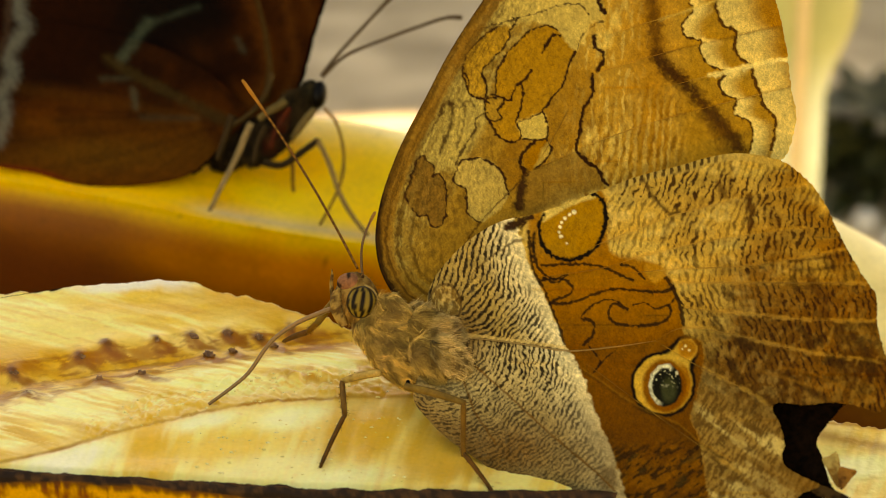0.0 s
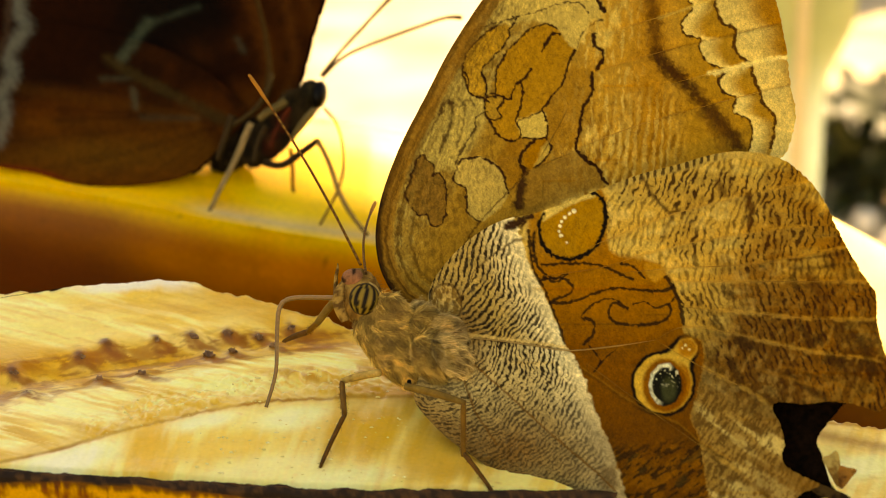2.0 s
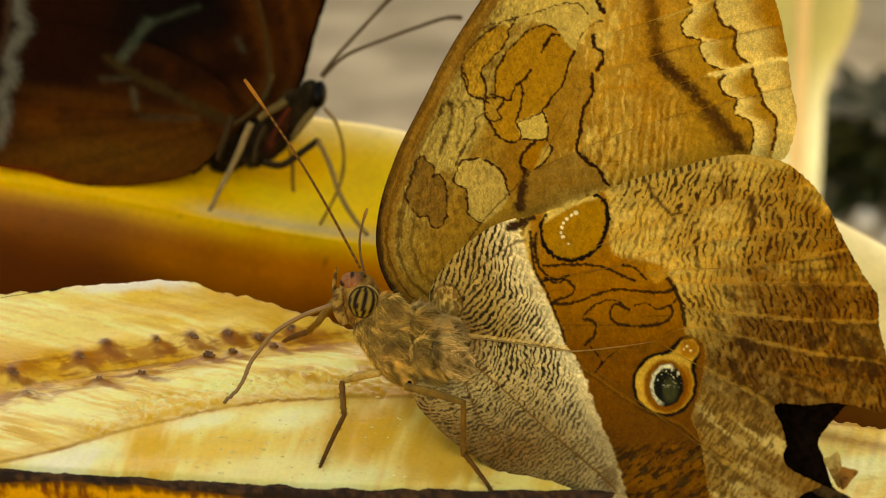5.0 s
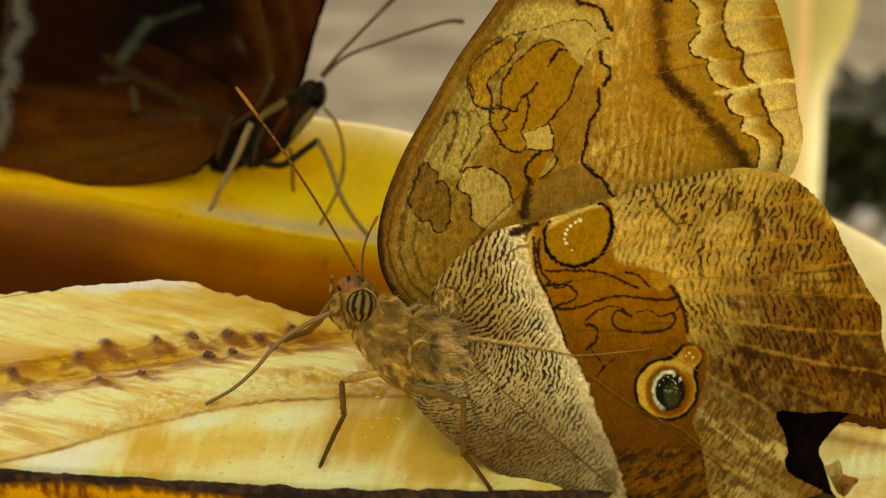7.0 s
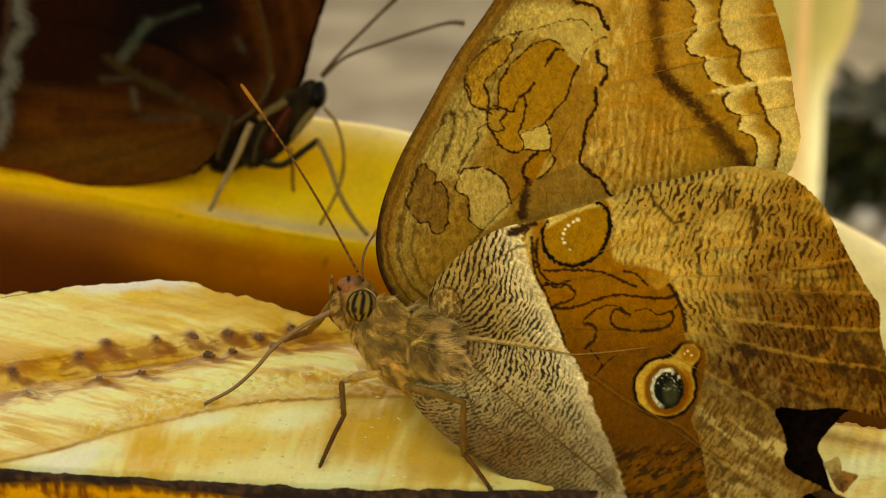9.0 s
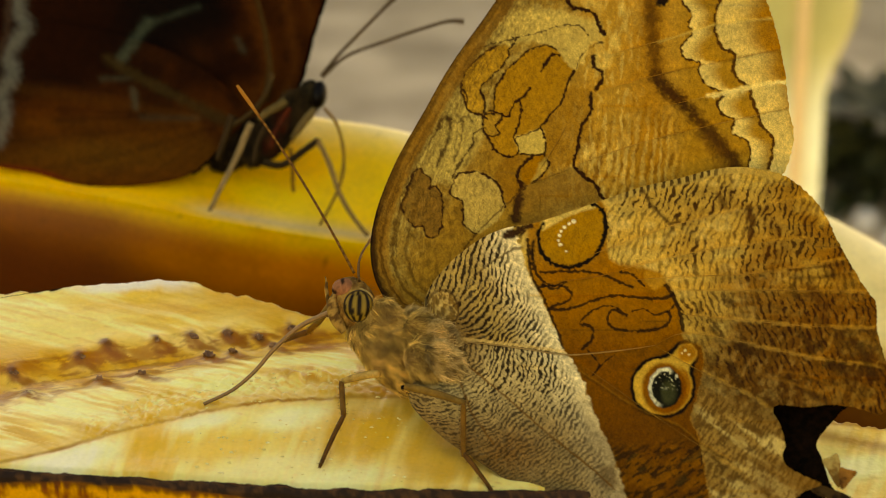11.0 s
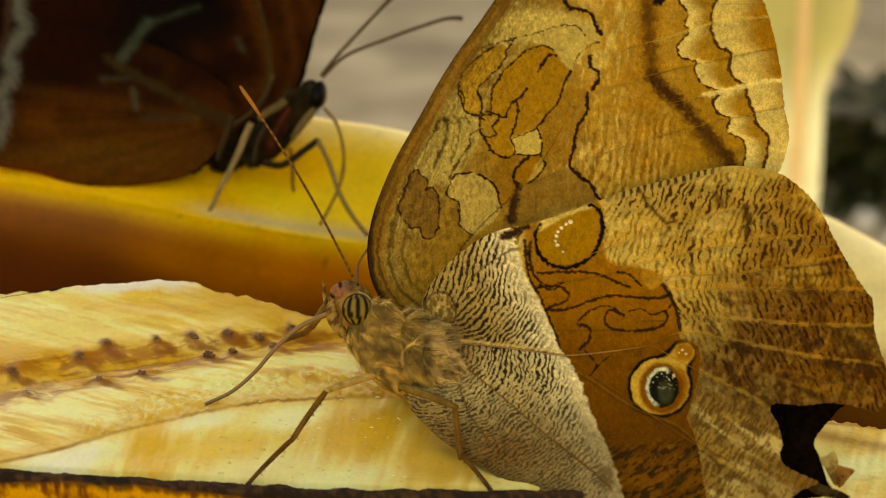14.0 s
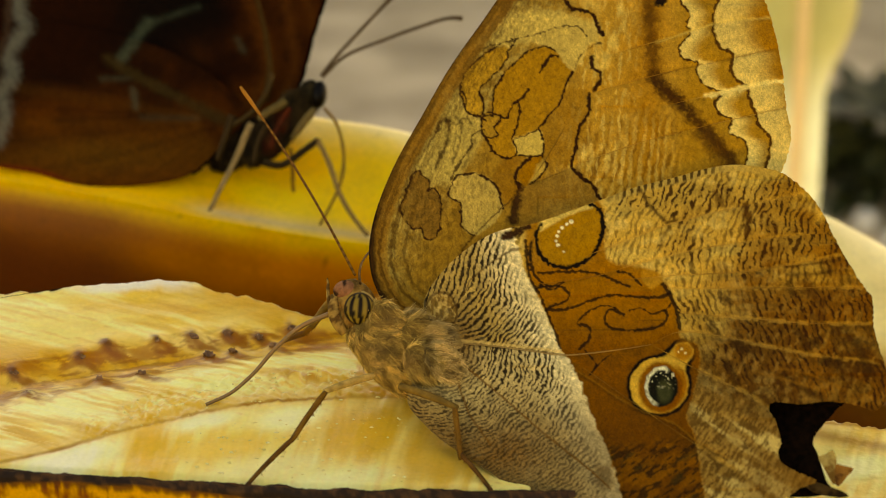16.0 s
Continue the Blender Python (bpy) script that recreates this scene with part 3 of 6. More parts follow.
    base = mixin(base, rgb(28, 15, 4), zeb * fade * 0.97 * fine * (1 - 0.85 * lobe) * (1 - 0.4 * (1 - ramp(np.hypot(u - 775, v - 640), 40, 100))))
    rim_d = np.abs(np.hypot((u - 788) / 28, (v - 540) / 36) - 1) * 30
    base = mixin(base, rgb(70, 44, 16), (1 - ramp(rim_d, 1.0, 3.0)) * 0.7)
    for ln, w in ((fold, 2.2), (main, 2.0)):
        base = mixin(base, rgb(70, 46, 18), (1 - ramp(np.abs(v - ln), w * 0.6, w * 1.6)) * 0.7 * (u > 800))
    base = mixin(base, rgb(88, 68, 40), ramp(np.hypot((u - 1078) / 22, (v - 848) / 34) + 0.4 * (n2 - 0.5), 1.0, 0.4) * 0.7)
    base = mixin(base, rgb(104, 66, 22), (1 - ramp(np.abs(v - under - 2 * (n2 - 0.5)), 1.2, 3.4)) * 0.8 * (u > 822) * (u < 1092))
    base = mixin(base, rgb(216, 184, 116), (1 - ramp(np.abs(v - main + 5), 1.5, 4.0)) * 0.6 * (u > 815) * (u < 1005))
    side = np.interp(v, (655, 730, 790), (815, 840, 880))
    base = mixin(base, rgb(104, 66, 22), (1 - ramp(np.abs(u - side), 1.2, 3.0)) * 0.7 * (v > 655) * (v < 790))
    grey = ramp(fbm(q, 5, 77, 2), 0.55, 0.8)
    base = mixin(base, rgb(116, 100, 70), grey * 0.35)
    col = col * (1 - zone[:, None]) + base * zone[:, None]
    stroke(q, col, ((936, 410), (942, 470), (962, 510), (986, 568), (1000, 610)), 3.2, INK, rough=3, alpha=0.9)
    # scroll lines in the ochre band
    for pts, w in ((((942, 452), (956, 478), (980, 494), (1004, 486), (985, 500), (962, 492)), 2.4),
                   (((955, 500), (975, 494), (1000, 496), (1014, 510), (1004, 524), (980, 532), (972, 540)), 2.4),
                   (((972, 538), (1010, 536), (1050, 522), (1085, 512), (1130, 514), (1172, 516), (1192, 508)), 2.6),
                   (((1034, 566), (1030, 560), (1050, 540), (1078, 530), (1096, 534)), 2.0),
                   (((1036, 564), (1052, 574), (1048, 594), (1034, 610)), 3.0),
                   (((1110, 548), (1090, 536), (1078, 548), (1082, 566), (1106, 576), (1140, 576), (1176, 568), (1188, 552), (1184, 540)), 2.4),
                   (((1120, 540), (1142, 536), (1160, 546), (1184, 538), (1194, 528)), 1.6),
                   (((958, 470), (1000, 468), (1040, 468), (1072, 474), (1100, 488), (1120, 496)), 2.4),
                   (((1100, 468), (1122, 474), (1140, 492)), 2.2),
                   (((1180, 492), (1196, 520), (1206, 548), (1210, 574)), 3.2),
                   (((1040, 610), (1062, 640), (1050, 660)), 1.3), (((1052, 660), (1072, 634), (1090, 620)), 1.3)):
        stroke(q, col, pts, w * 1.4, INK, rough=2.0, alpha=0.9)
    # first eyespot, cut off by the leading edge
    e1 = ((952, 398), (960, 374), (985, 362), (1015, 352), (1050, 340), (1066, 352), (1072, 385), (1064, 420), (1044, 446), (1012, 460), (980, 454), (960, 434))
    fill(q, col, e1, rgb(164, 116, 38), 1.0, 2, 2)
    fill(q, col, ((962, 392), (962, 374), (1000, 360), (1048, 342), (1054, 350), (1020, 360), (985, 378)), rgb(212, 184, 116), 0.9, 3, 3)
    stroke(q, col, ((962, 380), (954, 398), (960, 432), (980, 453), (1012, 460), (1044, 446), (1064, 420), (1072, 385), (1066, 354), (1046, 342)), 5.0, rgb(20, 12, 6), rough=2.6, soft=1.6)
    for x, y, s in ((1016, 376, 5), (1008, 380, 4), (1000, 386, 4), (994, 394, 3.4), (991, 402, 3.6), (990, 411, 3.2), (993, 419, 4), (1003, 431, 2.8)):
        col[:] = mixin(col, rgb(232, 224, 200), (1 - ramp(np.hypot(u - x, v - y), s * 0.55, s)))
    stroke(q, col, ((900, 404), (918, 394), (940, 384)), 8, rgb(54, 32, 16), rough=4, soft=4)
    stroke(q, col, ((946, 412), (944, 440), (950, 462)), 4, rgb(40, 24, 10), rough=4, soft=3)
    # second eyespot
    d2 = np.hypot((u - 1174) / 1.0, (v - 680) / 1.02)
    knob = np.hypot(u - 1216, v - 616)
    a, b = d2 - 53, knob - 19
    hh = np.clip(0.5 + 0.5 * (b - a) / 36, 0, 1)
    tear = b * (1 - hh) + a * hh - 36 * hh * (1 - hh)
    col = mixin(col, rgb(20, 12, 6), (1 - ramp(tear + 3 * (n2 - 0.5), 2.5, 6.0)) * (1 - 0.75 * ramp(u - 0.8 * (v - 640), 1228, 1262)))
    col = mixin(col, rgb(208, 164, 78), 1 - ramp(tear + 2 * (n2 - 0.5), -3.5, -0.5))
    col = mixin(col, rgb(150, 88, 22), ramp(u + 0.4 * (v - 680), 1172, 1206) * (1 - ramp(d2, 46, 54)) * 0.9)
    col = mixin(col, rgb(158, 100, 32), (1 - ramp(knob, 12, 22)) * 0.9)
    pd = np.hypot((u - 1176) / 36.0, (v - 683) / 43.0)
    col = mixin(col, rgb(124, 68, 12), (1 - ramp(pd, 0.98, 1.20)) * 0.95)
    pd2 = np.hypot((u - 1178) / 29.5, (v - 682) / 38.0)
    pupil = 1 - ramp(pd2, 0.94, 1.04)
    col = mixin(col, rgb(20, 20, 14), pupil)
    col = mixin(col, rgb(62, 66, 44), pupil * (1 - ramp(np.hypot((u - 1184) / 18, (v - 690) / 28), 0.5, 1.0)) * 0.8)
    arc = pupil * ramp(pd2, 0.76, 0.84) * ramp(1182 - u + 0.30 * (676 - v), -6, 10) * (0.45 + 0.55 * ramp(fbm(q, 4, 81, 2), 0.3, 0.5))
    col = mixin(col, rgb(214, 216, 206), arc)
    dots = pupil * ramp(fbm(q, 3.2, 82, 1), 0.72, 0.85) * (1 - ramp(v, 670, 690))
    col = mixin(col, rgb(206, 204, 190), dots)
    for x, y, s in ((1213, 612, 3.5), (1220, 620, 3), (1208, 617, 2.6)):
        col = mixin(col, rgb(230, 214, 170), (1 - ramp(np.hypot(u - x, v - y), s * 0.5, s)))
    crease = ((1020, 645), (1048, 664), (1080, 686), (1118, 712), (1160, 734), (1196, 748), (1240, 782), (1296, 815))
    stroke(q, col, [(x - 1.5, y + 3) for x, y in crease], 3, rgb(48, 28, 8), rough=2, soft=2.5, alpha=0.35)
    stroke(q, col, crease, 2.0, rgb(150, 106, 46), rough=2, soft=1.5, alpha=0.35)
    # barred leading edge
    le = spline(HIND_LEAD)
    d = near_band(q, le, 30)
    m = d < 26
    bars = np.sin(u[m] / 2.1 + 3 * fbm(q[m], 20, 84, 2)) * 0.5 + 0.5
    on = ramp(u[m], 1085, 1110) * (1 - ramp(u[m], 1250, 1300))
    col[m] = mixin(col[m], rgb(190, 160, 98), (1 - ramp(d[m], 10, 16)) * ramp(u[m], 1060, 1100) * 0.8)
    col[m] = mixin(col[m], rgb(56, 34, 14), (1 - ramp(d[m], 9, 15)) * ramp(bars, 0.45, 0.7) * on * 0.9)
    stroke(q, col, ((1138, 318), (1150, 340), (1160, 352), (1172, 366), (1186, 378), (1200, 374)), 4, rgb(66, 40, 16), rough=7, soft=4, alpha=0.85)
    stroke(q, col, ((1190, 385), (1178, 408), (1172, 428)), 5, rgb(66, 40, 16), rough=8, soft=5, alpha=0.7)
    stroke(q, col, ((1325, 345), (1330, 372), (1326, 402)), 6, rgb(74, 42, 14), rough=5, soft=4, alpha=0.85)
    stroke(q, col, ((1270, 325), (1282, 345)), 6, rgb(74, 42, 14), rough=5, soft=4, alpha=0.7)
    stroke(q, col, ((1395, 462), (1430, 458), (1470, 454)), 3, rgb(70, 40, 14), rough=3, soft=3, alpha=0.7)
    stroke(q, col, ((1258, 555), (1272, 572), (1280, 584)), 4, rgb(60, 36, 14), rough=4, soft=3, alpha=0.8)
    stroke(q, col, ((1310, 600), (1330, 612)), 11, rgb(66, 40, 16), rough=6, soft=5, alpha=0.7)
    stroke(q, col, ((1440, 505), (1462, 530), (1456, 556)), 12, rgb(72, 42, 16), rough=8, soft=7, alpha=0.6)
    for pts, w in ((((1285, 520), (1296, 526)), 7), (((1240, 526), (1236, 545)), 5), (((1262, 572), (1274, 588)), 6), (((1420, 584), (1436, 612), (1452, 596)), 9),
                   (((1310, 606), (1324, 616)), 9), (((1464, 636), (1486, 642)), 10), (((1292, 640), (1312, 676)), 7), (((1398, 476), (1440, 476), (1480, 470)), 4), (((1402, 492), (1410, 508)), 7),
                   (((1418, 658), (1446, 668), (1480, 674)), 5), (((1395, 660), (1430, 690), (1450, 698)), 6), (((1520, 600), (1545, 660)), 9)):
        stroke(q, col, pts, w, rgb(50, 29, 10), rough=7, soft=5, alpha=0.7)
    stroke(q, col, ((1340, 655), (1400, 672), (1460, 690)), 3.5, rgb(150, 104, 46), rough=3, soft=4, alpha=0.45)
    stroke(q, col, ((1380, 650), (1440, 662), (1500, 690)), 3, rgb(150, 104, 46), rough=3, soft=4, alpha=0.4)
    col = col * (1 + ramp(u - 0.2 * (v - 500), 1300, 1470)[:, None] * np.array([0.12, -0.02, -0.30]))
    sat = (1 - zone)[:, None] * np.array([0.05, 0.06, 0.08])
    return scales(q, col * (1 - sat), n3, 0.60 + 0.17 * zone)


# leading edge of the forewing, from the root to the tip
COSTA = ((735, 557), (700, 528), (674, 482), (664, 430), (668, 380), (681, 328), (708, 258), (748, 180), (796, 88), (850, 4), (905, -78), (980, -152), (1075, -205), (1165, -228))
FORE_REST = ((1250, -205), (1318, -130), (1355, -50), (1376, 15), (1391, 85), (1398, 150), (1408, 196), (1403, 238), (1380, 283), (1300, 300), (1180, 345), (1000, 430), (860, 530), (780, 580))
HIND_LEAD = ((772, 578), (757, 538), (763, 505), (784, 472), (820, 434), (860, 405), (900, 388), (950, 378), (1000, 360), (1070, 334), (1130, 311), (1200, 293), (1255, 277), (1310, 270), (1375, 281))
HIND_REST = ((1420, 309), (1458, 356), (1488, 418), (1528, 488), (1550, 522), (1553, 575), (1568, 632), (1584, 690), (1560, 728), (1532, 722), (1500, 714), (1460, 712), (1420, 717), (1385, 712),
             (1367, 722), (1383, 758), (1389, 788), (1384, 812), (1402, 833), (1438, 851), (1452, 860), (1424, 872), (1392, 892), (1330, 905), (1200, 900), (1090, 892), (980, 888), (918, 866),
             (878, 838), (838, 810), (798, 782), (762, 748), (732, 704), (752, 640))


def fringed(outline, from_u, depth):
    """Outline redrawn in short steps, with a fine ragged fringe beyond from_u."""
    ring = np.concatenate([outline, outline[:1]])
    along_ring = np.concatenate([[0], np.cumsum(np.hypot(*np.diff(ring, axis=0).T))])
    at = np.arange(0, along_ring[-1], 2.2)
    p = np.stack([np.interp(at, along_ring, ring[:, k]) for k in (0, 1)], 1)
    tang = np.roll(p, -1, 0) - np.roll(p, 1, 0)
    tang /= np.maximum(np.hypot(*tang.T), 1e-6)[:, None]
    teeth = fbm(np.stack([at, 0 * at], 1), 3.6, 107, 2) - 0.5 + 0.3 * (fbm(np.stack([at, 0 * at], 1), 17, 108, 2) - 0.5)
    return p + np.stack([tang[:, 1], -tang[:, 0]], 1) * (teeth * depth * ramp(p[:, 0], from_u, from_u + 30))[:, None]


FORE_OUT = fringed(spline(COSTA + FORE_REST, True), 1335, 4.0)
HIND_OUT = fringed(spline(HIND_LEAD + HIND_REST, True, 6), 1340, 4.0)
FORE_VEINS = (((1046, 131), (1140, 102), (1240, 76), (1387, 42)), ((1025, 262), (1140, 220), (1262, 186), (1397, 152)), ((1180, 152), (1290, 124), (1394, 101)),
              ((1080, 58), (1200, 22), (1280, -4), (1372, -14)), ((942, 300), (985, 282), (1022, 266)), ((946, 296), (985, 230), (1020, 165), (1046, 131)), ((846, 398), (890, 350), (938, 303)))
HIND_VEINS = (((808, 598), (870, 603), (940, 612), (1005, 622), (1090, 614), (1160, 603)), ((1040, 440), (1120, 408), (1200, 378), (1330, 345), (1440, 322)),
              ((960, 490), (1060, 476), (1140, 452), (1260, 424), (1420, 402)), ((1080, 486), (1200, 476), (1340, 468), (1495, 440)), ((1180, 500), (1300, 500), (1450, 500), (1540, 500)),
              ((1210, 545), (1330, 556), (1450, 566), (1552, 566)), ((1005, 622), (1060, 660), (1130, 712), (1240, 790), (1330, 850)), ((1160, 603), (1240, 650), (1320, 690), (1366, 722)),
              ((1160, 603), (1210, 580), (1290, 590), (1420, 620), (1560, 640)), ((830, 640), (900, 700), (970, 765), (1060, 840), (1090, 870)), ((815, 660), (840, 730), (880, 790)))


def vein_groove(q, veins):
    d = np.full(len(q), 1e9)
    for v in veins:
        d = np.minimum(d, near_band(q, spline(v), 22))
    return d


def owl_butterfly():
    root = tagged(new("owl_butterfly"), "tan owl butterfly with zebra-marked ochre wings feeding on cut banana", "butterfly")
    root.location = PIVOT
    # near wings; wings[0] fore, wings[1] hind
    fore, hind = [], []
    for name, out, veins, paint, lift, spots in (
            ("forewing", FORE_OUT, FORE_VEINS, paint_forewing, 0.0, ()),
            ("hindwing", HIND_OUT, HIND_VEINS, paint_hindwing, 0.0006, ("big_oval_eyespot", "round_eyespot"))):
        q, f = sheet(out, 1.7)
        d = vein_groove(q, veins)
        bump = -0.00009 * np.exp(-(d / 4.5) ** 2) + 0.0004 * (fbm(q, 160, 91, 2) - 0.5) + 0.00005 * (fbm(q, 12, 92, 2) - 0.5)
        bump += 0.00034 * np.sin(np.clip(d, 0, 56) / 56 * np.pi) + 0.00012 * (fbm(q, 34, 94, 2) - 0.5)
        rise = 0.0032 * ramp(590 - q[:, 1], 0, 260) if spots else 0.0
        pts = wing_at(q, lift + bump + rise)
        cols = paint(q)
        if spots:
            e1 = spline(((950, 398), (956, 370), (1052, 336), (1072, 350), (1078, 385), (1070, 424), (1046, 452), (1012, 466), (976, 459), (954, 436)), True)
            ang = np.linspace(0, 2 * np.pi, 40, endpoint=False)
            e2 = np.stack([1174 + 59 * np.cos(ang), 680 + 60 * np.sin(ang)], 1)
            fa, fb, rest = split_faces(q, f, (e1, e2))
            wing = sub_mesh(name, pts, rest, cols, M_WING, root, PIVOT, "ochre and tan hindwing with zebra markings, torn at its rear edge")
            for fs, lb in ((fa, "ochre oval eyespot with black ring and white dots"), (fb, "yellow eyespot with black pupil and white crescent")):
                sub_mesh("eyespot", pts, fs, cols, M_WING, wing, PIVOT, lb)
        else:
            wing = sub_mesh(name, pts, f, cols, M_WING, root, PIVOT, "ochre forewing with brown scroll lines and scalloped margin")
        (hind if spots else fore).append(wing)
        for v in veins:
            pv = spline(v, n=6)
            pb = wing_at(pv, lift - 0.00006 + (0.0032 * ramp(590 - pv[:, 1], 0, 260) if spots else 0.0))
            V, F = tube([Vector(p) for p in pb], [((0.00016 if v is HIND_VEINS[0] else 0.00008) - 0.00004 * i / len(pb)) * min(1.0, 0.2 + i / 6, 0.15 + (len(pb) - 1 - i) / 9) for i in range(len(pb))], 6)
            own = paint(pv)
            own = (own + np.roll(own, 1, 0) + np.roll(own, -1, 0)) / 3
            c = np.repeat(own * 0.6 + 0.4 * rgb(184, 146, 84) if v is HIND_VEINS[0] else own * 0.9 + 0.1 * rgb(190, 150, 80), 6, 0) * (1.0 if v is HIND_VEINS[0] else 0.95)
            mesh_ob("vein", V, F, M_WING, wing, "", c, PIVOT)
    # far wings, seen through the tear from their dark upper side
    far_h = spline(((790, 560), (900, 420), (1060, 350), (1250, 290), (1360, 296), (1440, 360), (1520, 500), (1540, 600), (1545, 690), (1502, 712), (1470, 745), (1446, 780), (1455, 806), (1468, 850), (1478, 872),
                    (1440, 884), (1300, 882), (1100, 880), (960, 872), (880, 830), (800, 770), (760, 700)), True)
    far_f = spline(tuple((x + 9, y + 4) for x, y in COSTA) + ((1235, -195), (1300, -120), (1345, -40), (1368, 30), (1382, 95), (1386, 160), (1392, 200), (1385, 245), (1360, 285), (1180, 350), (860, 535)), True)
    for name, out, back in (("hindwing", far_h, 0.0022), ("forewing", far_f, 0.0016)):
        q, f = sheet(out, 4.0)
        pts = wing_at(q, -back + 0.0004 * (fbm(q, 120, 95, 2) - 0.5))
        ob = mesh_ob(name, pts, f, M_DORSAL, root, "dark brown upper side of the far wing", None, PIVOT)
        (hind if name == "hindwing" else fore).append(ob)
    # folded scraps of the torn far wing
    for pts, tilt, c1, c2 in ((((1455, 812), (1468, 806), (1481, 799), (1487, 818), (1486, 842), (1484, 864), (1474, 850), (1464, 830)), 0.05, (168, 140, 78), (120, 84, 36)),
                              (((1486, 826), (1500, 828), (1517, 833), (1506, 848), (1494, 864), (1486, 864), (1484, 846)), -0.10, (140, 92, 40), (84, 50, 20)),
                              (((1430, 862), (1452, 858), (1474, 866), (1498, 876), (1508, 886), (1480, 886), (1450, 878)), 0.03, (70, 50, 24), (34, 22, 10))):
        q, f = sheet(spline(pts, True), 2.0)
        mid = np.array(pts).mean(0)
        P = wing_at(q, -0.0014 + tilt * (q[:, 0] - mid[0]) * UNIT * 4 + 0.0003 * (fbm(q, 12, 96, 2) - 0.5))
        c = mixin(np.tile(rgb(*c1), (len(q), 1)), rgb(*c2), ramp(fbm(q, 9, 97, 3) + 0.012 * (q[:, 1] - mid[1]), 0.35, 0.75))
        hind.append(mesh_ob("wing_scrap", P, f, M_WING, root, "torn folded tan scrap of wing", c, PIVOT))
    return root, fore, hind


def thorax_and_fur(root):
    turn = Euler((0, 0, radians(42))).to_matrix()
    c = board(708, 612, 0.0022)
    V, F, N = ball(c, (0.0043, 0.0075, 0.0040), turn)
    q = V[:, [0, 2]] * 1e4
    col = mixin(np.tile(rgb(112, 84, 44), (len(V), 1)), rgb(160, 128, 76), ramp(fbm(q, 9, 3, 3), 0.4, 0.65))
    thorax = mesh_ob("thorax", V, F, M_BODY, root, "furry tan thorax", col, PIVOT)
    # abdomen behind the hindwing
    V, F, N = ball(board(835, 735, 0.0062), (0.0040, 0.0105, 0.0038), Euler((0, 0, radians(47))).to_matrix())
    col = np.tile(rgb(118, 88, 48), (len(V), 1)) * (0.7 + 0.6 * fbm(V[:, [0, 2]] * 1e4, 8, 7, 3))[:, None]
    mesh_ob("abdomen", V, F, M_BODY, root, "", col, PIVOT)
    fur_on("fur", thorax, c, (0.0043, 0.0075, 0.0040), turn, 30000, 4, (0.60, -0.55), (0.0005, 0.0020))
    # tufts over the wing roots
    for x, y, b, r, a, n, fl in ((756, 588, -0.0008, (0.0026, 0.0030, 0.0012), 20, 2200, (1.0, 0.1)), (764, 640, -0.0030, (0.0022, 0.0036, 0.0012), 40, 2200, (0.9, -0.75)), (690, 560, 0.0004, (0.0026, 0.0030, 0.0018), 30, 1800, (0.6, -0.8)), (655, 598, 0.0018, (0.0016, 0.0030, 0.0018), 38, 1500, (0.3, -0.9))):
        cc, tt = board(x, y, b), Euler((0, 0, radians(a))).to_matrix()
        V, F, N = ball(cc, r, tt, 14, 18)
        tuft = mesh_ob("tuft", V, F, M_BODY, thorax, "", np.tile(rgb(140, 104, 52), (len(V), 1)) * (0.7 + 0.6 * fbm(V[:, [0, 2]] * 1e4, 6, 7, 3))[:, None], PIVOT)
        fur_on("fur", thorax, cc, r, tt, int(n * 1.5), int(x), fl, (0.0008, 0.0024))
    for x, y, b, r, a, n, fl in ((790, 596, -0.0016, (0.0022, 0.0030, 0.0008), 30, 1700, (1.3, -0.2)), (798, 632, -0.0042, (0.0020, 0.0034, 0.0008), 40, 1500, (1.2, -0.6)), (742, 566, 0.0014, (0.0020, 0.0022, 0.0010), 20, 1600, (0.5, 0.6))):
        fur_on("fur", thorax, board(x, y, b), r, Euler((0, 0, radians(a))).to_matrix(), n, int(x), fl, (0.0006, 0.0024), (rgb(126, 92, 40), rgb(240, 206, 136)))
    V, F, N = ball(board(722, 677, -0.0035), (0.00032, 0.00032, 0.0003), None, 8, 10)
    mesh_ob("spiracle", V, F, M_BODY, thorax, "small dark breathing pore", np.tile(rgb(26, 16, 8), (len(V), 1)), PIVOT)
    return thorax


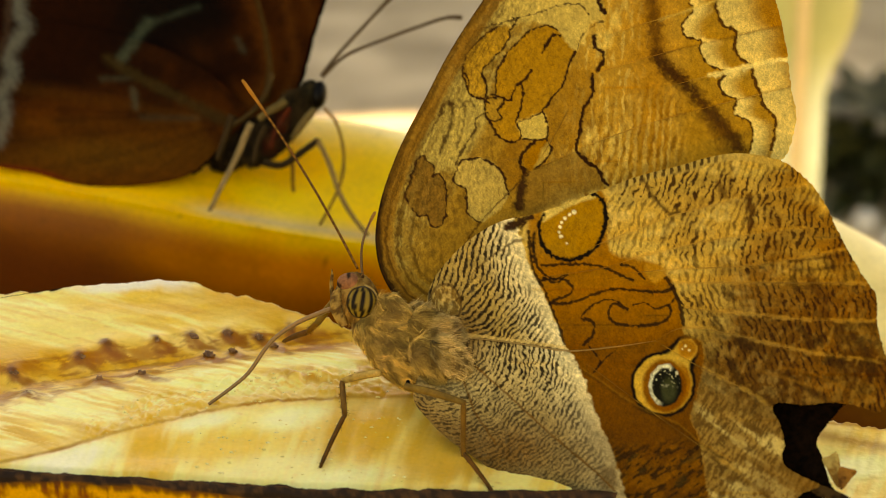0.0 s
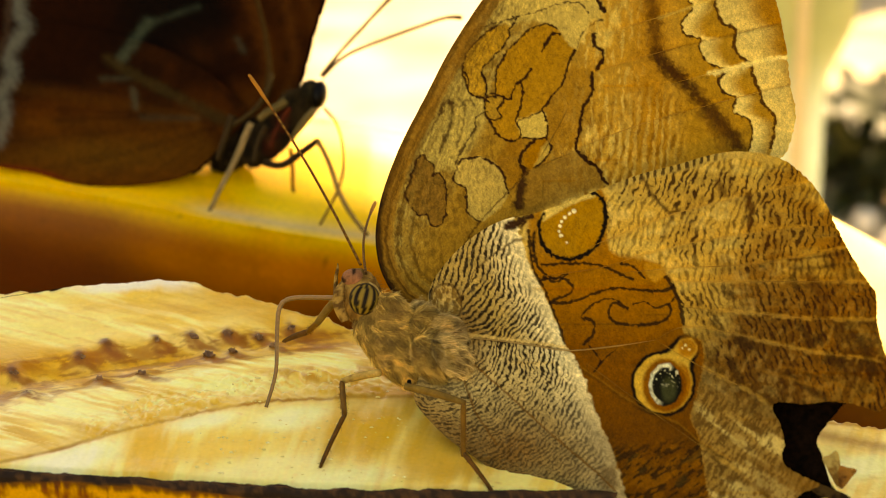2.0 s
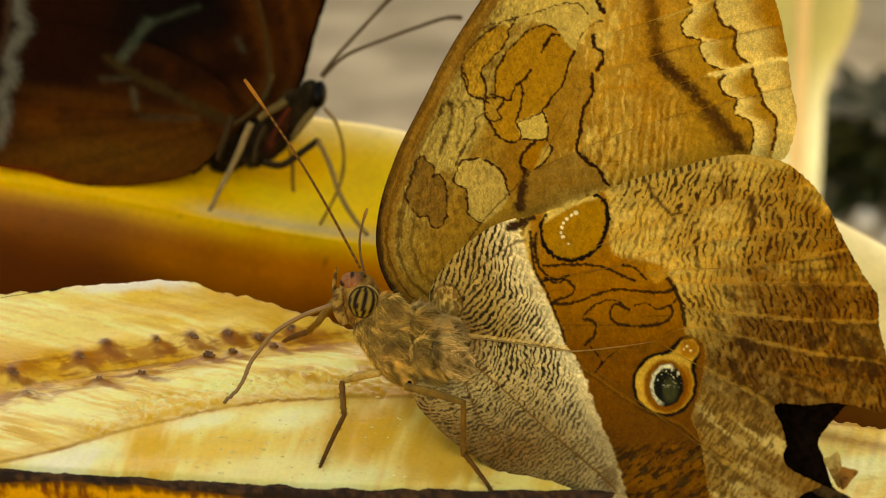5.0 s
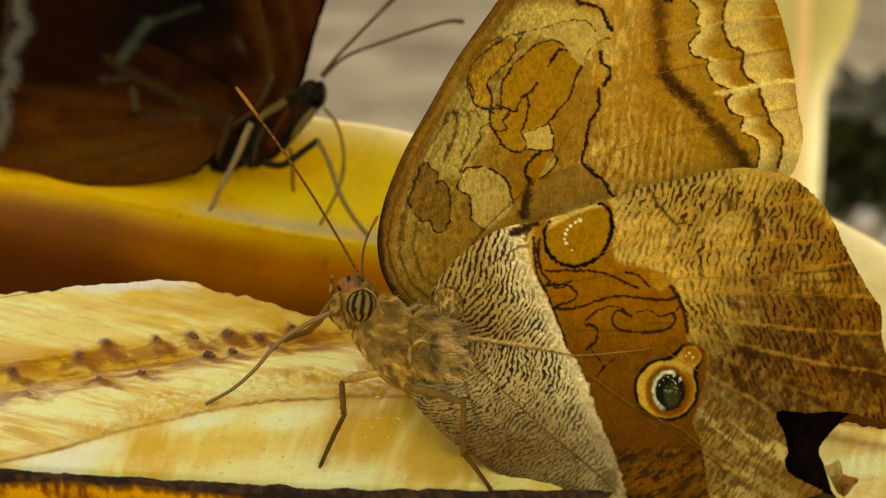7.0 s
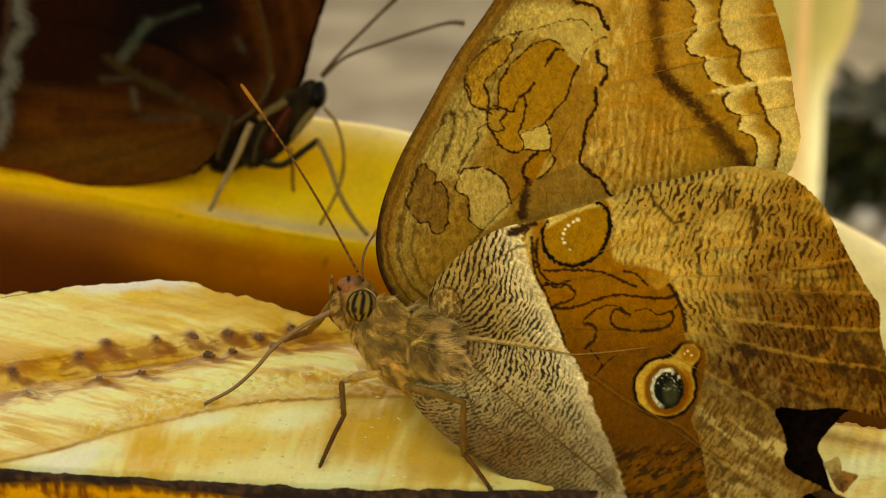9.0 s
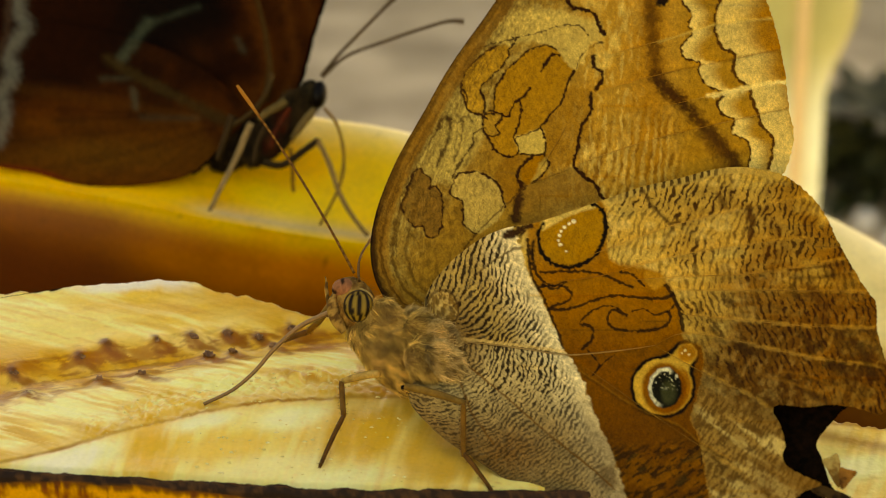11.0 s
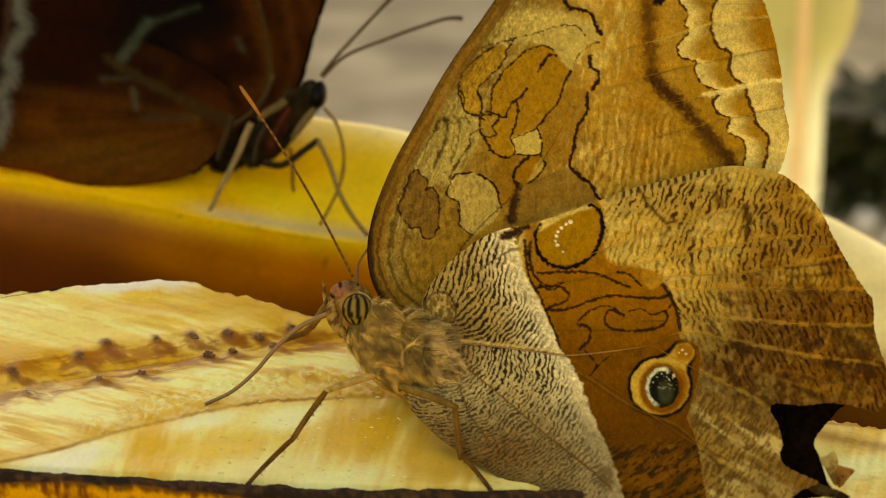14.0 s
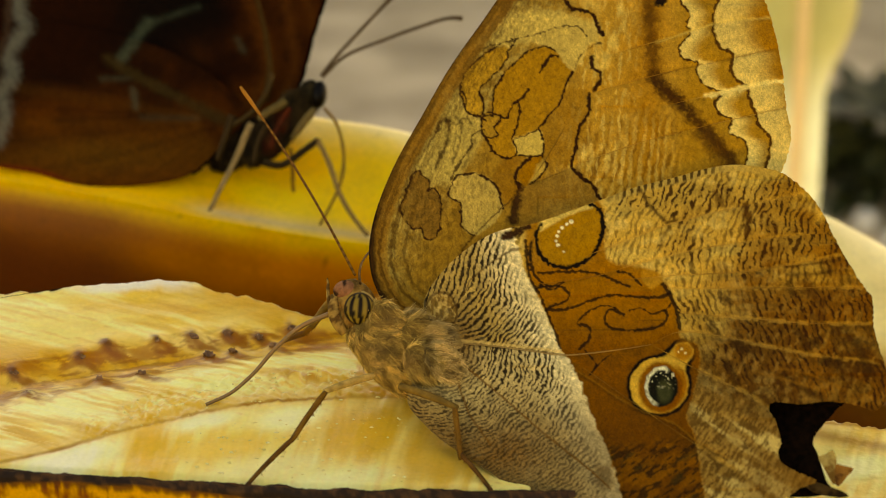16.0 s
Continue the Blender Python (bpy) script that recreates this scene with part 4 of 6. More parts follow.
def fur_on(name, parent, c, radii, turn, count, seed, flow_xy, lengths, tones=(rgb(104, 70, 20), rgb(244, 200, 112)), origin=PIVOT):
    """Tapered hairs on the near side of an ellipsoid, combed in clumps."""
    rnd = random.Random(seed)
    V, F, C = [], [], []
    for k in range(count):
        a, b = math.acos(rnd.uniform(-1, 1)), rnd.uniform(-0.4, math.pi + 0.4)
        s = Vector((math.sin(a) * math.cos(b), math.cos(a), math.sin(a) * math.sin(b)))
        p = turn @ Vector((s.x * radii[0], s.y * radii[1], s.z * radii[2]))
        nrm = (turn @ Vector((s.x / radii[0], s.y / radii[1], s.z / radii[2]))).normalized()
        w = p + Vector((c.x, c.z, 0))
        clump = noise.noise(w * 1000) + 0.5 * noise.noise(w * 2300)
        bend = noise.noise(w * 560 + Vector((5, 0, 0)))
        broad = noise.noise(w * 330 + Vector((0, 9, 0)))
        flow = Vector((flow_xy[0] + 1.5 * clump + rnd.uniform(-0.5, 0.5), flow_xy[1] + 1.8 * bend + rnd.uniform(-0.5, 0.5), 0.0))
        flow = flow - flow.dot(nrm) * nrm
        if flow.length < 1e-3:
            continue
        flow.normalize()
        ln = rnd.uniform(*lengths) * (0.8 + 0.5 * clump)
        d1 = (flow * 0.9 + nrm * rnd.uniform(0.10, 0.45)).normalized()
        d2 = (flow + nrm * rnd.uniform(-0.35, 0.10) + 0.7 * Vector((rnd.uniform(-1, 1), rnd.uniform(-1, 1), 0))).normalized()
        side = d1.cross(nrm).normalized() * rnd.uniform(0.000009, 0.000022)
        m0 = p + d1 * ln * 0.45
        m1 = m0 + d2 * ln * 0.55
        th = nrm * 0.00003
        i = len(V)
        for w in (p + side, p - side, p + th, m0 + side * 0.8, m0 - side * 0.8, m0 + th, m1):
            V.append(tuple(c + STAGE @ w))
        F += [(i, i + 3, i + 5, i + 2), (i + 2, i + 5, i + 4, i + 1), (i + 3, i + 6, i + 5), (i + 5, i + 6, i + 4)]
        g = rnd.random() ** 1.3
        tone = tones[0] * (1 - g) + tones[1] * g
        if bend > 0.25 and origin is PIVOT:
            tone = tone * 0.68 + 0.32 * rgb(176, 142, 96)
        # shade in the gaps between clumps goes into the hair tone
        tone = tone * (1.05 + 0.85 * broad) * (0.26 + 1.35 * max(0.0, min(1.0, clump * 0.85 + 0.5)))
        C += [tone * 0.75] * 3 + [tone] * 3 + [tone * 1.2]
    return tagged(mesh_ob(name, np.array(V), F, M_FUR, parent, "long fine hairs", np.array(C), origin), kind="stuff")


def head_of(root):
    """Head with eye, crown and palps; its own space is the head's rest place."""
    o = board(632, 532, 0.0026)
    V, F, N = ball(o, (0.0030, 0.0040, 0.0028), Euler((0, 0, radians(18))).to_matrix())
    q = V[:, [0, 2]] * 1e4
    col = mixin(np.tile(rgb(112, 78, 36), (len(V), 1)), rgb(160, 122, 64), ramp(fbm(q, 6, 9, 3), 0.4, 0.65))
    head = mesh_ob("head", V, F, M_BODY, root, "tan scaled head", col, o)
    # striped eye
    e = board(639, 535, 0.0002)
    V, F, N = ball(e, (0.0021, 0.0022, 0.0016), Euler((0, 0, radians(-8))).to_matrix(), 32, 40)
    lon = np.arctan2(N[:, 0] + 0.10 * N[:, 1], np.maximum(N[:, 2], 0.05) + 0.25)
    st = np.sin(lon * 13.0 + 0.6 + (fbm(N[:, :2] + 3, 0.30, 5, 2) - 0.5) * 1.4) * 0.5 + 0.5
    col = mixin(np.tile(rgb(132, 106, 44), (len(V), 1)), rgb(24, 14, 4), ramp(st, 0.30, 0.54))
    col = mixin(col, rgb(60, 42, 20), ramp(np.hypot(N[:, 0], N[:, 1]), 0.86, 0.97))
    mesh_ob("eye", V, F, M_EYE, head, "bulging eye with dark and olive stripes", col, o)
    # orbit rim
    ring = []
    for k in range(25):
        a = 2 * math.pi * k / 24
        ring.append(board(639 + 28 * math.cos(a), 535 + 30 * math.sin(a), 0.0007))
    V, F = tube(ring, 0.00020, 6)
    mesh_ob("eye_rim", V, F, M_BODY, head, "", np.tile(rgb(178, 146, 88), (len(V), 1)), o)
    # pinkish crown
    V, F, N = ball(board(615, 500, 0.0016), (0.0016, 0.0013, 0.0018), Euler((0, 0, radians(12))).to_matrix(), 24, 30)
    col = np.tile(rgb(142, 92, 62), (len(V), 1)) * (0.6 + 0.8 * fbm(V[:, [0, 2]] * 1e4, 4, 6, 3))[:, None]
    for x, y, r in ((615, 487, 0.0004), (598, 506, 0.0006)):
        far = np.linalg.norm(V[:, [0, 2]] - np.array(board(x, y, 0.0006))[[0, 2]], axis=1)
        col = mixin(col, rgb(44, 26, 12), 1 - ramp(far, 0.4 * r, r))
    mesh_ob("crown", V, F, M_BODY, head, "pinkish-brown crown", col, o)
    # palps held upright before the face
    for pts, bk, rr in ((((610, 578), (601, 562), (595, 545), (594, 526), (599, 510)), 0.0010, (0.0005, 0.0008, 0.0009, 0.0008, 0.0003)),
                        (((592, 548), (587, 526), (585, 502), (586, 488), (585, 477)), 0.0022, (0.0003, 0.00032, 0.00028, 0.0002, 0.00006))):
        path = spline(pts, n=5)
        V, F = tube([board(x, y, bk) for x, y in path], np.interp(np.linspace(0, 4, len(path)), range(5), rr).tolist(), 10)
        col = mixin(np.tile(rgb(160, 124, 66), (len(V), 1)), rgb(92, 64, 30), ramp(fbm(V[:, [0, 2]] * 1e4, 4, 8, 2), 0.4, 0.7))
        mesh_ob("palp", V, F, M_BODY, head, "scaly upturned palp", col, o)
    # head tuft
    rnd = random.Random(8)
    V, F, C = [], [], []
    for k in range(900):
        a, b = math.acos(rnd.uniform(-1, 1)), rnd.uniform(0, math.pi)
        s = Vector((math.sin(a) * math.cos(b), math.cos(a), math.sin(a) * math.sin(b)))
        p = Vector((s.x * 0.0030, s.y * 0.0040, s.z * 0.0028))
        if p.z > 0.0014 and abs(p.x - 0.0004) < 0.0022 and abs(p.y) < 0.0026:
            continue
        d = (s * 0.7 + Vector((0.5, -0.4, 0)) + 0.4 * Vector((rnd.uniform(-1, 1), rnd.uniform(-1, 1), 0))).normalized()
        side = d.cross(s)
        side = (side.normalized() if side.length > 1e-4 else Vector((1, 0, 0))) * 0.00004
        ln = rnd.uniform(0.0005, 0.0012)
        i = len(V)
        for w in (p + side, p - side, p + d * ln):
            V.append(tuple(o + STAGE @ w))
        F.append((i, i + 1, i + 2))
        g = rnd.random()
        C += [rgb(78, 50, 20) * (1 - g) + rgb(166, 128, 66) * g] * 3
    mesh_ob("head_fur", np.array(V), F, M_FUR, head, "", np.array(C), o)
    return head


def antenna_of(root, length, curve, club):
    """A banded antenna along its own +x axis."""
    n = 60
    P = [Vector((length * i / n, curve * math.sin(math.pi * i / n) * length, 0)) for i in range(n + 1)]
    R = [0.00020 - 0.00004 * i / n + (club * ramp(np.array(i / n), 0.80, 0.93) * (1 - 0.7 * ramp(np.array(i / n), 0.96, 1.0))) for i in range(n + 1)]
    V, F = tube(P, [float(r) for r in R], 8)
    s = np.repeat(np.arange(n + 1), 8)
    col = np.where((s % 2 == 0)[:, None], rgb(70, 42, 16), rgb(132, 88, 40))
    col = mixin(col, rgb(168, 108, 44), ramp(s / n, 0.78, 0.92))
    return mesh_ob("antenna", V, F, M_HORN, root, "thin banded brown antenna with an orange tip", col)


def limb(name, root, length, r0, r1, c, spines=0, label=""):
    """A leg piece along +x: tapered, slightly swollen, with small spines."""
    n = 10
    P = [Vector((length * i / n, 0, 0.02 * length * math.sin(math.pi * i / n))) for i in range(n + 1)]
    R = [(r0 + (r1 - r0) * i / n) * (1 + (0.18 if r0 > 0.0004 else 0.0) * math.sin(math.pi * i / n)) * (0.75 if i in (0, n) and spines else 1) for i in range(n + 1)]
    V, F = tube(P, R, 8)
    F = list(F)
    rnd = random.Random(int(length * 1e6))
    V = [tuple(v) for v in V]
    for k in range(spines):
        x = length * (0.1 + 0.85 * rnd.random())
        a = rnd.uniform(0, 2 * math.pi)
        d = Vector((0.5, math.cos(a), math.sin(a))).normalized()
        p = Vector((x, 0.8 * r1 * math.cos(a), 0.8 * r1 * math.sin(a)))
        w = Vector((0.00006, 0, 0))
        i = len(V)
        V += [tuple(p - w), tuple(p + w), tuple(p + w.cross(d) * 1.0), tuple(p + d * rnd.uniform(0.0003, 0.0006))]
        F += [(i, i + 1, i + 3), (i + 1, i + 2, i + 3), (i + 2, i, i + 3)]
    V = np.array(V)
    col = np.tile(c, (len(V), 1)) * (0.40 + 1.2 * fbm(V[:, :2] * 1e4, 4, 5, 3))[:, None]
    if name == "proboscis_joint":
        # highlight line and dark grooves painted lengthwise into the tongue's colour
        around = np.tile(np.array([1.5, 1.0, 0.55, 0.9, 1.1, 0.9, 0.55, 1.2]), len(V) // 8 + 1)[:len(V)]
        col = np.tile(c, (len(V), 1)) * around[:, None]
    return mesh_ob(name, V, F, M_TONGUE if name == "proboscis_joint" else M_HORN, root, label, col)


def aim(a, b):
    """Pose at a with +x towards b."""
    d = (Vector(b) - Vector(a)).normalized()
    return Matrix.Translation(a) @ d.to_track_quat('X', 'Z').to_matrix().to_4x4()


# ---- cut banana under the butterfly ----
RIM_U, RIM_V = (-300, 0, 250, 560, 900, 1150, 1400, 2000), (822, 836, 851, 870, 873, 876, 906, 950)
REAR_U, REAR_V = (-300, 0, 120, 250, 330, 420, 540, 800, 1200, 1480, 1568, 2000), (560, 512, 500, 488, 492, 516, 545, 608, 690, 744, 756, 830)
SLOPE = 0.000131


SEEDS = ((24, 658), (143, 630), (190, 610), (277, 602), (340, 594), (403, 588), (458, 592), (516, 578), (48, 692), (176, 667), (249, 656), (368, 622), (412, 617), (484, 606), (-40, 708), (-90, 690), (-130, 730))


def flesh_back(u, v):
    """Metres behind the sharp plane of the cut face."""
    return (np.interp(u, RIM_U, RIM_V) - v) * SLOPE - 0.0178


def cut_banana():
    root = tagged(new("cut_banana"), "ripe banana cut open lengthwise, cream flesh with brown seeds, dark-rimmed peel", "banana")
    us = np.arange(-300, 2001, 3.6)
    ts = np.linspace(0, 1, 190)
    U, T = np.meshgrid(us, ts, indexing="ij")
    rim, rear = np.interp(U, RIM_U, RIM_V), np.interp(U, REAR_U, REAR_V)
    rear = rear + 20 * (fbm(np.stack([U.ravel(), 0 * U.ravel()], 1), 34, 5, 4).reshape(U.shape) - 0.5)
    Vv = rim + (rear - rim) * T
    q = np.stack([U.ravel(), Vv.ravel()], 1)
    u, v = q[:, 0], q[:, 1]
    # crease between the two halves of the face, and the seed furrow
    crease = np.interp(u, (-300, 0, 80, 160, 250, 330, 400, 470, 520, 640, 900, 2000), (880, 816, 800, 780, 756, 738, 724, 713, 710, 704, 700, 800))
    furrow = np.interp(u, (-300, 0, 100, 200, 300, 400, 500, 620, 900, 2000), (730, 682, 662, 644, 628, 612, 600, 590, 600, 700))
    above = ramp(crease - v, -2, 2)
    lift = 0.00012 * above * np.exp(-np.clip(crease - v, 0, 400) / 60)
    lift += -0.0012 * np.exp(-((v - furrow) / 26) ** 2) + 0.0007 * (fbm(q, 90, 11, 2, (2.4, 0.6)) - 0.5) + 0.00010 * (fbm(q, 14, 12, 2, (2.4, 0.8)) - 0.5)
    lift += 0.0006 * np.exp(-((v - 668) / 12) ** 2) * ramp(u, 430, 540) * ramp(fbm(q, 18, 22, 2), 0.45, 0.7)
    T1 = T.ravel()
    gran = (1 - ramp(np.abs(crease - v - 26), 14, 40)) * ramp(u, 40, 240) * ramp(fbm(q, 60, 39, 3), 0.30, 0.62)
    lift += gran * (0.0007 * (fbm(q, 11, 25, 2) - 0.4) + 0.0004 * (fbm(q, 6, 33, 1) - 0.5)) + (1 - above) * 0.00018 * (fbm(np.stack([u + 0.3 * v, v], 1), 16, 34, 2, (0.7, 3.0)) - 0.5)
    for x, y in SEEDS:
        lift += 0.0006 * np.exp(-((u - x) / 17) ** 2 - ((v - y + 0.2 * (u - x)) / 13) ** 2)
    lift -= 0.0012 * ramp(T1, 0.972, 1.0) ** 2 + 0.0012 * (1 - ramp(T1, 0, 0.05))
    pts = board_np(u, v, flesh_back(u, v))
    pts[:, 2] += lift
    # colour
    n1, n2 = fbm(q, 110, 15, 3, (2.2, 0.8)), fbm(q, 34, 16, 3, (3.0, 0.6))
    low = 1 - above
    slant = fbm(np.stack([u + 0.3 * v, v - 0.26 * u], 1), 40, 30, 4, (3.6, 0.5))
    comb = fbm(np.stack([u + 0.3 * v, v - 0.26 * u], 1), 11, 38, 3, (5.0, 0.5))
    hang = fbm(np.stack([u + 0.35 * v, v], 1), 26, 31, 4, (0.6, 3.0))
    col = np.tile(rgb(232, 208, 126), (len(q), 1))
    col = mixin(col, rgb(218, 174, 62), ramp(n1 + 0.5 * (slant - 0.5), 0.40, 0.72) * 0.75 * above)
    col = mixin(col, rgb(244, 230, 172), ramp(slant, 0.48, 0.66) * 0.75 * above)
    col = mixin(col, rgb(206, 152, 44), ramp(slant + 0.3 * (n2 - 0.5), 0.48, 0.28) * 0.75 * above)
    # soft patches: place, reach, colour, strength
    for x, y, rx, ry, c, al in ((90, 575, 260, 36, (238, 216, 142), 0.7), (470, 545, 130, 26, (206, 156, 46), 0.75), (250, 545, 110, 14, (216, 168, 58), 0.5), (330, 520, 120, 12, (212, 164, 56), 0.5),
                                (300, 668, 200, 20, (242, 226, 158), 0.8), (90, 725, 150, 26, (242, 228, 166), 0.8), (560, 628, 80, 15, (240, 222, 144), 0.8), (500, 600, 120, 16, (206, 152, 44), 0.5)):
        k = np.exp(-((u - x) / rx) ** 2 - ((v - y - 0.12 * (u - x)) / ry) ** 2)
        col = mixin(col, rgb(*c), ramp(k + 0.5 * (n2 - 0.5), 0.05, 0.95) * al * above)
    under = mixin(np.tile(rgb(234, 212, 138), (len(q), 1)), rgb(222, 182, 76), ramp(hang + 0.3 * (n1 - 0.5), 0.38, 0.70) * 0.7)
    for x, y, rx, ry, c, al in ((120, 805, 95, 34, (248, 240, 206), 1.0), (268, 800, 46, 56, (218, 166, 48), 0.9), (360, 745, 62, 18, (246, 236, 196), 0.9), (395, 790, 120, 26, (226, 184, 76), 0.8), (520, 742, 70, 22, (246, 236, 190), 0.8),
                                (480, 830, 170, 26, (236, 218, 160), 0.8), (640, 765, 100, 55, (214, 162, 52), 0.9), (600, 850, 150, 24, (240, 228, 178), 0.8), (790, 800, 110, 70, (206, 156, 62), 0.85), (1500, 830, 90, 24, (246, 236, 184), 0.8)):
        k = np.exp(-((u - x) / rx) ** 2 - ((v - y + 0.15 * (u - x)) / ry) ** 2)
        under = mixin(under, rgb(*c), ramp(k + 0.55 * (hang - 0.5), 0.10, 0.85) * al)
    col = mixin(col, rgb(246, 234, 182), ramp(comb, 0.54, 0.70) * 0.55 * ramp(v - furrow, -20, 30))
    col = mixin(col, rgb(196, 140, 34), ramp(comb, 0.44, 0.28) * 0.30)
    col = col * above[:, None] + under * low[:, None]
    fibre = fbm(np.stack([u - 0.3 * v, v + 0.2 * u], 1), 6, 27, 3, (7.0, 0.6))
    drape = fbm(np.stack([u + 0.3 * v, v], 1), 5, 28, 3, (0.7, 6.0))
    col = col * (0.95 + 0.10 * (fibre * above + drape * low))[:, None]
    # grainy wet strip above the crease, its glints painted as pale specks
    grit = fbm(q, 9, 25, 3, (1.3, 0.8))
    col = mixin(col, rgb(222, 174, 60), gran * ramp(grit + 0.5 * (n1 - 0.5), 0.42, 0.64) * 0.6)
    col = mixin(col, rgb(246, 232, 176), gran * ramp(fbm(q, 7, 32, 2), 0.64, 0.80) * 0.7)
    col = mixin(col, rgb(188, 130, 34), ramp(u, 440, 540) * (1 - ramp(np.abs(v - 668 + 0.06 * (u - 520)), 6, 22)) * ramp(fbm(q, 22, 22, 3), 0.46, 0.60) * 0.8)
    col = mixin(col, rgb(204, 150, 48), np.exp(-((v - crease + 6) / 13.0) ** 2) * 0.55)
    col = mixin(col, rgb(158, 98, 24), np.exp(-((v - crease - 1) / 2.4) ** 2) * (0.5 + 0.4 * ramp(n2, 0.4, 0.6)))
    # brown streaky band with the seeds
    span = np.interp(u, (-300, 0, 250, 450, 620), (34, 34, 30, 24, 14))
    away = (v - furrow + 12 * (n1 - 0.5)) / span
    sl = np.stack([u + 0.3 * v, v - 0.20 * u], 1)
    streak, tex = fbm(sl, 22, 18, 4, (2.4, 0.6)), fbm(sl, 10, 19, 3, (1.8, 0.7))
    fadeout = 1 - 0.6 * ramp(u, 540, 660)
    band = (1 - ramp(np.abs(away), 0.5, 1.6)) * fadeout
    thread = fbm(np.stack([u, v - furrow + 10 * (n2 - 0.5)], 1), 8, 37, 3, (8.0, 0.55))
    col = mixin(col, rgb(204, 144, 26), band * (0.42 + 0.35 * ramp(streak, 0.35, 0.65)))
    col = mixin(col, rgb(146, 80, 8), band * ramp(thread + 0.25 * (tex - 0.5), 0.54, 0.68) * 0.65)
    row_a, row_b = np.exp(-((away + 0.70) / 0.34) ** 2), np.exp(-((away - 0.60) / 0.38) ** 2)
    col = mixin(col, rgb(150, 84, 8), np.maximum(row_a, row_b) * ramp(streak + 0.5 * (tex - 0.5), 0.38, 0.60) * 0.75 * fadeout)
    blot, ring = np.zeros(len(q)), np.zeros(len(q))
    for x, y in SEEDS:
        du, dv = u - x, v - y - 0.24 * (u - x)
        tail = np.where(du > 0, 46.0, 14.0)
        blot = np.maximum(blot, np.exp(-(du / tail) ** 2 - ((dv - 3) / 10) ** 2))
        ring = np.maximum(ring, np.exp(-(du / 12) ** 2 - (dv / 8) ** 2))
    col = mixin(col, rgb(136, 74, 8), ramp(blot + 0.9 * (tex - 0.5), 0.15, 0.80) * 0.85)
    col = mixin(col, rgb(96, 50, 12), ramp(ring + 0.9 * (tex - 0.5), 0.35, 0.95) * 0.85)
    col = mixin(col, rgb(244, 230, 186), ramp(fbm(sl, 12, 29, 3, (2.2, 0.7)), 0.62, 0.78) * ramp(v - furrow, 8, 26) * (1 - ramp(v - furrow, 40, 64)) * 0.7)
    # second furrow at the far end, and the torn pale and brown far edge
    col = mixin(col, rgb(168, 118, 40), ramp(u, 1380, 1450) * np.exp(-((v - np.interp(u, (1400, 1568, 2000), (762, 792, 880))) / 10) ** 2) * 0.8)
    col = np.minimum(col * np.array([1.22, 1.16, 0.88]), np.array([0.93, 0.88, 0.72]))
    col = mixin(col, rgb(244, 236, 210), ramp(T1 + 0.05 * (n2 - 0.5), 0.925, 0.97) * ramp(u, 100, 190) * (1 - ramp(u, 300, 370)) * 0.9)
    col = mixin(col, rgb(120, 78, 32), ramp(T1, 0.962, 1.0) * ramp(fbm(q, 24, 23, 3), 0.40, 0.60) * (1 - 0.85 * ramp(u, 130, 200) * (1 - ramp(u, 290, 360))) * 0.9)
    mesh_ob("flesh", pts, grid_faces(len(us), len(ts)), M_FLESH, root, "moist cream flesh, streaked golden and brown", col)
    # juice beads on the grainy strip and the lower face
    rnd = random.Random(41)
    wet = np.flatnonzero((u > 60) & (u < 720) & ((gran > 0.35) | ((low > 0.9) & (u > 330) & (v > crease + 30) & (T1 > 0.06))))
    BV, BF = [], []
    V0, F0, N0 = ball((0, 0, 0), (1.0, 0.7, 0.8), None, 6, 8)
    for k in rnd.sample(range(len(wet)), 230):
        r = 0.00007 + 0.00022 * rnd.random() ** 3
        n0 = sum(len(w) for w in BV)
        BV.append(V0 * r * np.array([rnd.uniform(0.8, 1.6), 1.0, 1.0]) + pts[wet[k]])
        BF += [tuple(i + n0 for i in f) for f in F0]
    tagged(mesh_ob("juice", np.concatenate(BV), BF, M_JUICE, root, "tiny glistening beads of juice"), kind="stuff")
    # peel: shell round the flesh from the near rim under to the far edge
    us2 = np.arange(-300, 2001, 4.0)
    ph = np.concatenate([np.linspace(-0.10, -0.02, 4), np.linspace(0.0, 0.03, 40), np.linspace(0.036, 0.16, 12), np.linspace(0.2, 1.0, 24)])
    pts, cols = [], []
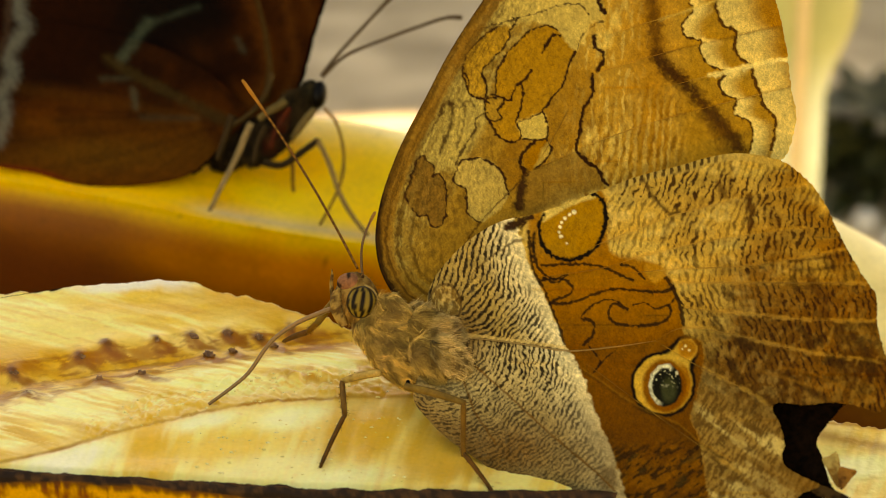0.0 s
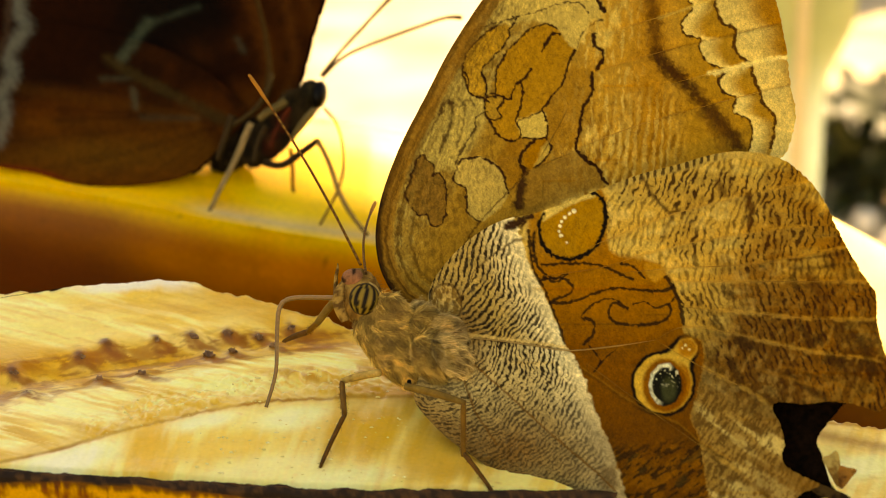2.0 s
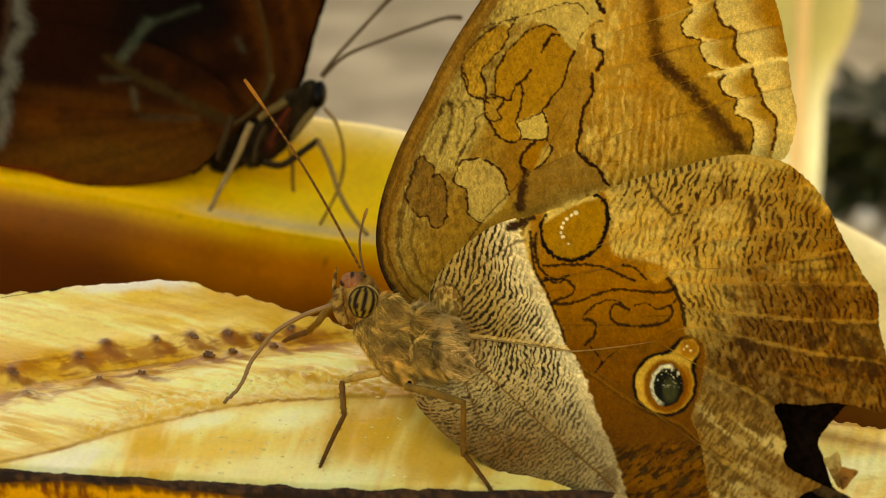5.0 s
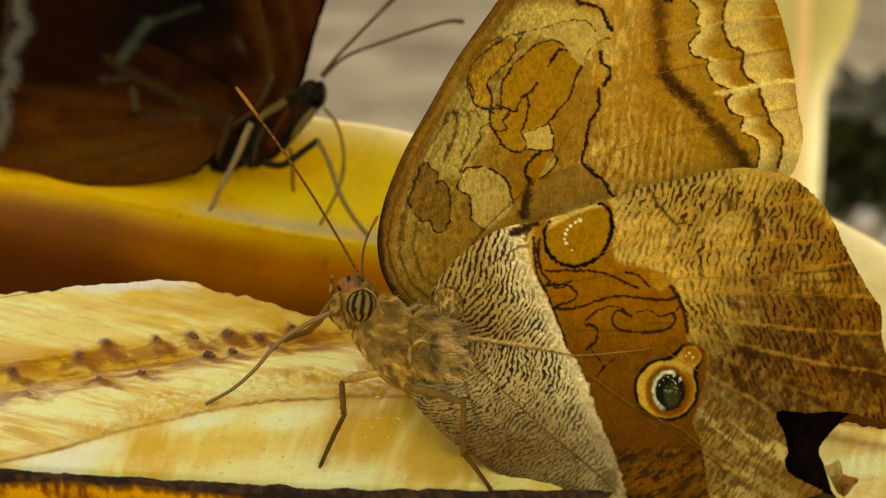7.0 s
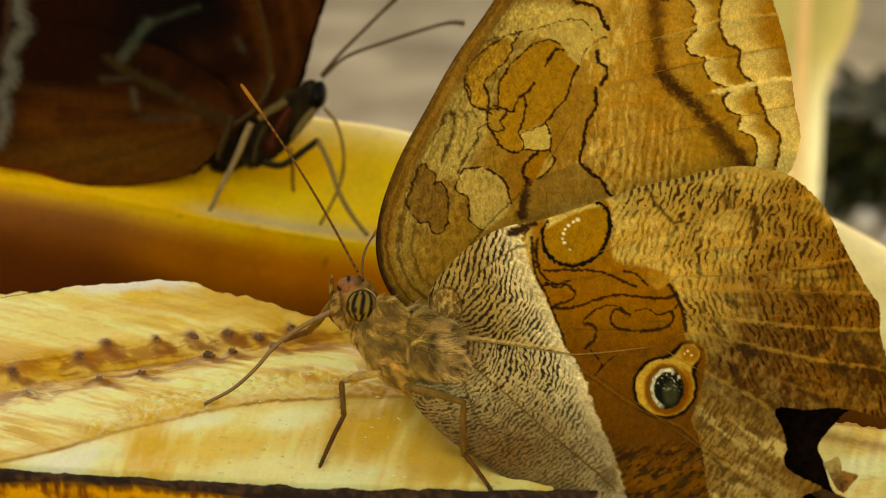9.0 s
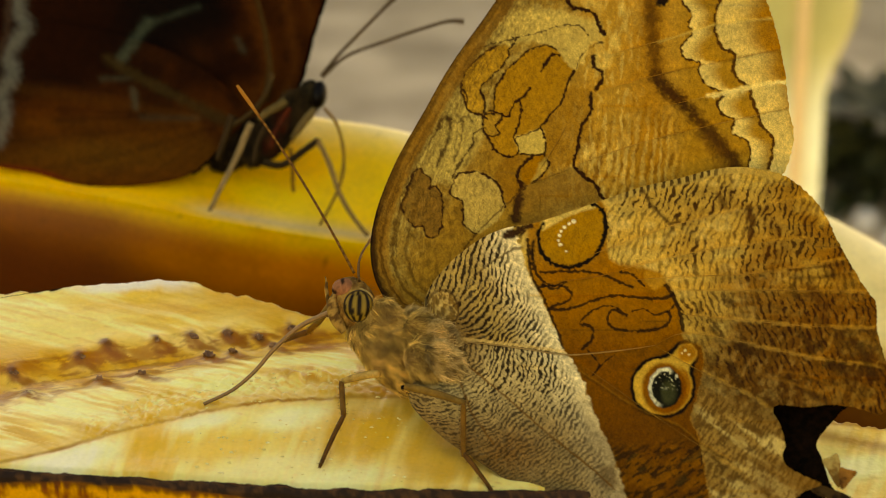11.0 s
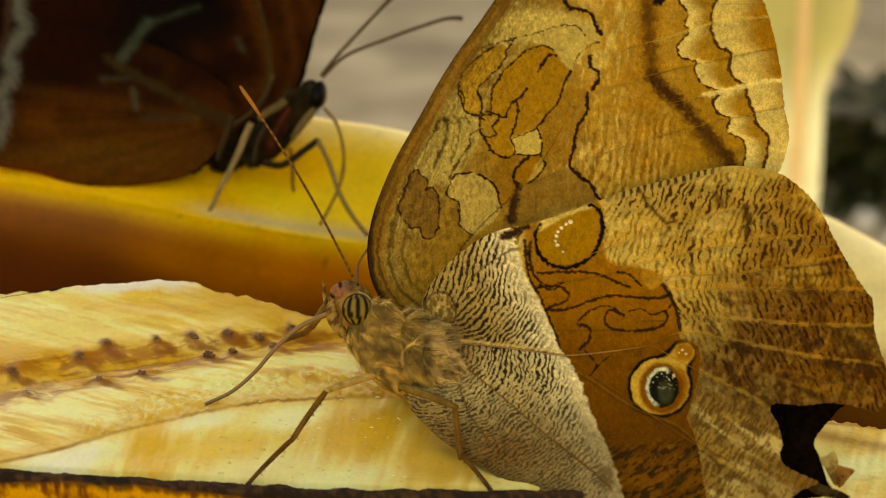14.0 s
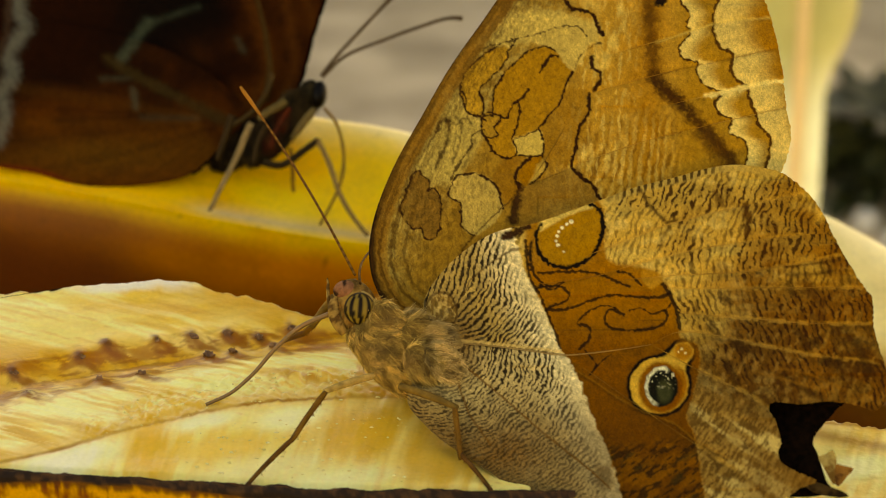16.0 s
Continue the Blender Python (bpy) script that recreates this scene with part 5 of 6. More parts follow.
    for uu in us2:
        a = np.array(board(uu, np.interp(uu, RIM_U, RIM_V), flesh_back(uu, np.interp(uu, RIM_U, RIM_V))))
        b = np.array(board(uu, np.interp(uu, REAR_U, REAR_V), flesh_back(uu, np.interp(uu, REAR_U, REAR_V))))
        mid, half = (a + b) / 2, (b[1] - a[1]) / 2
        for p in ph:
            if p < 0.0:
                w = np.array([uu, p * 900])
                y, z = a[1] + 0.0006 - p * 0.006 - 0.0014, a[2] + 0.0004 + 0.0003 * (lattice(w[None] / 23, 3)[0] - 0.5) + 0.0002 * (lattice(w[None] / 4.7, 5)[0] - 0.5)
                z += 0.0004 * (lattice(np.array([[uu / 61.0, 1.0]]), 6)[0] - 0.3) + 0.00012 * (lattice(np.array([[uu / 13.0, 2.0]]), 8)[0] - 0.5)
            else:
                an = math.pi * p
                y = mid[1] - (half + 0.0013) * math.cos(an)
                z0 = a[2] + (b[2] - a[2]) * (1 - math.cos(an)) / 2
                z = max(z0 - 0.95 * (z0 - BENCH_Z) * math.sin(an) ** 0.8, BENCH_Z + 0.0008)
                if p < 0.02:
                    z += 0.0004 * (lattice(np.array([[uu / 61.0, 1.0]]), 6)[0] - 0.3)
                if p > 0.9:
                    z = max(z - float(np.interp(uu, (-50, 110, 200), (0.0003, 0.0006, 0.006))) * (p - 0.9) / 0.1, BENCH_Z + 0.0008)
                    y -= float(np.interp(uu, (110, 200), (0.0, 0.004))) * (p - 0.9) / 0.1
            pts.append((a[0], y, z))
    pts = np.array(pts)
    P = np.tile(ph, len(us2))
    UU = np.repeat(us2, len(ph))
    q = np.stack([UU, P * 2400], 1)
    nn = fbm(q, 38, 31, 4, (1.3, 1.0))
    drip = fbm(q, 16, 36, 3, (0.5, 2.0))
    edge_p = 0.0004 + 0.0020 * fbm(q * [1, 0], 46, 33, 3) + 0.0045 * ramp(UU, 260, 640) + 0.0015 * (1 - ramp(UU, 60, 120))
    col = mixin(np.tile(rgb(216, 152, 22), (len(q), 1)), rgb(132, 66, 12), ramp(nn + 0.35 * (drip - 0.5) + 0.22 * ramp(UU, 330, 560), 0.50, 0.72))
    col = mixin(col, rgb(92, 46, 12), ramp(edge_p + 0.006 * drip - P, -0.0005, 0.003) * 0.9)
    crust = mixin(np.tile(rgb(36, 22, 11), (len(q), 1)), rgb(74, 48, 24), ramp(fbm(q, 5, 35, 3, (2.2, 1.4)), 0.48, 0.70))
    col = mixin(col, crust, ramp(edge_p - P, 0.0, 0.0012))
    col = mixin(col, rgb(112, 70, 38), ramp(-P, 0.0, 0.05) * ramp(fbm(q, 18, 34, 3), 0.50, 0.68) * 0.8)
    col = mixin(col, rgb(36, 21, 9), ramp(P, 0.94, 0.985) * 0.95)
    mesh_ob("peel", pts, grid_faces(len(us2), len(ph)), M_PEEL, root, "yellow-brown peel with a dark withered rim", col)
    # seeds in two rows along the furrow
    rnd = random.Random(12)
    for k, (x, y) in enumerate(SEEDS):
        r = rnd.uniform(0.00042, 0.00080)
        c = board(x, y, float(flesh_back(x, y))) + Vector((0, 0, -0.0005))
        V, F, N = ball((0, 0, 0), (r * 1.2, r * 0.9, r), None, 9, 12)
        V = V * (1 + 1.3 * (fbm(N[:, :2] * 3 + k * 9, 1.1, 3, 2) - 0.5))[:, None] * [1.0, 1.0, rnd.uniform(0.8, 1.5)]
        s = mesh_ob("seed", V + np.array(c), F, M_SEED, root)
    return root


# ---- whole banana behind ----
RIDGE_U, RIDGE_V = (-400, 0, 200, 370, 500, 650, 900, 1200, 1540, 1900), (262, 305, 338, 374, 398, 419, 470, 560, 684, 880)


def whole_banana():
    root = tagged(new("banana"), "whole ripe yellow banana with ridged peel lying on the bench", "banana")
    us = np.arange(-400, 1901, 8.0)
    prof = spline(((0, 0), (0.012, 0.0052), (0.024, 0.0098), (0.033, 0.0102), (0.041, 0.003), (0.042, -0.010), (0.036, -0.022), (0.022, -0.029), (0.010, -0.027), (0.001, -0.018), (-0.0025, -0.008), (-0.0015, -0.0014)), True, 6)
    n = len(prof)
    pts = []
    for uu in us:
        back = 0.093 - 0.014 * (uu / 1568)
        r = np.array(board(uu, float(np.interp(uu, RIDGE_U, RIDGE_V)), back))
        s = 1.0 + 0.4 * max(0.0, min(1.0, (uu - 1000) / 500)) - 0.75 * max(0, (abs(uu - 700) - 900) / 400) ** 2
        for (y, z) in prof:
            pts.append((r[0], r[1] + y * s, max(r[2] + z * (1.0 if z > 0 else 1.6) * s, BENCH_Z + 0.0005)))
    pts = np.array(pts)
    q = np.stack([np.repeat(us, n), np.tile(np.arange(n) * 14.0, len(us))], 1)
    nn, n2 = fbm(q, 130, 41, 4, (2, 1)), fbm(q, 20, 42, 3)
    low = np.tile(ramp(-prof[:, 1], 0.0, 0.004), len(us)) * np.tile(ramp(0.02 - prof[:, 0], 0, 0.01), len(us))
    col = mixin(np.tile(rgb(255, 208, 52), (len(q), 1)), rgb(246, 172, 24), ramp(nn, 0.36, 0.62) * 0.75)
    # flank's shade painted orange to brown, darkest low down and at the left
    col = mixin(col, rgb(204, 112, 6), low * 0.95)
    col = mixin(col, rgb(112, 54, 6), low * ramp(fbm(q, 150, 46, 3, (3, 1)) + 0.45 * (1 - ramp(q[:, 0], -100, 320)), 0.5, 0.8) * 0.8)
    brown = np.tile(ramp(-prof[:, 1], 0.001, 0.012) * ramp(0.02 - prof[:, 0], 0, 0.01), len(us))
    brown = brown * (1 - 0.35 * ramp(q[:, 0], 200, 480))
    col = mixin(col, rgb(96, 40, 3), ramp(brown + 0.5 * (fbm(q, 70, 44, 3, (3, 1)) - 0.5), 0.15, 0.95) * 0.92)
    col = mixin(col, rgb(222, 196, 50), ramp(fbm(q, 90, 45, 3, (2.5, 1)), 0.50, 0.70) * 0.25 * (1 - low))
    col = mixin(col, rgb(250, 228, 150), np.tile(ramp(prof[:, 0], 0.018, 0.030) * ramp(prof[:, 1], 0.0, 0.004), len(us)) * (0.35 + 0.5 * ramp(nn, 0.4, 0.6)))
    col = mixin(col, rgb(88, 46, 14), ramp(n2, 0.80, 0.86) * 0.5)
    ridge = np.tile(np.exp(-(np.minimum(np.arange(n), n - np.arange(n)) / 1.0) ** 2), len(us))
    col = mixin(col, rgb(206, 176, 128), ridge * 0.85 * ramp(q[:, 0], 300, 400))
    col = mixin(col, rgb(236, 222, 160), ramp(q[:, 0], 1250, 1420) * 0.7 * np.tile(ramp(prof[:, 0], 0.004, 0.010), len(us)))
    # shade of the flank's right end, painted brown
    col = mixin(col, rgb(92, 42, 8), ramp(q[:, 0], 1300, 1450) * np.tile(1 - ramp(prof[:, 0], 0.003, 0.009), len(us)) * 0.9)
    mesh_ob("peel", pts, grid_faces(len(us), n, True), M_RIPE, root, "glossy yellow peel, flank coloured orange to brown as its shade", col)
    for end in (0, len(us) - 1):
        ring = pts[end * n:(end + 1) * n]
        c = ring.mean(0) + np.array([-0.006 if end == 0 else 0.006, 0, 0])
        V = np.concatenate([ring, c[None]])
        F = [(i, (i + 1) % n, n) for i in range(n)]
        mesh_ob("tip", V, F, M_SEED, root, "dark brown banana tip")
    return root


# ---- dark butterfly behind ----
REAR_BACK = 0.095
rear_feelers = []


def dark_butterfly():
    root = tagged(new("dark_butterfly"), "dark maroon-brown butterfly with pale grey markings standing on the yellow banana", "butterfly")
    o = board(470, 250, REAR_BACK)
    root.location = o

    def paint(q, seed):
        u, v = q[:, 0], q[:, 1]
        n1 = fbm(q, 90, seed, 3)
        col = mixin(np.tile(rgb(42, 16, 4), (len(q), 1)), rgb(112, 56, 14), ramp(0.8 * n1 + 0.35 * ramp(v, 120, 200) + 0.3 * ramp(v, 230, 330) - 0.25, 0.1, 0.8))
        col = mixin(col, rgb(16, 10, 6), ramp(u + 80 * n1, 150, 320) * (1 - ramp(u + 60 * n1, 390, 480)) * (1 - ramp(v + 60 * n1, 70, 200)) * 0.95)
        col = mixin(col, rgb(20, 12, 8), np.exp(-((v - 150 - 0.1 * u) / 34) ** 2) * (1 - ramp(u, 300, 380)) * 0.25)
        for x0, x1, w in ((436, 476, 10), (498, 520, 8), (536, 566, 6)):
            stroke(q, col, ((x1 - 34, 190), (x1, 130), (0.5 * (x0 + x1) + 8, 60), (x0, -20), (x0 - 30, -110)), w, rgb(110, 60, 22), rough=5, soft=9, alpha=0.5)
        # folds fanning out from the wing root, light ridges between dark veins
        for k in range(9):
            a = radians(168 + 9.5 * k)
            ridge = [(408 + r * math.cos(a + 0.05), 216 - r * math.sin(a + 0.05)) for r in (60, 150, 240, 330, 420)]
            vein = [(408 + r * math.cos(a - 0.035), 216 - r * math.sin(a - 0.035)) for r in (30, 130, 230, 330, 430)]
            stroke(q, col, ridge, 9, rgb(124, 76, 24), rough=8, soft=12, alpha=0.20)
            stroke(q, col, vein, 2.4, rgb(26, 14, 6), rough=2, soft=4, alpha=0.4)
        col = mixin(col, rgb(116, 78, 26), np.exp(-((u - 190) / 170) ** 2 - ((v - 276) / 36) ** 2) * 0.5)
        for pts, w in ((((262, 40), (240, 70), (215, 104)), 15), (((236, 160), (240, 190)), 9), (((420, 70), (430, 90)), 8), (((180, 140), (230, 138)), 5), (((250, 208), (350, 210)), 5), (((270, 40), (350, 12)), 6)):
            stroke(q, col, pts, w * 0.5, rgb(104, 120, 92), rough=16, soft=9, alpha=0.42 if w > 8 else 0.30)
        stroke(q, col, ((50, -40), (30, 10), (44, 50), (14, 96), (22, 130), (2, 170), (10, 205), (-6, 250)), 12, rgb(150, 152, 132), rough=18, soft=12, alpha=0.46)
        stroke(q, col, ((20, -40), (10, 60), (-10, 120)), 6, rgb(70, 50, 36), rough=5, soft=5)
        for pts in (((400, 215), (240, 208), (100, 214)), ((400, 220), (300, 250), (150, 290)), ((420, 190), (330, 90), (250, -20))):
            stroke(q, col, pts, 3.0, rgb(30, 16, 8), rough=2, soft=4, alpha=0.45)
        stroke(q, col, ((405, 217), (330, 180), (230, 128), (190, 104)), 8, rgb(70, 54, 26), rough=4, soft=7, alpha=0.8)
        edge = spline(((-60, 292), (60, 305), (130, 325), (220, 330), (300, 320)))
        d = near_band(q, edge, 30)
        col = mixin(col, rgb(140, 50, 22), (1 - ramp(d, 4, 10)) * (1 - ramp(u, 90, 150)) * 0.8)
        return col * 0.58
    hind = spline(((430, 215), (400, 250), (372, 280), (330, 312), (270, 326), (190, 331), (130, 326), (60, 306), (0, 296), (-70, 270), (-90, 200), (-70, 120), (-20, 60), (100, 40), (300, 90), (420, 170)), True)
    fore = spline(((445, 215), (508, 186), (534, 130), (552, 60), (574, -10), (590, -90), (560, -160), (420, -190), (240, -170), (80, -110), (-60, -70), (-80, 20), (20, 100), (250, 150), (400, 205)), True)
    for name, out, lift, sd, lb in (("hindwing", hind, 0.0012, 3, "dark maroon hindwing with pale margin"), ("forewing", fore, 0.0, 8, "dark brown forewing with pale grey spots")):
        q, f = sheet(out, 5.0)
        P = board_np(q[:, 0], q[:, 1], REAR_BACK - lift + 0.006 * (215 - q[:, 1]) / 300 + 0.0006 * fbm(q, 90, 3, 2))
        sub_mesh(name, P, f, paint(q, sd), M_DARKWING, root, o, lb)
        q2, f2 = sheet(out * [1, 1] + [6, 3], 12.0)
        P2 = board_np(q2[:, 0], q2[:, 1], REAR_BACK + 0.003 + 0.006 * (215 - q2[:, 1]) / 300 + 0 * q2[:, 0])
        mesh_ob(name, P2, f2, M_DORSAL, root, "far wing", None, o)
    # forewing leading edge
    V, F = tube([board(x, y, REAR_BACK - 0.0006) for x, y in ((470, 180), (478, 120), (470, 60), (455, 0), (440, -60))], [0.0007, 0.0006, 0.0005, 0.0004, 0.0003], 8)
    mesh_ob("vein", V, F, M_DARKWING, root, "", np.tile(rgb(62, 42, 18), (len(V), 1)), o)
    # body
    for name, at, r, t, cc, bk in (("thorax", (486, 236), (0.0030, 0.0072, 0.0030), -42, rgb(40, 28, 14), -0.001), ("abdomen", (428, 252), (0.0034, 0.0066, 0.003), -50, rgb(54, 34, 16), 0.002),
                                   ("neck", (526, 190), (0.0028, 0.0036, 0.0026), -50, rgb(46, 32, 16), -0.001), ("head", (550, 168), (0.0023, 0.0027, 0.0026), 0, rgb(64, 52, 26), -0.001), ("eye", (565, 168), (0.0014, 0.0025, 0.0020), -8, rgb(22, 14, 6), -0.0025)):
        turn = Euler((0, 0, radians(t))).to_matrix()
        V, F, N = ball(board(*at, REAR_BACK + bk), r, turn, 22, 28)
        q = V[:, [0, 2]] * 1e4
        col = mixin(np.tile(cc, (len(V), 1)), rgb(120, 100, 58), ramp(fbm(q, 8, 3, 3), 0.45, 0.7) * (0.0 if name == "eye" else 0.6))
        for mx, my, rad in ((498, 214, 0.0016), (480, 262, 0.0016)):
            far = np.hypot(V[:, 0] - board(mx, my, REAR_BACK - 0.004).x, (V[:, 2] - board(mx, my, REAR_BACK - 0.004).z) * 0.6)
            col = mixin(col, rgb(170, 62, 16), (1 - ramp(far, rad * 0.5, rad * 1.2)) * (0.95 if name == "thorax" else 0))
        mesh_ob(name, V, F, M_BODY if name != "eye" else M_EYE, root, "", col * 0.24, o)
        if name in ("thorax", "abdomen", "neck"):
            fur_on("fur", root, board(*at, REAR_BACK + bk), r, turn, 3600, 77, (-0.7, -0.7), (0.0008, 0.0028), (rgb(16, 10, 4), rgb(84, 62, 30)), o)
    V, F = tube([board(x, y, REAR_BACK - 0.004) for x, y in ((556, 192), (546, 206), (532, 224), (516, 246))], [0.0004, 0.0007, 0.0007, 0.0003], 8)
    mesh_ob("palp", V, F, M_BODY, root, "pale grey palp", np.tile(rgb(112, 92, 54), (len(V), 1)), o)
    # wing roots, flank stripes, legs and tongue
    grey, olive = rgb(150, 122, 80), rgb(50, 36, 16)
    for name, pts, r0, r1, c, bk in (("leg", ((444, 218), (414, 288), (388, 338), (370, 376)), 0.0006, 0.0004, grey, -0.005), ("wing_root", ((482, 130), (474, 158), (458, 186), (436, 206), (412, 222)), 0.0005, 0.0004, rgb(66, 48, 20), -0.004),
                                 ("wing_root", ((412, 205), (398, 246), (384, 284)), 0.0008, 0.0005, rgb(60, 42, 18), -0.003), ("leg", ((466, 288), (500, 292), (536, 268), (564, 248)), 0.0007, 0.0006, olive, -0.004),
                                 ("leg", ((562, 248), (582, 288), (600, 340), (622, 380), (650, 416)), 0.0005, 0.0004, rgb(140, 110, 64), -0.004), ("leg", ((514, 262), (518, 300), (520, 340), (538, 362)), 0.0004, 0.0003, rgb(150, 104, 36), 0.0),
                                 ("flank_stripe", ((512, 190), (500, 212), (486, 236), (478, 262)), 0.0006, 0.0004, rgb(84, 32, 12), -0.0038), ("flank_stripe", ((506, 178), (490, 190), (474, 198), (458, 212)), 0.0008, 0.0006, rgb(104, 84, 46), -0.0045), ("flank_stripe", ((470, 222), (456, 250), (448, 288)), 0.0006, 0.0004, rgb(60, 44, 22), -0.004),
                                 ("tongue", ((574, 192), (596, 220), (608, 270), (604, 320), (584, 366), (566, 398)), 0.0003, 0.00025, rgb(130, 92, 40), -0.002)):
        p = spline(pts, n=5)
        reach = -0.006 if pts[-1][1] > 390 else 0.0
        V, F = tube([board(x, y, REAR_BACK + bk + reach * k / len(p)) for k, (x, y) in enumerate(p)], np.linspace(r0, r1, len(p)).tolist(), 8)
        col = np.tile(c, (len(V), 1)) * (0.7 + 0.6 * fbm(V[:, [0, 2]] * 1e4, 6, 5, 2))[:, None]
        mesh_ob(name, V, F, M_HORN, root, "", col, o)
    for pts in (((568, 134), (600, 95), (650, 40), (695, -8)), ((570, 138), (610, 100), (680, 70), (745, 46), (790, 32), (818, 32))):
        p = spline(pts, n=6)
        k = len(p)
        joint = board(*pts[0], REAR_BACK - 0.002)
        V, F = tube([board(x, y, REAR_BACK - 0.002) for x, y in p], [0.00032 + 0.0002 * max(0, (i / k - 0.75) * 4) for i in range(k)], 7)
        ob = mesh_ob("antenna", V, F, M_HORN, root, "slender dark antenna", np.tile(rgb(84, 66, 46), (len(V), 1)), joint)
        ob.location = joint - o
        rear_feelers.append(ob)
    return root


# ---- surroundings ----
def box(name, lo, hi, mat, parent=None, label="", bevel=0.004):
    bm = bmesh.new()
    bmesh.ops.create_cube(bm, size=1)
    for v in bm.verts:
        v.co = Vector([lo[i] + (v.co[i] + 0.5) * (hi[i] - lo[i]) for i in range(3)])
    bmesh.ops.bevel(bm, geom=bm.edges[:], offset=bevel, segments=2, affect='EDGES')
    me = bpy.data.meshes.new(name)
    bm.to_mesh(me)
    bm.free()
    me.materials.append(mat)
    ob = new(name, me)
    if parent:
        ob.parent = parent
    if label:
        tagged(ob, label)
    return ob


def surroundings():
    g = bpy.data.meshes.new("ground")
    g.from_pydata([(-60, -60, -0.45), (60, -60, -0.45), (60, 60, -0.45), (-60, 60, -0.45)], [], [(0, 1, 2, 3)])
    g.materials.append(M_GROUND)
    tagged(new("ground", g), "pale sandy ground", "ground", kind="structure")
    bench = tagged(new("feeding_bench"), "weathered brown plank bench under the fruit", "bench")
    for k in range(4):
        y = -0.26 + 0.11 * k
        box("plank", (-0.6, y, BENCH_Z - 0.03), (0.6, y + 0.106, BENCH_Z), M_BENCH, bench)
    for x in (-0.5, 0.5):
        for y in (-0.22, 0.12):
            box("leg", (x - 0.03, y - 0.03, -0.45), (x + 0.03, y + 0.03, BENCH_Z - 0.0302), M_BENCH, bench)


def blade(length, width, fold=0.12, droop=0.10, n=28, m=12):
    """Leaf blade along +x with a midrib fold, drooping tip and nicked edge."""
    V = []
    for i in range(n + 1):
        t = i / n
        half = width / 2 * (math.sin(math.pi * min(max(t * 0.94 + 0.04, 0), 1)) ** 0.45)
        for j in range(m + 1):
            s = j / m * 2 - 1
            nick = 1 - 0.10 * noise.noise(Vector((t * 9, s * 0.5, width)))
            V.append((length * (t - 0.5), s * half * nick, -droop * length * (t - 0.4) ** 2 + fold * width * abs(s) * 0.3 + 0.01 * width * noise.noise(Vector((t * 14, s * 3, 0)))))
    return np.array(V), grid_faces(n + 1, m + 1)


def shade_plant():
    """An unseen banana plant, added so its leaves shade the bench and the path behind it."""
    root = tagged(new("unseen_shade_plant"), "unseen banana plant added to shade the bench and the path", "plant")
    base = Vector((1.9, 2.4, -0.45))
    root.location = base
    V, F = tube([Vector((0, 0, 0)), Vector((0.01, 0.0, 0.7)), Vector((-0.03, 0.02, 1.5)), Vector((-0.05, 0, 2.3))], [0.13, 0.11, 0.09, 0.05], 16)
    mesh_ob("stem", V, F, M_LEAF, root, "thick green stem of the added plant")
    leaves = []
    # leaves set where they block sun and sky from the fruit and path
    for (x, y, z), ln, wd, moves in (((0.23, 0.529, 0.91), 1.5, 0.43, 0), ((0.30, 0.93, 1.10), 1.2, 0.30, 1), ((0.55, 1.62, 1.5), 1.9, 0.42, 0), ((0.55, 2.90, 1.6), 1.9, 0.78, 2), ((0.55, 3.52, 1.6), 1.9, 0.78, 2), ((0.55, 4.14, 1.6), 1.9, 0.78, 2)):
        V, F = blade(ln, wd, 0.01, 0.0)
        leaf = mesh_ob("leaf", V, F, M_LEAF, root, "broad green leaf, added out of view for shade")
        leaf.location = Vector((x, y, z)) - base
        a, b = Vector((x + ln * 0.47, y, z)) - base, Vector((-0.05, 0, 2.25))
        V, F = tube([b, (a + b) / 2 + Vector((0, 0, 0.12)), a], [0.03, 0.02, 0.012], 8)
        mesh_ob("stalk", V, F, M_LEAF, root)
        leaves.append((leaf, moves))
    return root, leaves


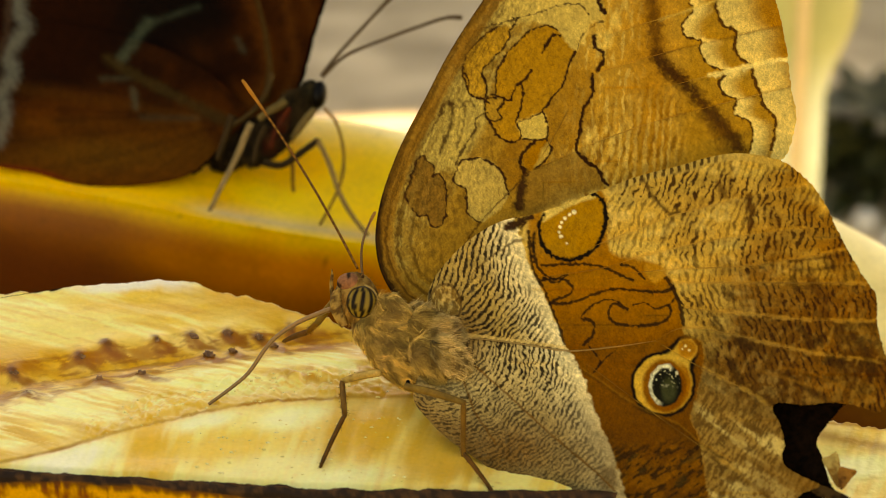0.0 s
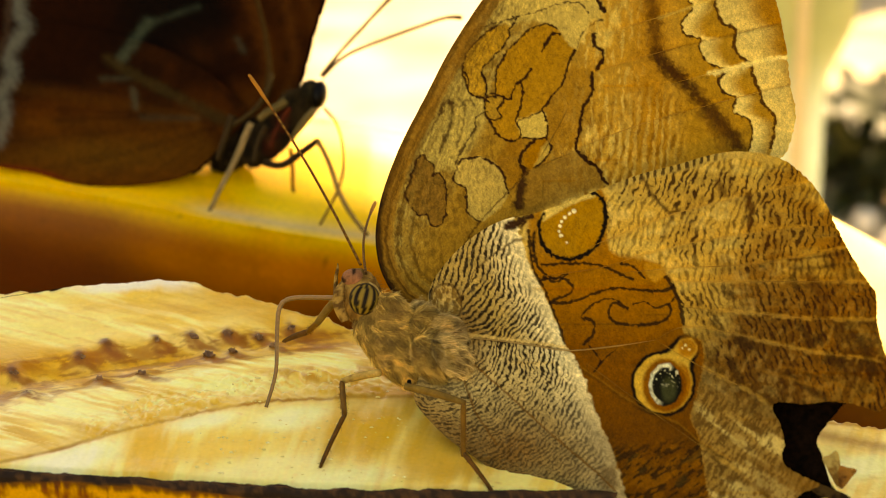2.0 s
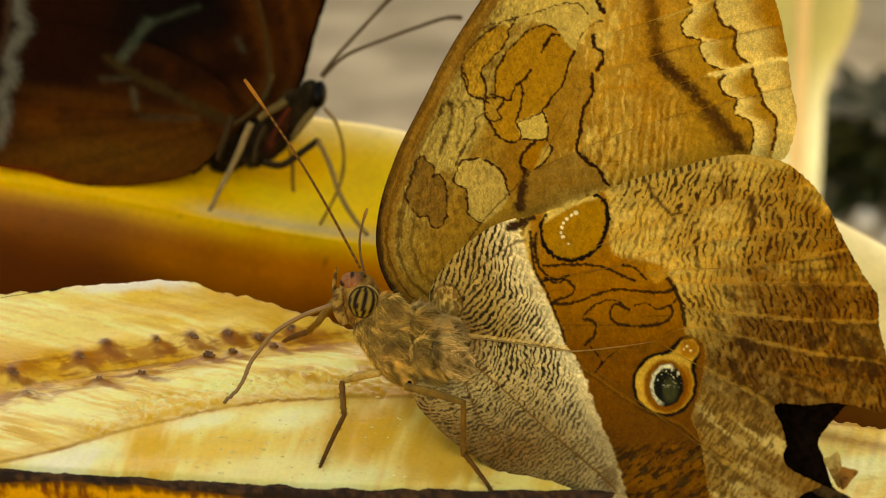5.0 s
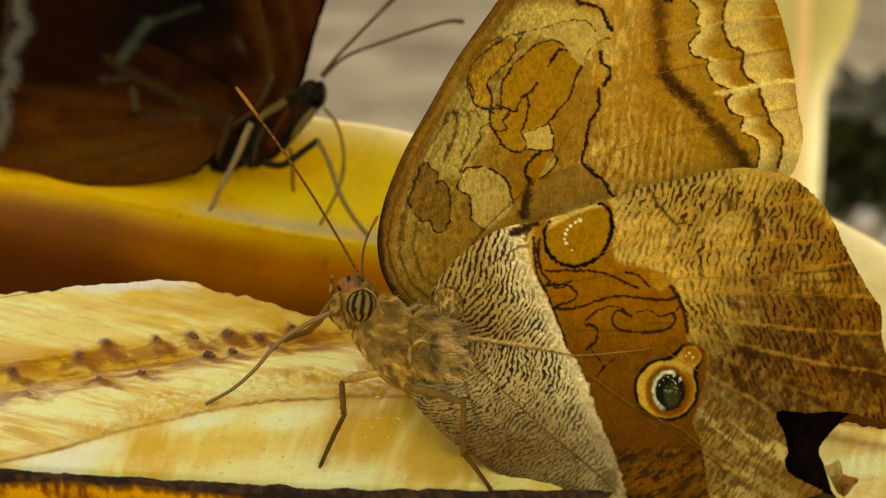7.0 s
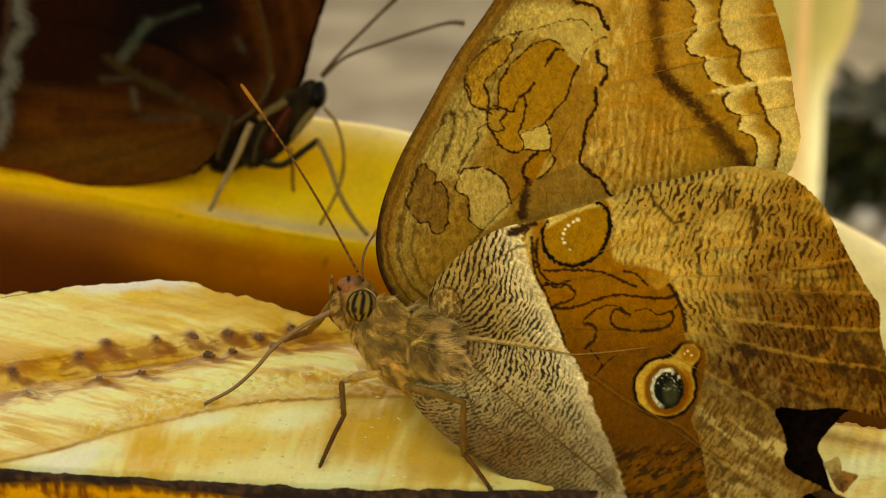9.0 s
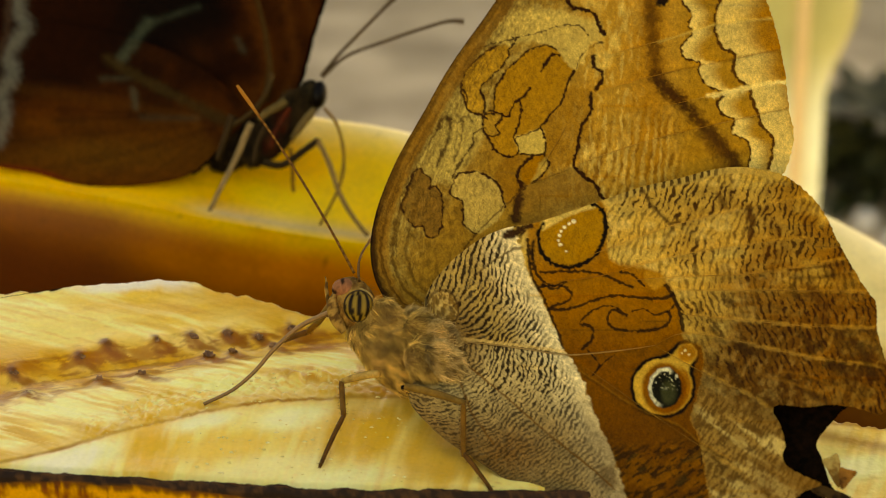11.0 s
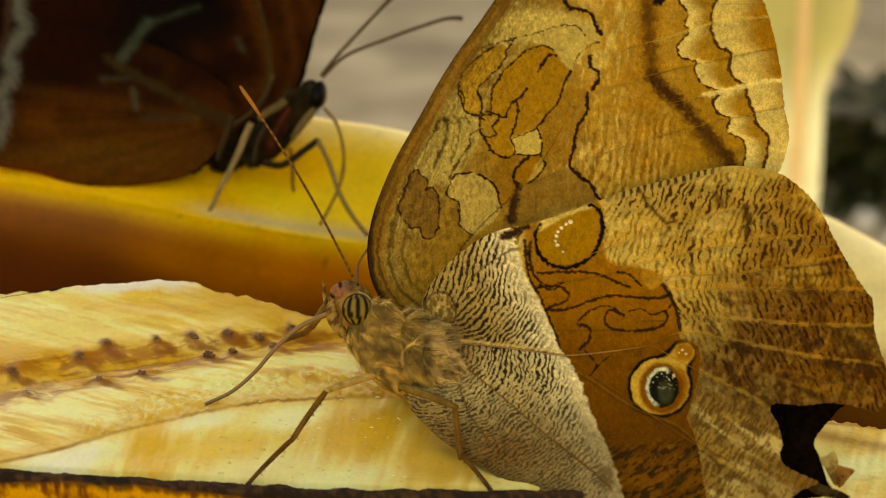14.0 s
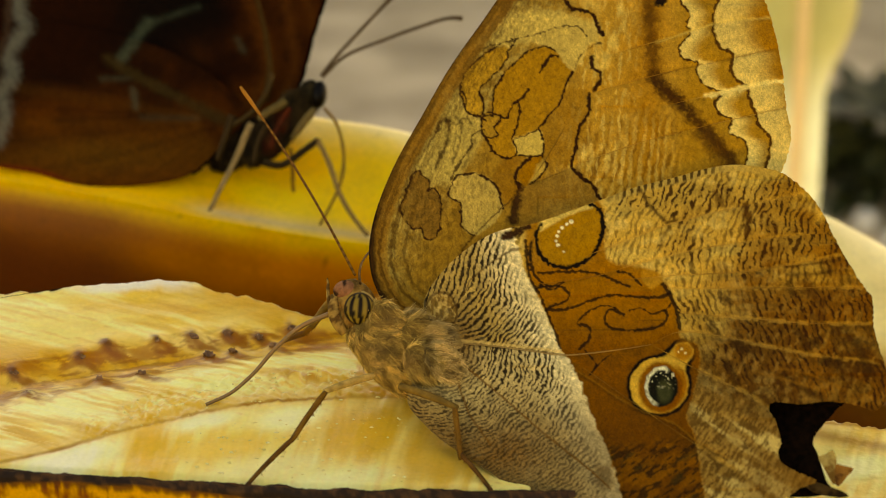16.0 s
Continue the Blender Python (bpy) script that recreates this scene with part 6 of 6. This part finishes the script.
def dry_leaf():
    """A pale dead leaf sheath standing on the ground behind the bench, the sun shining through it."""
    root = tagged(new("dry_leaf"), "pale dry banana leaf standing on the ground, backlit by sun", "leaf")
    n, m = 60, 14
    foot = board(1388, 300, 0.86)
    V = []
    for i in range(n + 1):
        z = -0.45 + 0.80 * i / n
        t = ramp(np.array(z), -0.168, -0.125)
        half = 0.0185 + 0.008 * float(t) + 0.002 * noise.noise(Vector((0, 3.0, z * 9)))
        lean = 0.006 * float(t) + 0.02 * float(ramp(np.array(z), -0.11, 0.20))
        for j in range(m + 1):
            w = j / m * 2 - 1
            V.append((foot.x + lean + half * w, foot.y - 0.010 * (1 - w * w) + 0.002 * noise.noise(Vector((w * 3, z * 8, 0))), z))
    V = np.array(V)
    q = np.stack([V[:, 0] * 4000, V[:, 2] * 1200], 1)
    top = ramp(V[:, 2] + 0.02 * (fbm(q, 60, 5, 3) - 0.5), -0.185, -0.135)
    col = mixin(np.tile(rgb(212, 230, 214), (len(V), 1)), rgb(160, 168, 112), top * 0.9)
    col = mixin(col, rgb(196, 194, 150), ramp(fbm(q, 22, 6, 3, (0.5, 6)), 0.55, 0.75) * 0.4)
    blade_ob = mesh_ob("sheath", V, grid_faces(n + 1, m + 1), M_DRYLEAF, root, "", col)
    rib = [Vector((foot.x + 0.004 * math.sin(3 * k / 12), foot.y - 0.0125, -0.45 + 0.78 * k / 12)) for k in range(13)]
    RV, RF = tube(rib, [0.004 - 0.0025 * k / 12 for k in range(13)], 8)
    mesh_ob("midrib", RV, RF, M_DRYLEAF, root, "", np.tile(rgb(214, 200, 160), (len(RV), 1)))
    thick = blade_ob.modifiers.new("thickness", 'SOLIDIFY')
    thick.thickness = 0.0012


def shrub(label, base, tall, wide, count, size, seed):
    root = tagged(new("shrub"), label, "shrub", "shrubs behind the bench")
    root.location = base
    rnd = random.Random(seed)
    for k in range(3):
        a = 2.1 * k + seed
        tip = Vector((0.3 * wide * math.cos(a), 0.3 * wide * math.sin(a), 0.8 * tall))
        V, F = tube([Vector((0, 0, 0)), tip * 0.4 + Vector((0.02 * wide, 0, 0)), tip], [0.02 * tall, 0.015 * tall, 0.006 * tall], 8)
        mesh_ob("stem", V, F, M_BENCH, root)
    V0, F0 = blade(size, size * 0.42, 0.2, 0.3, 8, 4)
    allv, allf = [], []
    for k in range(count):
        h = tall * rnd.uniform(0.12, 0.95)
        a, r = rnd.uniform(0, 2 * math.pi), wide * 0.5 * math.sqrt(rnd.random()) * (1.05 - 0.4 * h / tall)
        m = pose(r * math.cos(a), r * math.sin(a), h, rnd.uniform(-40, 40), rnd.uniform(-60, 40), math.degrees(a)) @ pose(size * 0.4, 0, 0)
        n = len(allv)
        allv += [tuple(m @ Vector(v)) for v in V0]
        allf += [tuple(i + n for i in f) for f in F0]
    mesh_ob("foliage", np.array(allv), allf, M_DARKLEAF, root, "many dark green leaves")


def on_ground(u, v):
    """Ground point seen at a place on the drawing board."""
    d = board(u, v) - Vector(EYE)
    return Vector(EYE) + d * ((-0.45 - EYE[2]) / d.z)


def pebbles():
    rnd = random.Random(33)
    for k, (x, y, r) in enumerate(((1489, 305, 0.0075), (1531, 408, 0.0085), (1562, 352, 0.006), (1512, 352, 0.005), (1578, 440, 0.007), (1470, 240, 0.005))):
        V, F, N = ball((0, 0, 0), (r * 1.2, r, r * 0.9), None, 11, 14)
        V = V * (1 + 0.3 * (fbm(N[:, :2] * 2 + k * 7, 1.2, 3, 2) - 0.5))[:, None]
        ob = mesh_ob("stone", V, F, M_STONE)
        ob.location = on_ground(x, y) + Vector((0, 0, -V[:, 2].min()))
        tagged(ob, "small smooth pale grey stone lying on sandy ground", "stone", "stones on the ground")


def passing_butterfly():
    """An orange-brown butterfly that darts past the lens."""
    root = tagged(new("flying_butterfly"), "small orange-brown butterfly darting past on open wings", "butterfly")
    V, F = tube([Vector((-0.009, 0, 0.0025)), Vector((-0.004, 0, 0.003)), Vector((0.003, 0, 0.003)), Vector((0.008, 0, 0.0028))], [0.0008, 0.0014, 0.0018, 0.0012], 10)
    c = np.tile(rgb(70, 42, 20), (len(V), 1))
    mesh_ob("body", V, F, M_BODY, root, "", c)
    for side in (1, -1):
        for name, pts in (("forewing", ((0.004, 0.001), (0.012, 0.010), (0.016, 0.022), (0.010, 0.026), (0.003, 0.020), (-0.001, 0.008))), ("hindwing", ((0.0, 0.001), (-0.001, 0.010), (0.002, 0.020), (-0.008, 0.020), (-0.014, 0.012), (-0.010, 0.003)))):
            q, f = sheet(spline(pts, True), 0.0012)
            d = nearest(q, spline(pts, True), True)[0]
            col = mixin(np.tile(rgb(122, 64, 22), (len(q), 1)), rgb(60, 30, 12), 1 - ramp(d, 0.0008, 0.0022))
            z = 0.003 + 0.25 * q[:, 1] + (0.0003 if name == "forewing" else 0)
            mesh_ob(name, np.stack([q[:, 0], side * q[:, 1], z], 1), f, M_WING, root, "orange-brown wing with dark margin", col)
    return root


surroundings()
plant, plant_leaves = shade_plant()
dry_leaf()
shrub("low dark-leaved shrub growing on the sandy ground", Vector((*board(1570, 310, 1.58).xy, -0.45)), 0.075, 0.13, 240, 0.045, 21)
shrub("tall dark green leafy shrub on sandy ground", Vector((*board(1640, 60, 2.7).xy, -0.45)), 0.55, 0.34, 420, 0.12, 5)
pebbles()
flier = passing_butterfly()
banana_back = whole_banana()
banana_cut = cut_banana()
dark_one = dark_butterfly()
owl, fore_wings, hind_wings = owl_butterfly()
thorax_and_fur(owl)
owl_head = head_of(owl)
feelers = (antenna_of(owl, 393 * UNIT, -0.035, 0.00011), antenna_of(owl, 300 * UNIT, 0.04, 0.00011))
TONGUE_N, TONGUE_L = 26, 335 * UNIT
tongue = []
for k in range(TONGUE_N):
    ob = limb("proboscis_joint", owl, TONGUE_L / TONGUE_N * 1.12, 0.00036 - 0.00012 * k / TONGUE_N, 0.00036 - 0.00012 * (k + 1) / TONGUE_N, rgb(146, 106, 56) * (1 - 0.35 * k / TONGUE_N), 0, "" if k else "brown tubular joint of the tongue")
    tongue.append(ob)
LEGS = {}
for nm, lens in (("mid", (107, 131, 144)), ("hind", (122, 101, 112)), ("fore", (73, 38, 73))):
    LEGS[nm] = (limb("femur", owl, lens[0] * UNIT, 0.00050, 0.00046 if nm == "fore" else 0.00040, rgb(182, 146, 80) if nm == "mid" else rgb(120, 90, 40), 0, "tan thigh"),
                limb("tibia", owl, lens[1] * UNIT, 0.00040, 0.00036, rgb(112, 74, 24), 110, "brown spiny shin"),
                limb("tarsus", owl, lens[2] * UNIT, 0.00042 if nm == "fore" else 0.00036, 0.00027, rgb(92, 58, 22), 20, "brown foot"))

# ---- movement ----
# seconds; turn about the wing root in stage axes, degrees; shift in stage axes, millimetres
FORE_WING = (
    (0, -0.14, 0.09, -0.20, -0.00, 0.02, 0.00),
    (0.5, -0.22, -0.10, -0.32, 0.09, 0.07, 0.00),
    (1, -0.00, 0.00, 0.00, 0.00, 0.00, 0.00),
    (1.5, -0.37, -0.22, 0.02, -0.03, 0.08, 0.00),
    (2, 0.02, -0.25, 0.02, -0.00, 0.11, -0.03),
    (2.5, 0.01, 0.07, -0.09, 0.09, 0.02, -0.01),
    (3, -0.61, 0.16, 0.09, 0.06, -0.11, -0.02),
    (3.5, 0.02, -0.31, -0.01, 0.16, 0.24, -0.01),
    (4, 0.37, -0.07, -0.03, 0.20, 0.03, -0.02),
    (6.5, -0.41, 2.07, -0.70, 0.31, -0.42, 0.06),
    (7, -2.67, 3.33, -2.57, 0.37, -0.45, 0.21),
    (7.5, -5.58, 6.82, -5.90, 0.60, -2.03, 0.50),
    (8, -2.94, 6.08, -4.11, 0.55, -1.70, 0.37),
    (8.5, -3.28, 4.67, -2.86, 0.38, -0.80, 0.28),
    (9, -2.40, 3.26, -1.99, 0.27, -0.65, 0.17),
    (11.3, -3.36, 1.44, -2.00, -0.98, -1.04, 0.06),
    (11.5, -1.44, -0.14, 1.44, -0.99, 0.13, 0.01),
    (11.7, -5.00, 0.25, -1.00, -1.80, -1.05, 0.02),
    (12, -5.21, 0.16, 0.12, -1.89, -0.88, 0.02),
    (12.5, -4.70, 0.34, -2.03, -1.72, -1.23, 0.02),
    (13, -3.78, 0.66, -2.00, -1.52, -1.21, 0.01),
    (13.5, -4.26, -0.28, -1.80, -1.68, -0.96, 0.01),
    (14, -3.43, 0.43, -1.74, -1.44, -1.16, 0.02),
    (14.5, -3.97, -0.70, -1.36, -1.49, -0.90, 0.01),
    (15, -2.63, -0.09, -1.04, -1.35, -1.11, 0.01),
    (15.5, -3.58, -0.31, -1.51, -1.39, -1.01, 0.02),
    (16, -3.40, 0.45, -1.75, -1.19, -1.28, 0.02),
)
HIND_WING = (
    (0, -0.22, 0.29, -0.26, -0.05, 0.05, 0.01),
    (0.5, -0.40, -0.11, -0.39, 0.08, 0.11, -0.00),
    (1, 0.00, 0.00, 0.00, -0.00, 0.00, 0.00),
    (1.5, 0.03, -0.03, 0.02, 0.00, 0.00, 0.00),
    (2, 0.26, -0.22, 0.10, 0.03, 0.08, -0.00),
    (2.5, -0.14, 0.27, -0.21, 0.05, 0.06, 0.02),
    (3, -0.31, -0.04, 0.24, 0.08, -0.24, 0.01),
    (3.5, 0.41, -0.36, 0.13, 0.17, 0.08, -0.01),
    (4, 0.17, -0.27, -0.05, 0.20, 0.09, -0.00),
    (6.5, -1.62, 1.60, -1.24, -0.01, -0.13, 0.03),
    (7, -3.46, 2.66, -2.80, 0.15, -0.26, 0.06),
    (7.5, -10.03, 5.45, -6.84, 0.31, -0.95, 0.13),
    (8, -7.08, 5.01, -5.49, 0.14, -0.62, 0.11),
    (8.5, -4.93, 3.15, -3.32, -0.01, -0.41, 0.08),
    (9, -4.02, 2.49, -2.48, -0.04, -0.28, 0.07),
    (11.3, -5.18, 3.14, -2.13, -0.50, -0.64, 0.06),
    (11.5, -2.23, 1.01, 2.01, -0.48, 0.17, 0.03),
    (11.7, -6.65, 2.97, -0.65, -0.78, -0.70, 0.06),
    (12, -6.48, 3.11, 0.25, -0.90, -0.57, 0.07),
    (12.5, -6.81, 2.84, -1.52, -0.66, -0.82, 0.05),
    (13, -5.68, 3.42, -1.98, -0.70, -0.80, 0.06),
    (13.5, -5.24, 2.65, -1.61, -0.78, -0.78, 0.05),
    (14, -5.25, 2.47, -1.67, -0.78, -0.80, 0.06),
    (14.5, -4.88, 2.31, -1.45, -0.75, -0.76, 0.05),
    (15, -4.58, 1.56, -1.09, -0.80, -0.71, 0.03),
    (15.5, -5.04, 1.77, -1.43, -0.71, -0.75, 0.04),
    (16, -5.55, 1.17, -1.51, -0.67, -0.84, 0.04),
)
# seconds; shift of the body in board units
BODY_ROWS = ((0, 0, 0), (1, 0, 0), (2, 2, -1), (3, 2, 3), (3.5, 4, -1), (4, 4, -1), (6.5, 0, 5), (7, 0, 6), (7.5, -3, 20), (8, -3, 16), (8.5, -3, 9), (9, -3, 6), (11.3, -9, 9), (11.5, -7, -3),
             (11.7, -14, 10), (12, -15, 9), (12.5, -13, 12), (13, -12, 14), (14, -13, 12), (15, -13, 11), (16, -10, 12))
# seconds; shift of the head, and antenna tips, in board units
HEAD_ROWS = ((0, 1, 0), (0.3, 1, 0), (0.5, 10, -12), (0.7, 1, 0), (1, 0, 0), (1.5, 0, 3), (2, 6, -6), (2.3, 4, -3), (2.5, 3, 2), (3, 3, 5), (3.3, 6, -2), (3.5, 9, -9), (4, 6, -4), (4.3, 5, -2), (6.3, 3, 3), (7, 1, 6),
             (7.5, 0, 15), (8, 1, 11), (8.5, 1, 8), (9, 1, 6), (11.3, -5, 8), (11.5, -5, 4), (11.7, -8, 13), (12, -9, 14), (12.5, -8, 15), (14, -7, 14), (15, -7, 12), (16, -3, 12))
ANT_ROWS = ((0, 427, 139, 658, 405), (0.3, 427, 139, 658, 405), (0.5, 480, 108, 664, 398), (0.7, 415, 148, 655, 402), (1, 428, 138, 655, 400), (1.5, 405, 155, 636, 405), (2, 438, 128, 660, 388), (2.5, 405, 153, 640, 402),
            (3, 405, 158, 646, 400), (3.5, 458, 118, 657, 380), (4, 438, 128, 646, 388), (6.3, 425, 145, 658, 410), (7, 417, 153, 662, 412), (7.5, 414, 165, 664, 430), (8, 418, 160, 664, 424), (9, 427, 150, 662, 430),
            (11.3, 424, 160, 652, 446), (11.5, 420, 160, 650, 446), (12, 420, 157, 648, 448), (12.5, 421, 161, 648, 450), (14, 428, 158, 652, 452), (16, 428, 158, 656, 455))
# seconds; tongue as board points from mouth to tip
TONGUE_A = ((0, 592, 545, 530, 570, 480, 605, 440, 660, 405, 690, 372, 714), (0.35, 592, 540, 530, 555, 482, 592, 440, 650, 405, 690, 372, 712), (0.5, 598, 515, 520, 505, 490, 520, 440, 565, 390, 605, 350, 632),
            (0.8, 590, 542, 540, 566, 490, 592, 440, 630, 400, 655, 360, 678), (1.0, 590, 540, 540, 565, 490, 600, 440, 645, 400, 665, 345, 690), (1.2, 590, 545, 540, 585, 500, 625, 450, 665, 405, 695, 362, 715),
            (1.5, 590, 555, 545, 600, 510, 650, 490, 720, 460, 770, 416, 820))
TONGUE_B = ((1.8, 592, 540, 540, 565, 505, 600, 492, 660, 478, 720, 455, 785), (2.0, 597, 528, 520, 528, 495, 545, 490, 600, 488, 660, 472, 718), (2.2, 594, 535, 520, 548, 482, 580, 470, 630, 466, 680, 474, 724),
            (2.5, 592, 552, 550, 600, 520, 660, 495, 725, 465, 780, 426, 826), (2.8, 594, 552, 560, 600, 528, 660, 500, 730, 466, 784, 420, 828), (3.0, 595, 548, 540, 575, 505, 620, 497, 690, 485, 750, 460, 807),
            (3.2, 594, 540, 530, 560, 490, 600, 478, 660, 476, 710, 482, 762))
TONGUE_C = ((3.5, 592, 519, 510, 508, 490, 530, 487, 570, 492, 620, 490, 665), (4.0, 597, 535, 520, 555, 480, 580, 460, 620, 448, 665, 465, 695), (4.3, 596, 536, 530, 556, 480, 585, 452, 625, 440, 670, 440, 705),
            (6.3, 592, 547, 540, 572, 490, 606, 450, 655, 410, 690, 368, 714), (7.5, 588, 556, 540, 578, 490, 612, 450, 656, 410, 690, 366, 714), (9.2, 590, 550, 540, 575, 490, 610, 450, 655, 410, 690, 364, 714),
            (11.5, 582, 554, 530, 578, 485, 620, 450, 660, 410, 692, 364, 714), (16, 586, 555, 530, 580, 485, 620, 450, 660, 410, 695, 368, 715))
# seconds; hip, knee, ankle, foot as board units with millimetres behind the sharp plane
MID_ROWS = ((0, 672, 660, -1, 605, 675, 5, 610, 735, -3.7, 570, 820, -11.6), (11.5, 670, 661, -1, 604, 676, 5, 608, 736, -3.7, 569, 820, -11.6),
            (11.64, 662, 665, -1, 578, 692, -5.4, 520, 775, -11.5, 435, 862, -17.6), (16, 662, 665, -1, 578, 692, -5.4, 520, 775, -11.5, 435, 862, -17.6))
HIND_ROWS = ((0, 718, 684, -4, 820, 713, -8.5, 820, 802, -12, 872, 872, -17.2), (11.3, 718, 684, -4, 820, 713, -8.5, 820, 802, -12, 872, 872, -17.2), (11.7, 708, 684, -4, 804, 720, -8.5, 814, 802, -12, 872, 872, -17.2),
             (16, 708, 684, -4, 804, 720, -8.5, 814, 802, -12, 872, 872, -17.2))
FORE_ROWS = ((0, 604, 520, 4.5, 562, 572, 6, 545, 588, 8, 500, 605, 12), (11.3, 604, 520, 4.5, 562, 572, 6, 545, 588, 8, 500, 605, 12), (12, 592, 525, 4.5, 554, 576, 6, 540, 590, 8, 500, 605, 12), (16, 592, 525, 4.5, 554, 576, 6, 540, 590, 8, 500, 605, 12))


owl_wings = [(ob, FORE_WING) for ob in fore_wings] + [(ob, HIND_WING) for ob in hind_wings]


def owl_pose(t):
    ts = [r[0] for r in BODY_ROWS]
    dx, dy = (float(np.interp(t, ts, [r[k] for r in BODY_ROWS])) for k in (1, 2))
    return Matrix.Translation(PIVOT + STAGE @ Vector((dx, -dy, 0)) * UNIT)


def wing_pose(row):
    axis = Vector([radians(a) for a in row[1:4]])
    turn = STAGE @ Matrix.Rotation(axis.length, 3, axis.normalized() if axis.length else Vector((0, 0, 1))) @ STAGE.transposed()
    return Matrix.Translation(PIVOT + STAGE @ Vector(row[4:]) * 0.001) @ turn.to_4x4()


def head_shift(t):
    ts = [r[0] for r in HEAD_ROWS]
    return [float(np.interp(t, ts, [r[k] for r in HEAD_ROWS])) for k in (1, 2)]


def along(poly, f):
    """Place at fraction f of a polyline's length."""
    seg = [(b - a).length for a, b in zip(poly, poly[1:])]
    want = f * sum(seg)
    for a, b, s in zip(poly, poly[1:], seg):
        if want <= s:
            return a.lerp(b, want / s)
        want -= s
    return poly[-1]


# seconds; droop of the rear feelers, degrees
REAR_ANT_ROWS = ((0, 0), (4.2, 0), (6.5, -0.9), (7, -1.6), (8, -2.7), (9, -2.3), (11.5, -1.5), (12.5, -1.2), (13.5, -0.4), (16, -0.3))
# seconds; turn of the added shade leaf above the fruit, and of those above the path, degrees
LEAF_ROWS = ((0, 0, 17), (0.3, 12, 17), (0.42, 38, 18), (0.5, 50, 20), (1.0, 53, 23), (1.2, 54, 36), (1.5, 54, 53.7), (2.0, 54, 53.7), (2.5, 54, 51), (3.0, 54, 42), (3.5, 54, 22), (3.8, 50, 18), (3.95, 30, 17), (4.1, 8, 17), (6.0, -3, 2), (9.0, 0, -2), (12.0, -3, 2), (16.0, 0, 0))


def motions():
    for ob, k in plant_leaves:
        if k:
            at = ob.location.copy()
            walk(ob, [(r[0], pose(*at, r[k], 0, 0)) for r in LEAF_ROWS])
    for ob in rear_feelers:
        at = Matrix.Translation(ob.location.copy())
        walk(ob, [(t, at @ (STAGE @ Matrix.Rotation(radians(a), 3, 'Z') @ STAGE.transposed()).to_4x4()) for t, a in REAR_ANT_ROWS])
    side = pose(-0.30, -0.20, BENCH_Z)
    away = pose(0.34, -0.24, BENCH_Z, 0, 0, 30)
    near = Matrix.Translation(EYE) @ STAGE.to_4x4()
    walk(flier, [(0.0, side), (13.9, side), (14.1, pose(-0.16, -0.26, 0.14, 0, -20, 20)), (14.2, near @ pose(-0.034, 0.012, -0.036, 60, 0, 10)), (14.3, near @ pose(-0.0195, 0.0185, -0.030, 75, 0, 5)),
                 (14.4, near @ pose(-0.034, 0.030, -0.030, 60, 0, 30)), (14.6, pose(-0.10, -0.32, 0.26, 0, -20, 120)), (15.2, pose(0.25, -0.42, 0.2, 0, 0, 60)), (15.8, away), (16.0, away)])
    walk(owl, [(r[0], owl_pose(r[0])) for r in BODY_ROWS])
    for ob, table in owl_wings:
        walk(ob, [(r[0], owl_pose(r[0]).inverted() @ wing_pose(r)) for r in table])
    rest = board(632, 532, 0.0026)
    rows = []
    for t in sorted({r[0] for r in HEAD_ROWS} | {r[0] for r in BODY_ROWS}):
        dx, dy = head_shift(t)
        m = Matrix.Translation(board(632 + dx, 532 + dy, 0.0026)) @ (STAGE @ Matrix.Rotation(radians(-1.1 * dx), 3, 'Z') @ STAGE.transposed()).to_4x4()
        rows.append((t, owl_pose(t).inverted() @ m))
    walk(owl_head, rows)
    for ob, k, base, back in ((feelers[0], 1, (632, 476), 0.0008), (feelers[1], 3, (641, 490), 0.0005)):
        rows = []
        for t in sorted({r[0] for r in ANT_ROWS} | {r[0] for r in BODY_ROWS}):
            r = [t] + [float(np.interp(t, [w[0] for w in ANT_ROWS], [w[c] for w in ANT_ROWS])) for c in range(1, 5)]
            dx, dy = head_shift(t)
            a = board(base[0] + dx * 1.1, base[1] + dy, back)
            tip = Vector(board(r[k], r[k + 1], back if k == 1 else 0.016))
            rows.append((r[0], owl_pose(r[0]).inverted() @ aim(a, tip)))
        walk(ob, rows)
    rows = [[] for _ in tongue]
    table = TONGUE_A + TONGUE_B + TONGUE_C
    keyed = [r[0] for r in table]
    for t in sorted(set(keyed) | {r[0] for r in BODY_ROWS}):
        p = spline([float(np.interp(t, keyed, [r[c] for r in table])) for c in range(1, 13)], n=8)
        tip_back = float(flesh_back(p[-1][0], p[-1][1])) - 0.0012
        n = len(p)
        line = [board(x, y, 0.0022 + (tip_back - 0.0022) * (i / (n - 1)) ** 1.2) for i, (x, y) in enumerate(p)]
        inv = owl_pose(t).inverted()
        for k in range(TONGUE_N):
            rows[k].append((t, inv @ aim(along(line, k / TONGUE_N), along(line, (k + 1) / TONGUE_N))))
    for ob, rw in zip(tongue, rows):
        walk(ob, rw)
    for nm, table in (("mid", MID_ROWS), ("hind", HIND_ROWS), ("fore", FORE_ROWS)):
        times = sorted({r[0] for r in table} | {r[0] for r in BODY_ROWS})
        for k in range(3):
            rows = []
            for t in times:
                w = [float(np.interp(t, [r[0] for r in table], [r[c] for r in table])) for c in range(1, 13)]
                a, b = (board(w[3 * j], w[3 * j + 1], w[3 * j + 2] * 0.001) for j in (k, k + 1))
                rows.append((t, owl_pose(t).inverted() @ aim(a, b)))
            walk(LEGS[nm][k], rows)


motions()
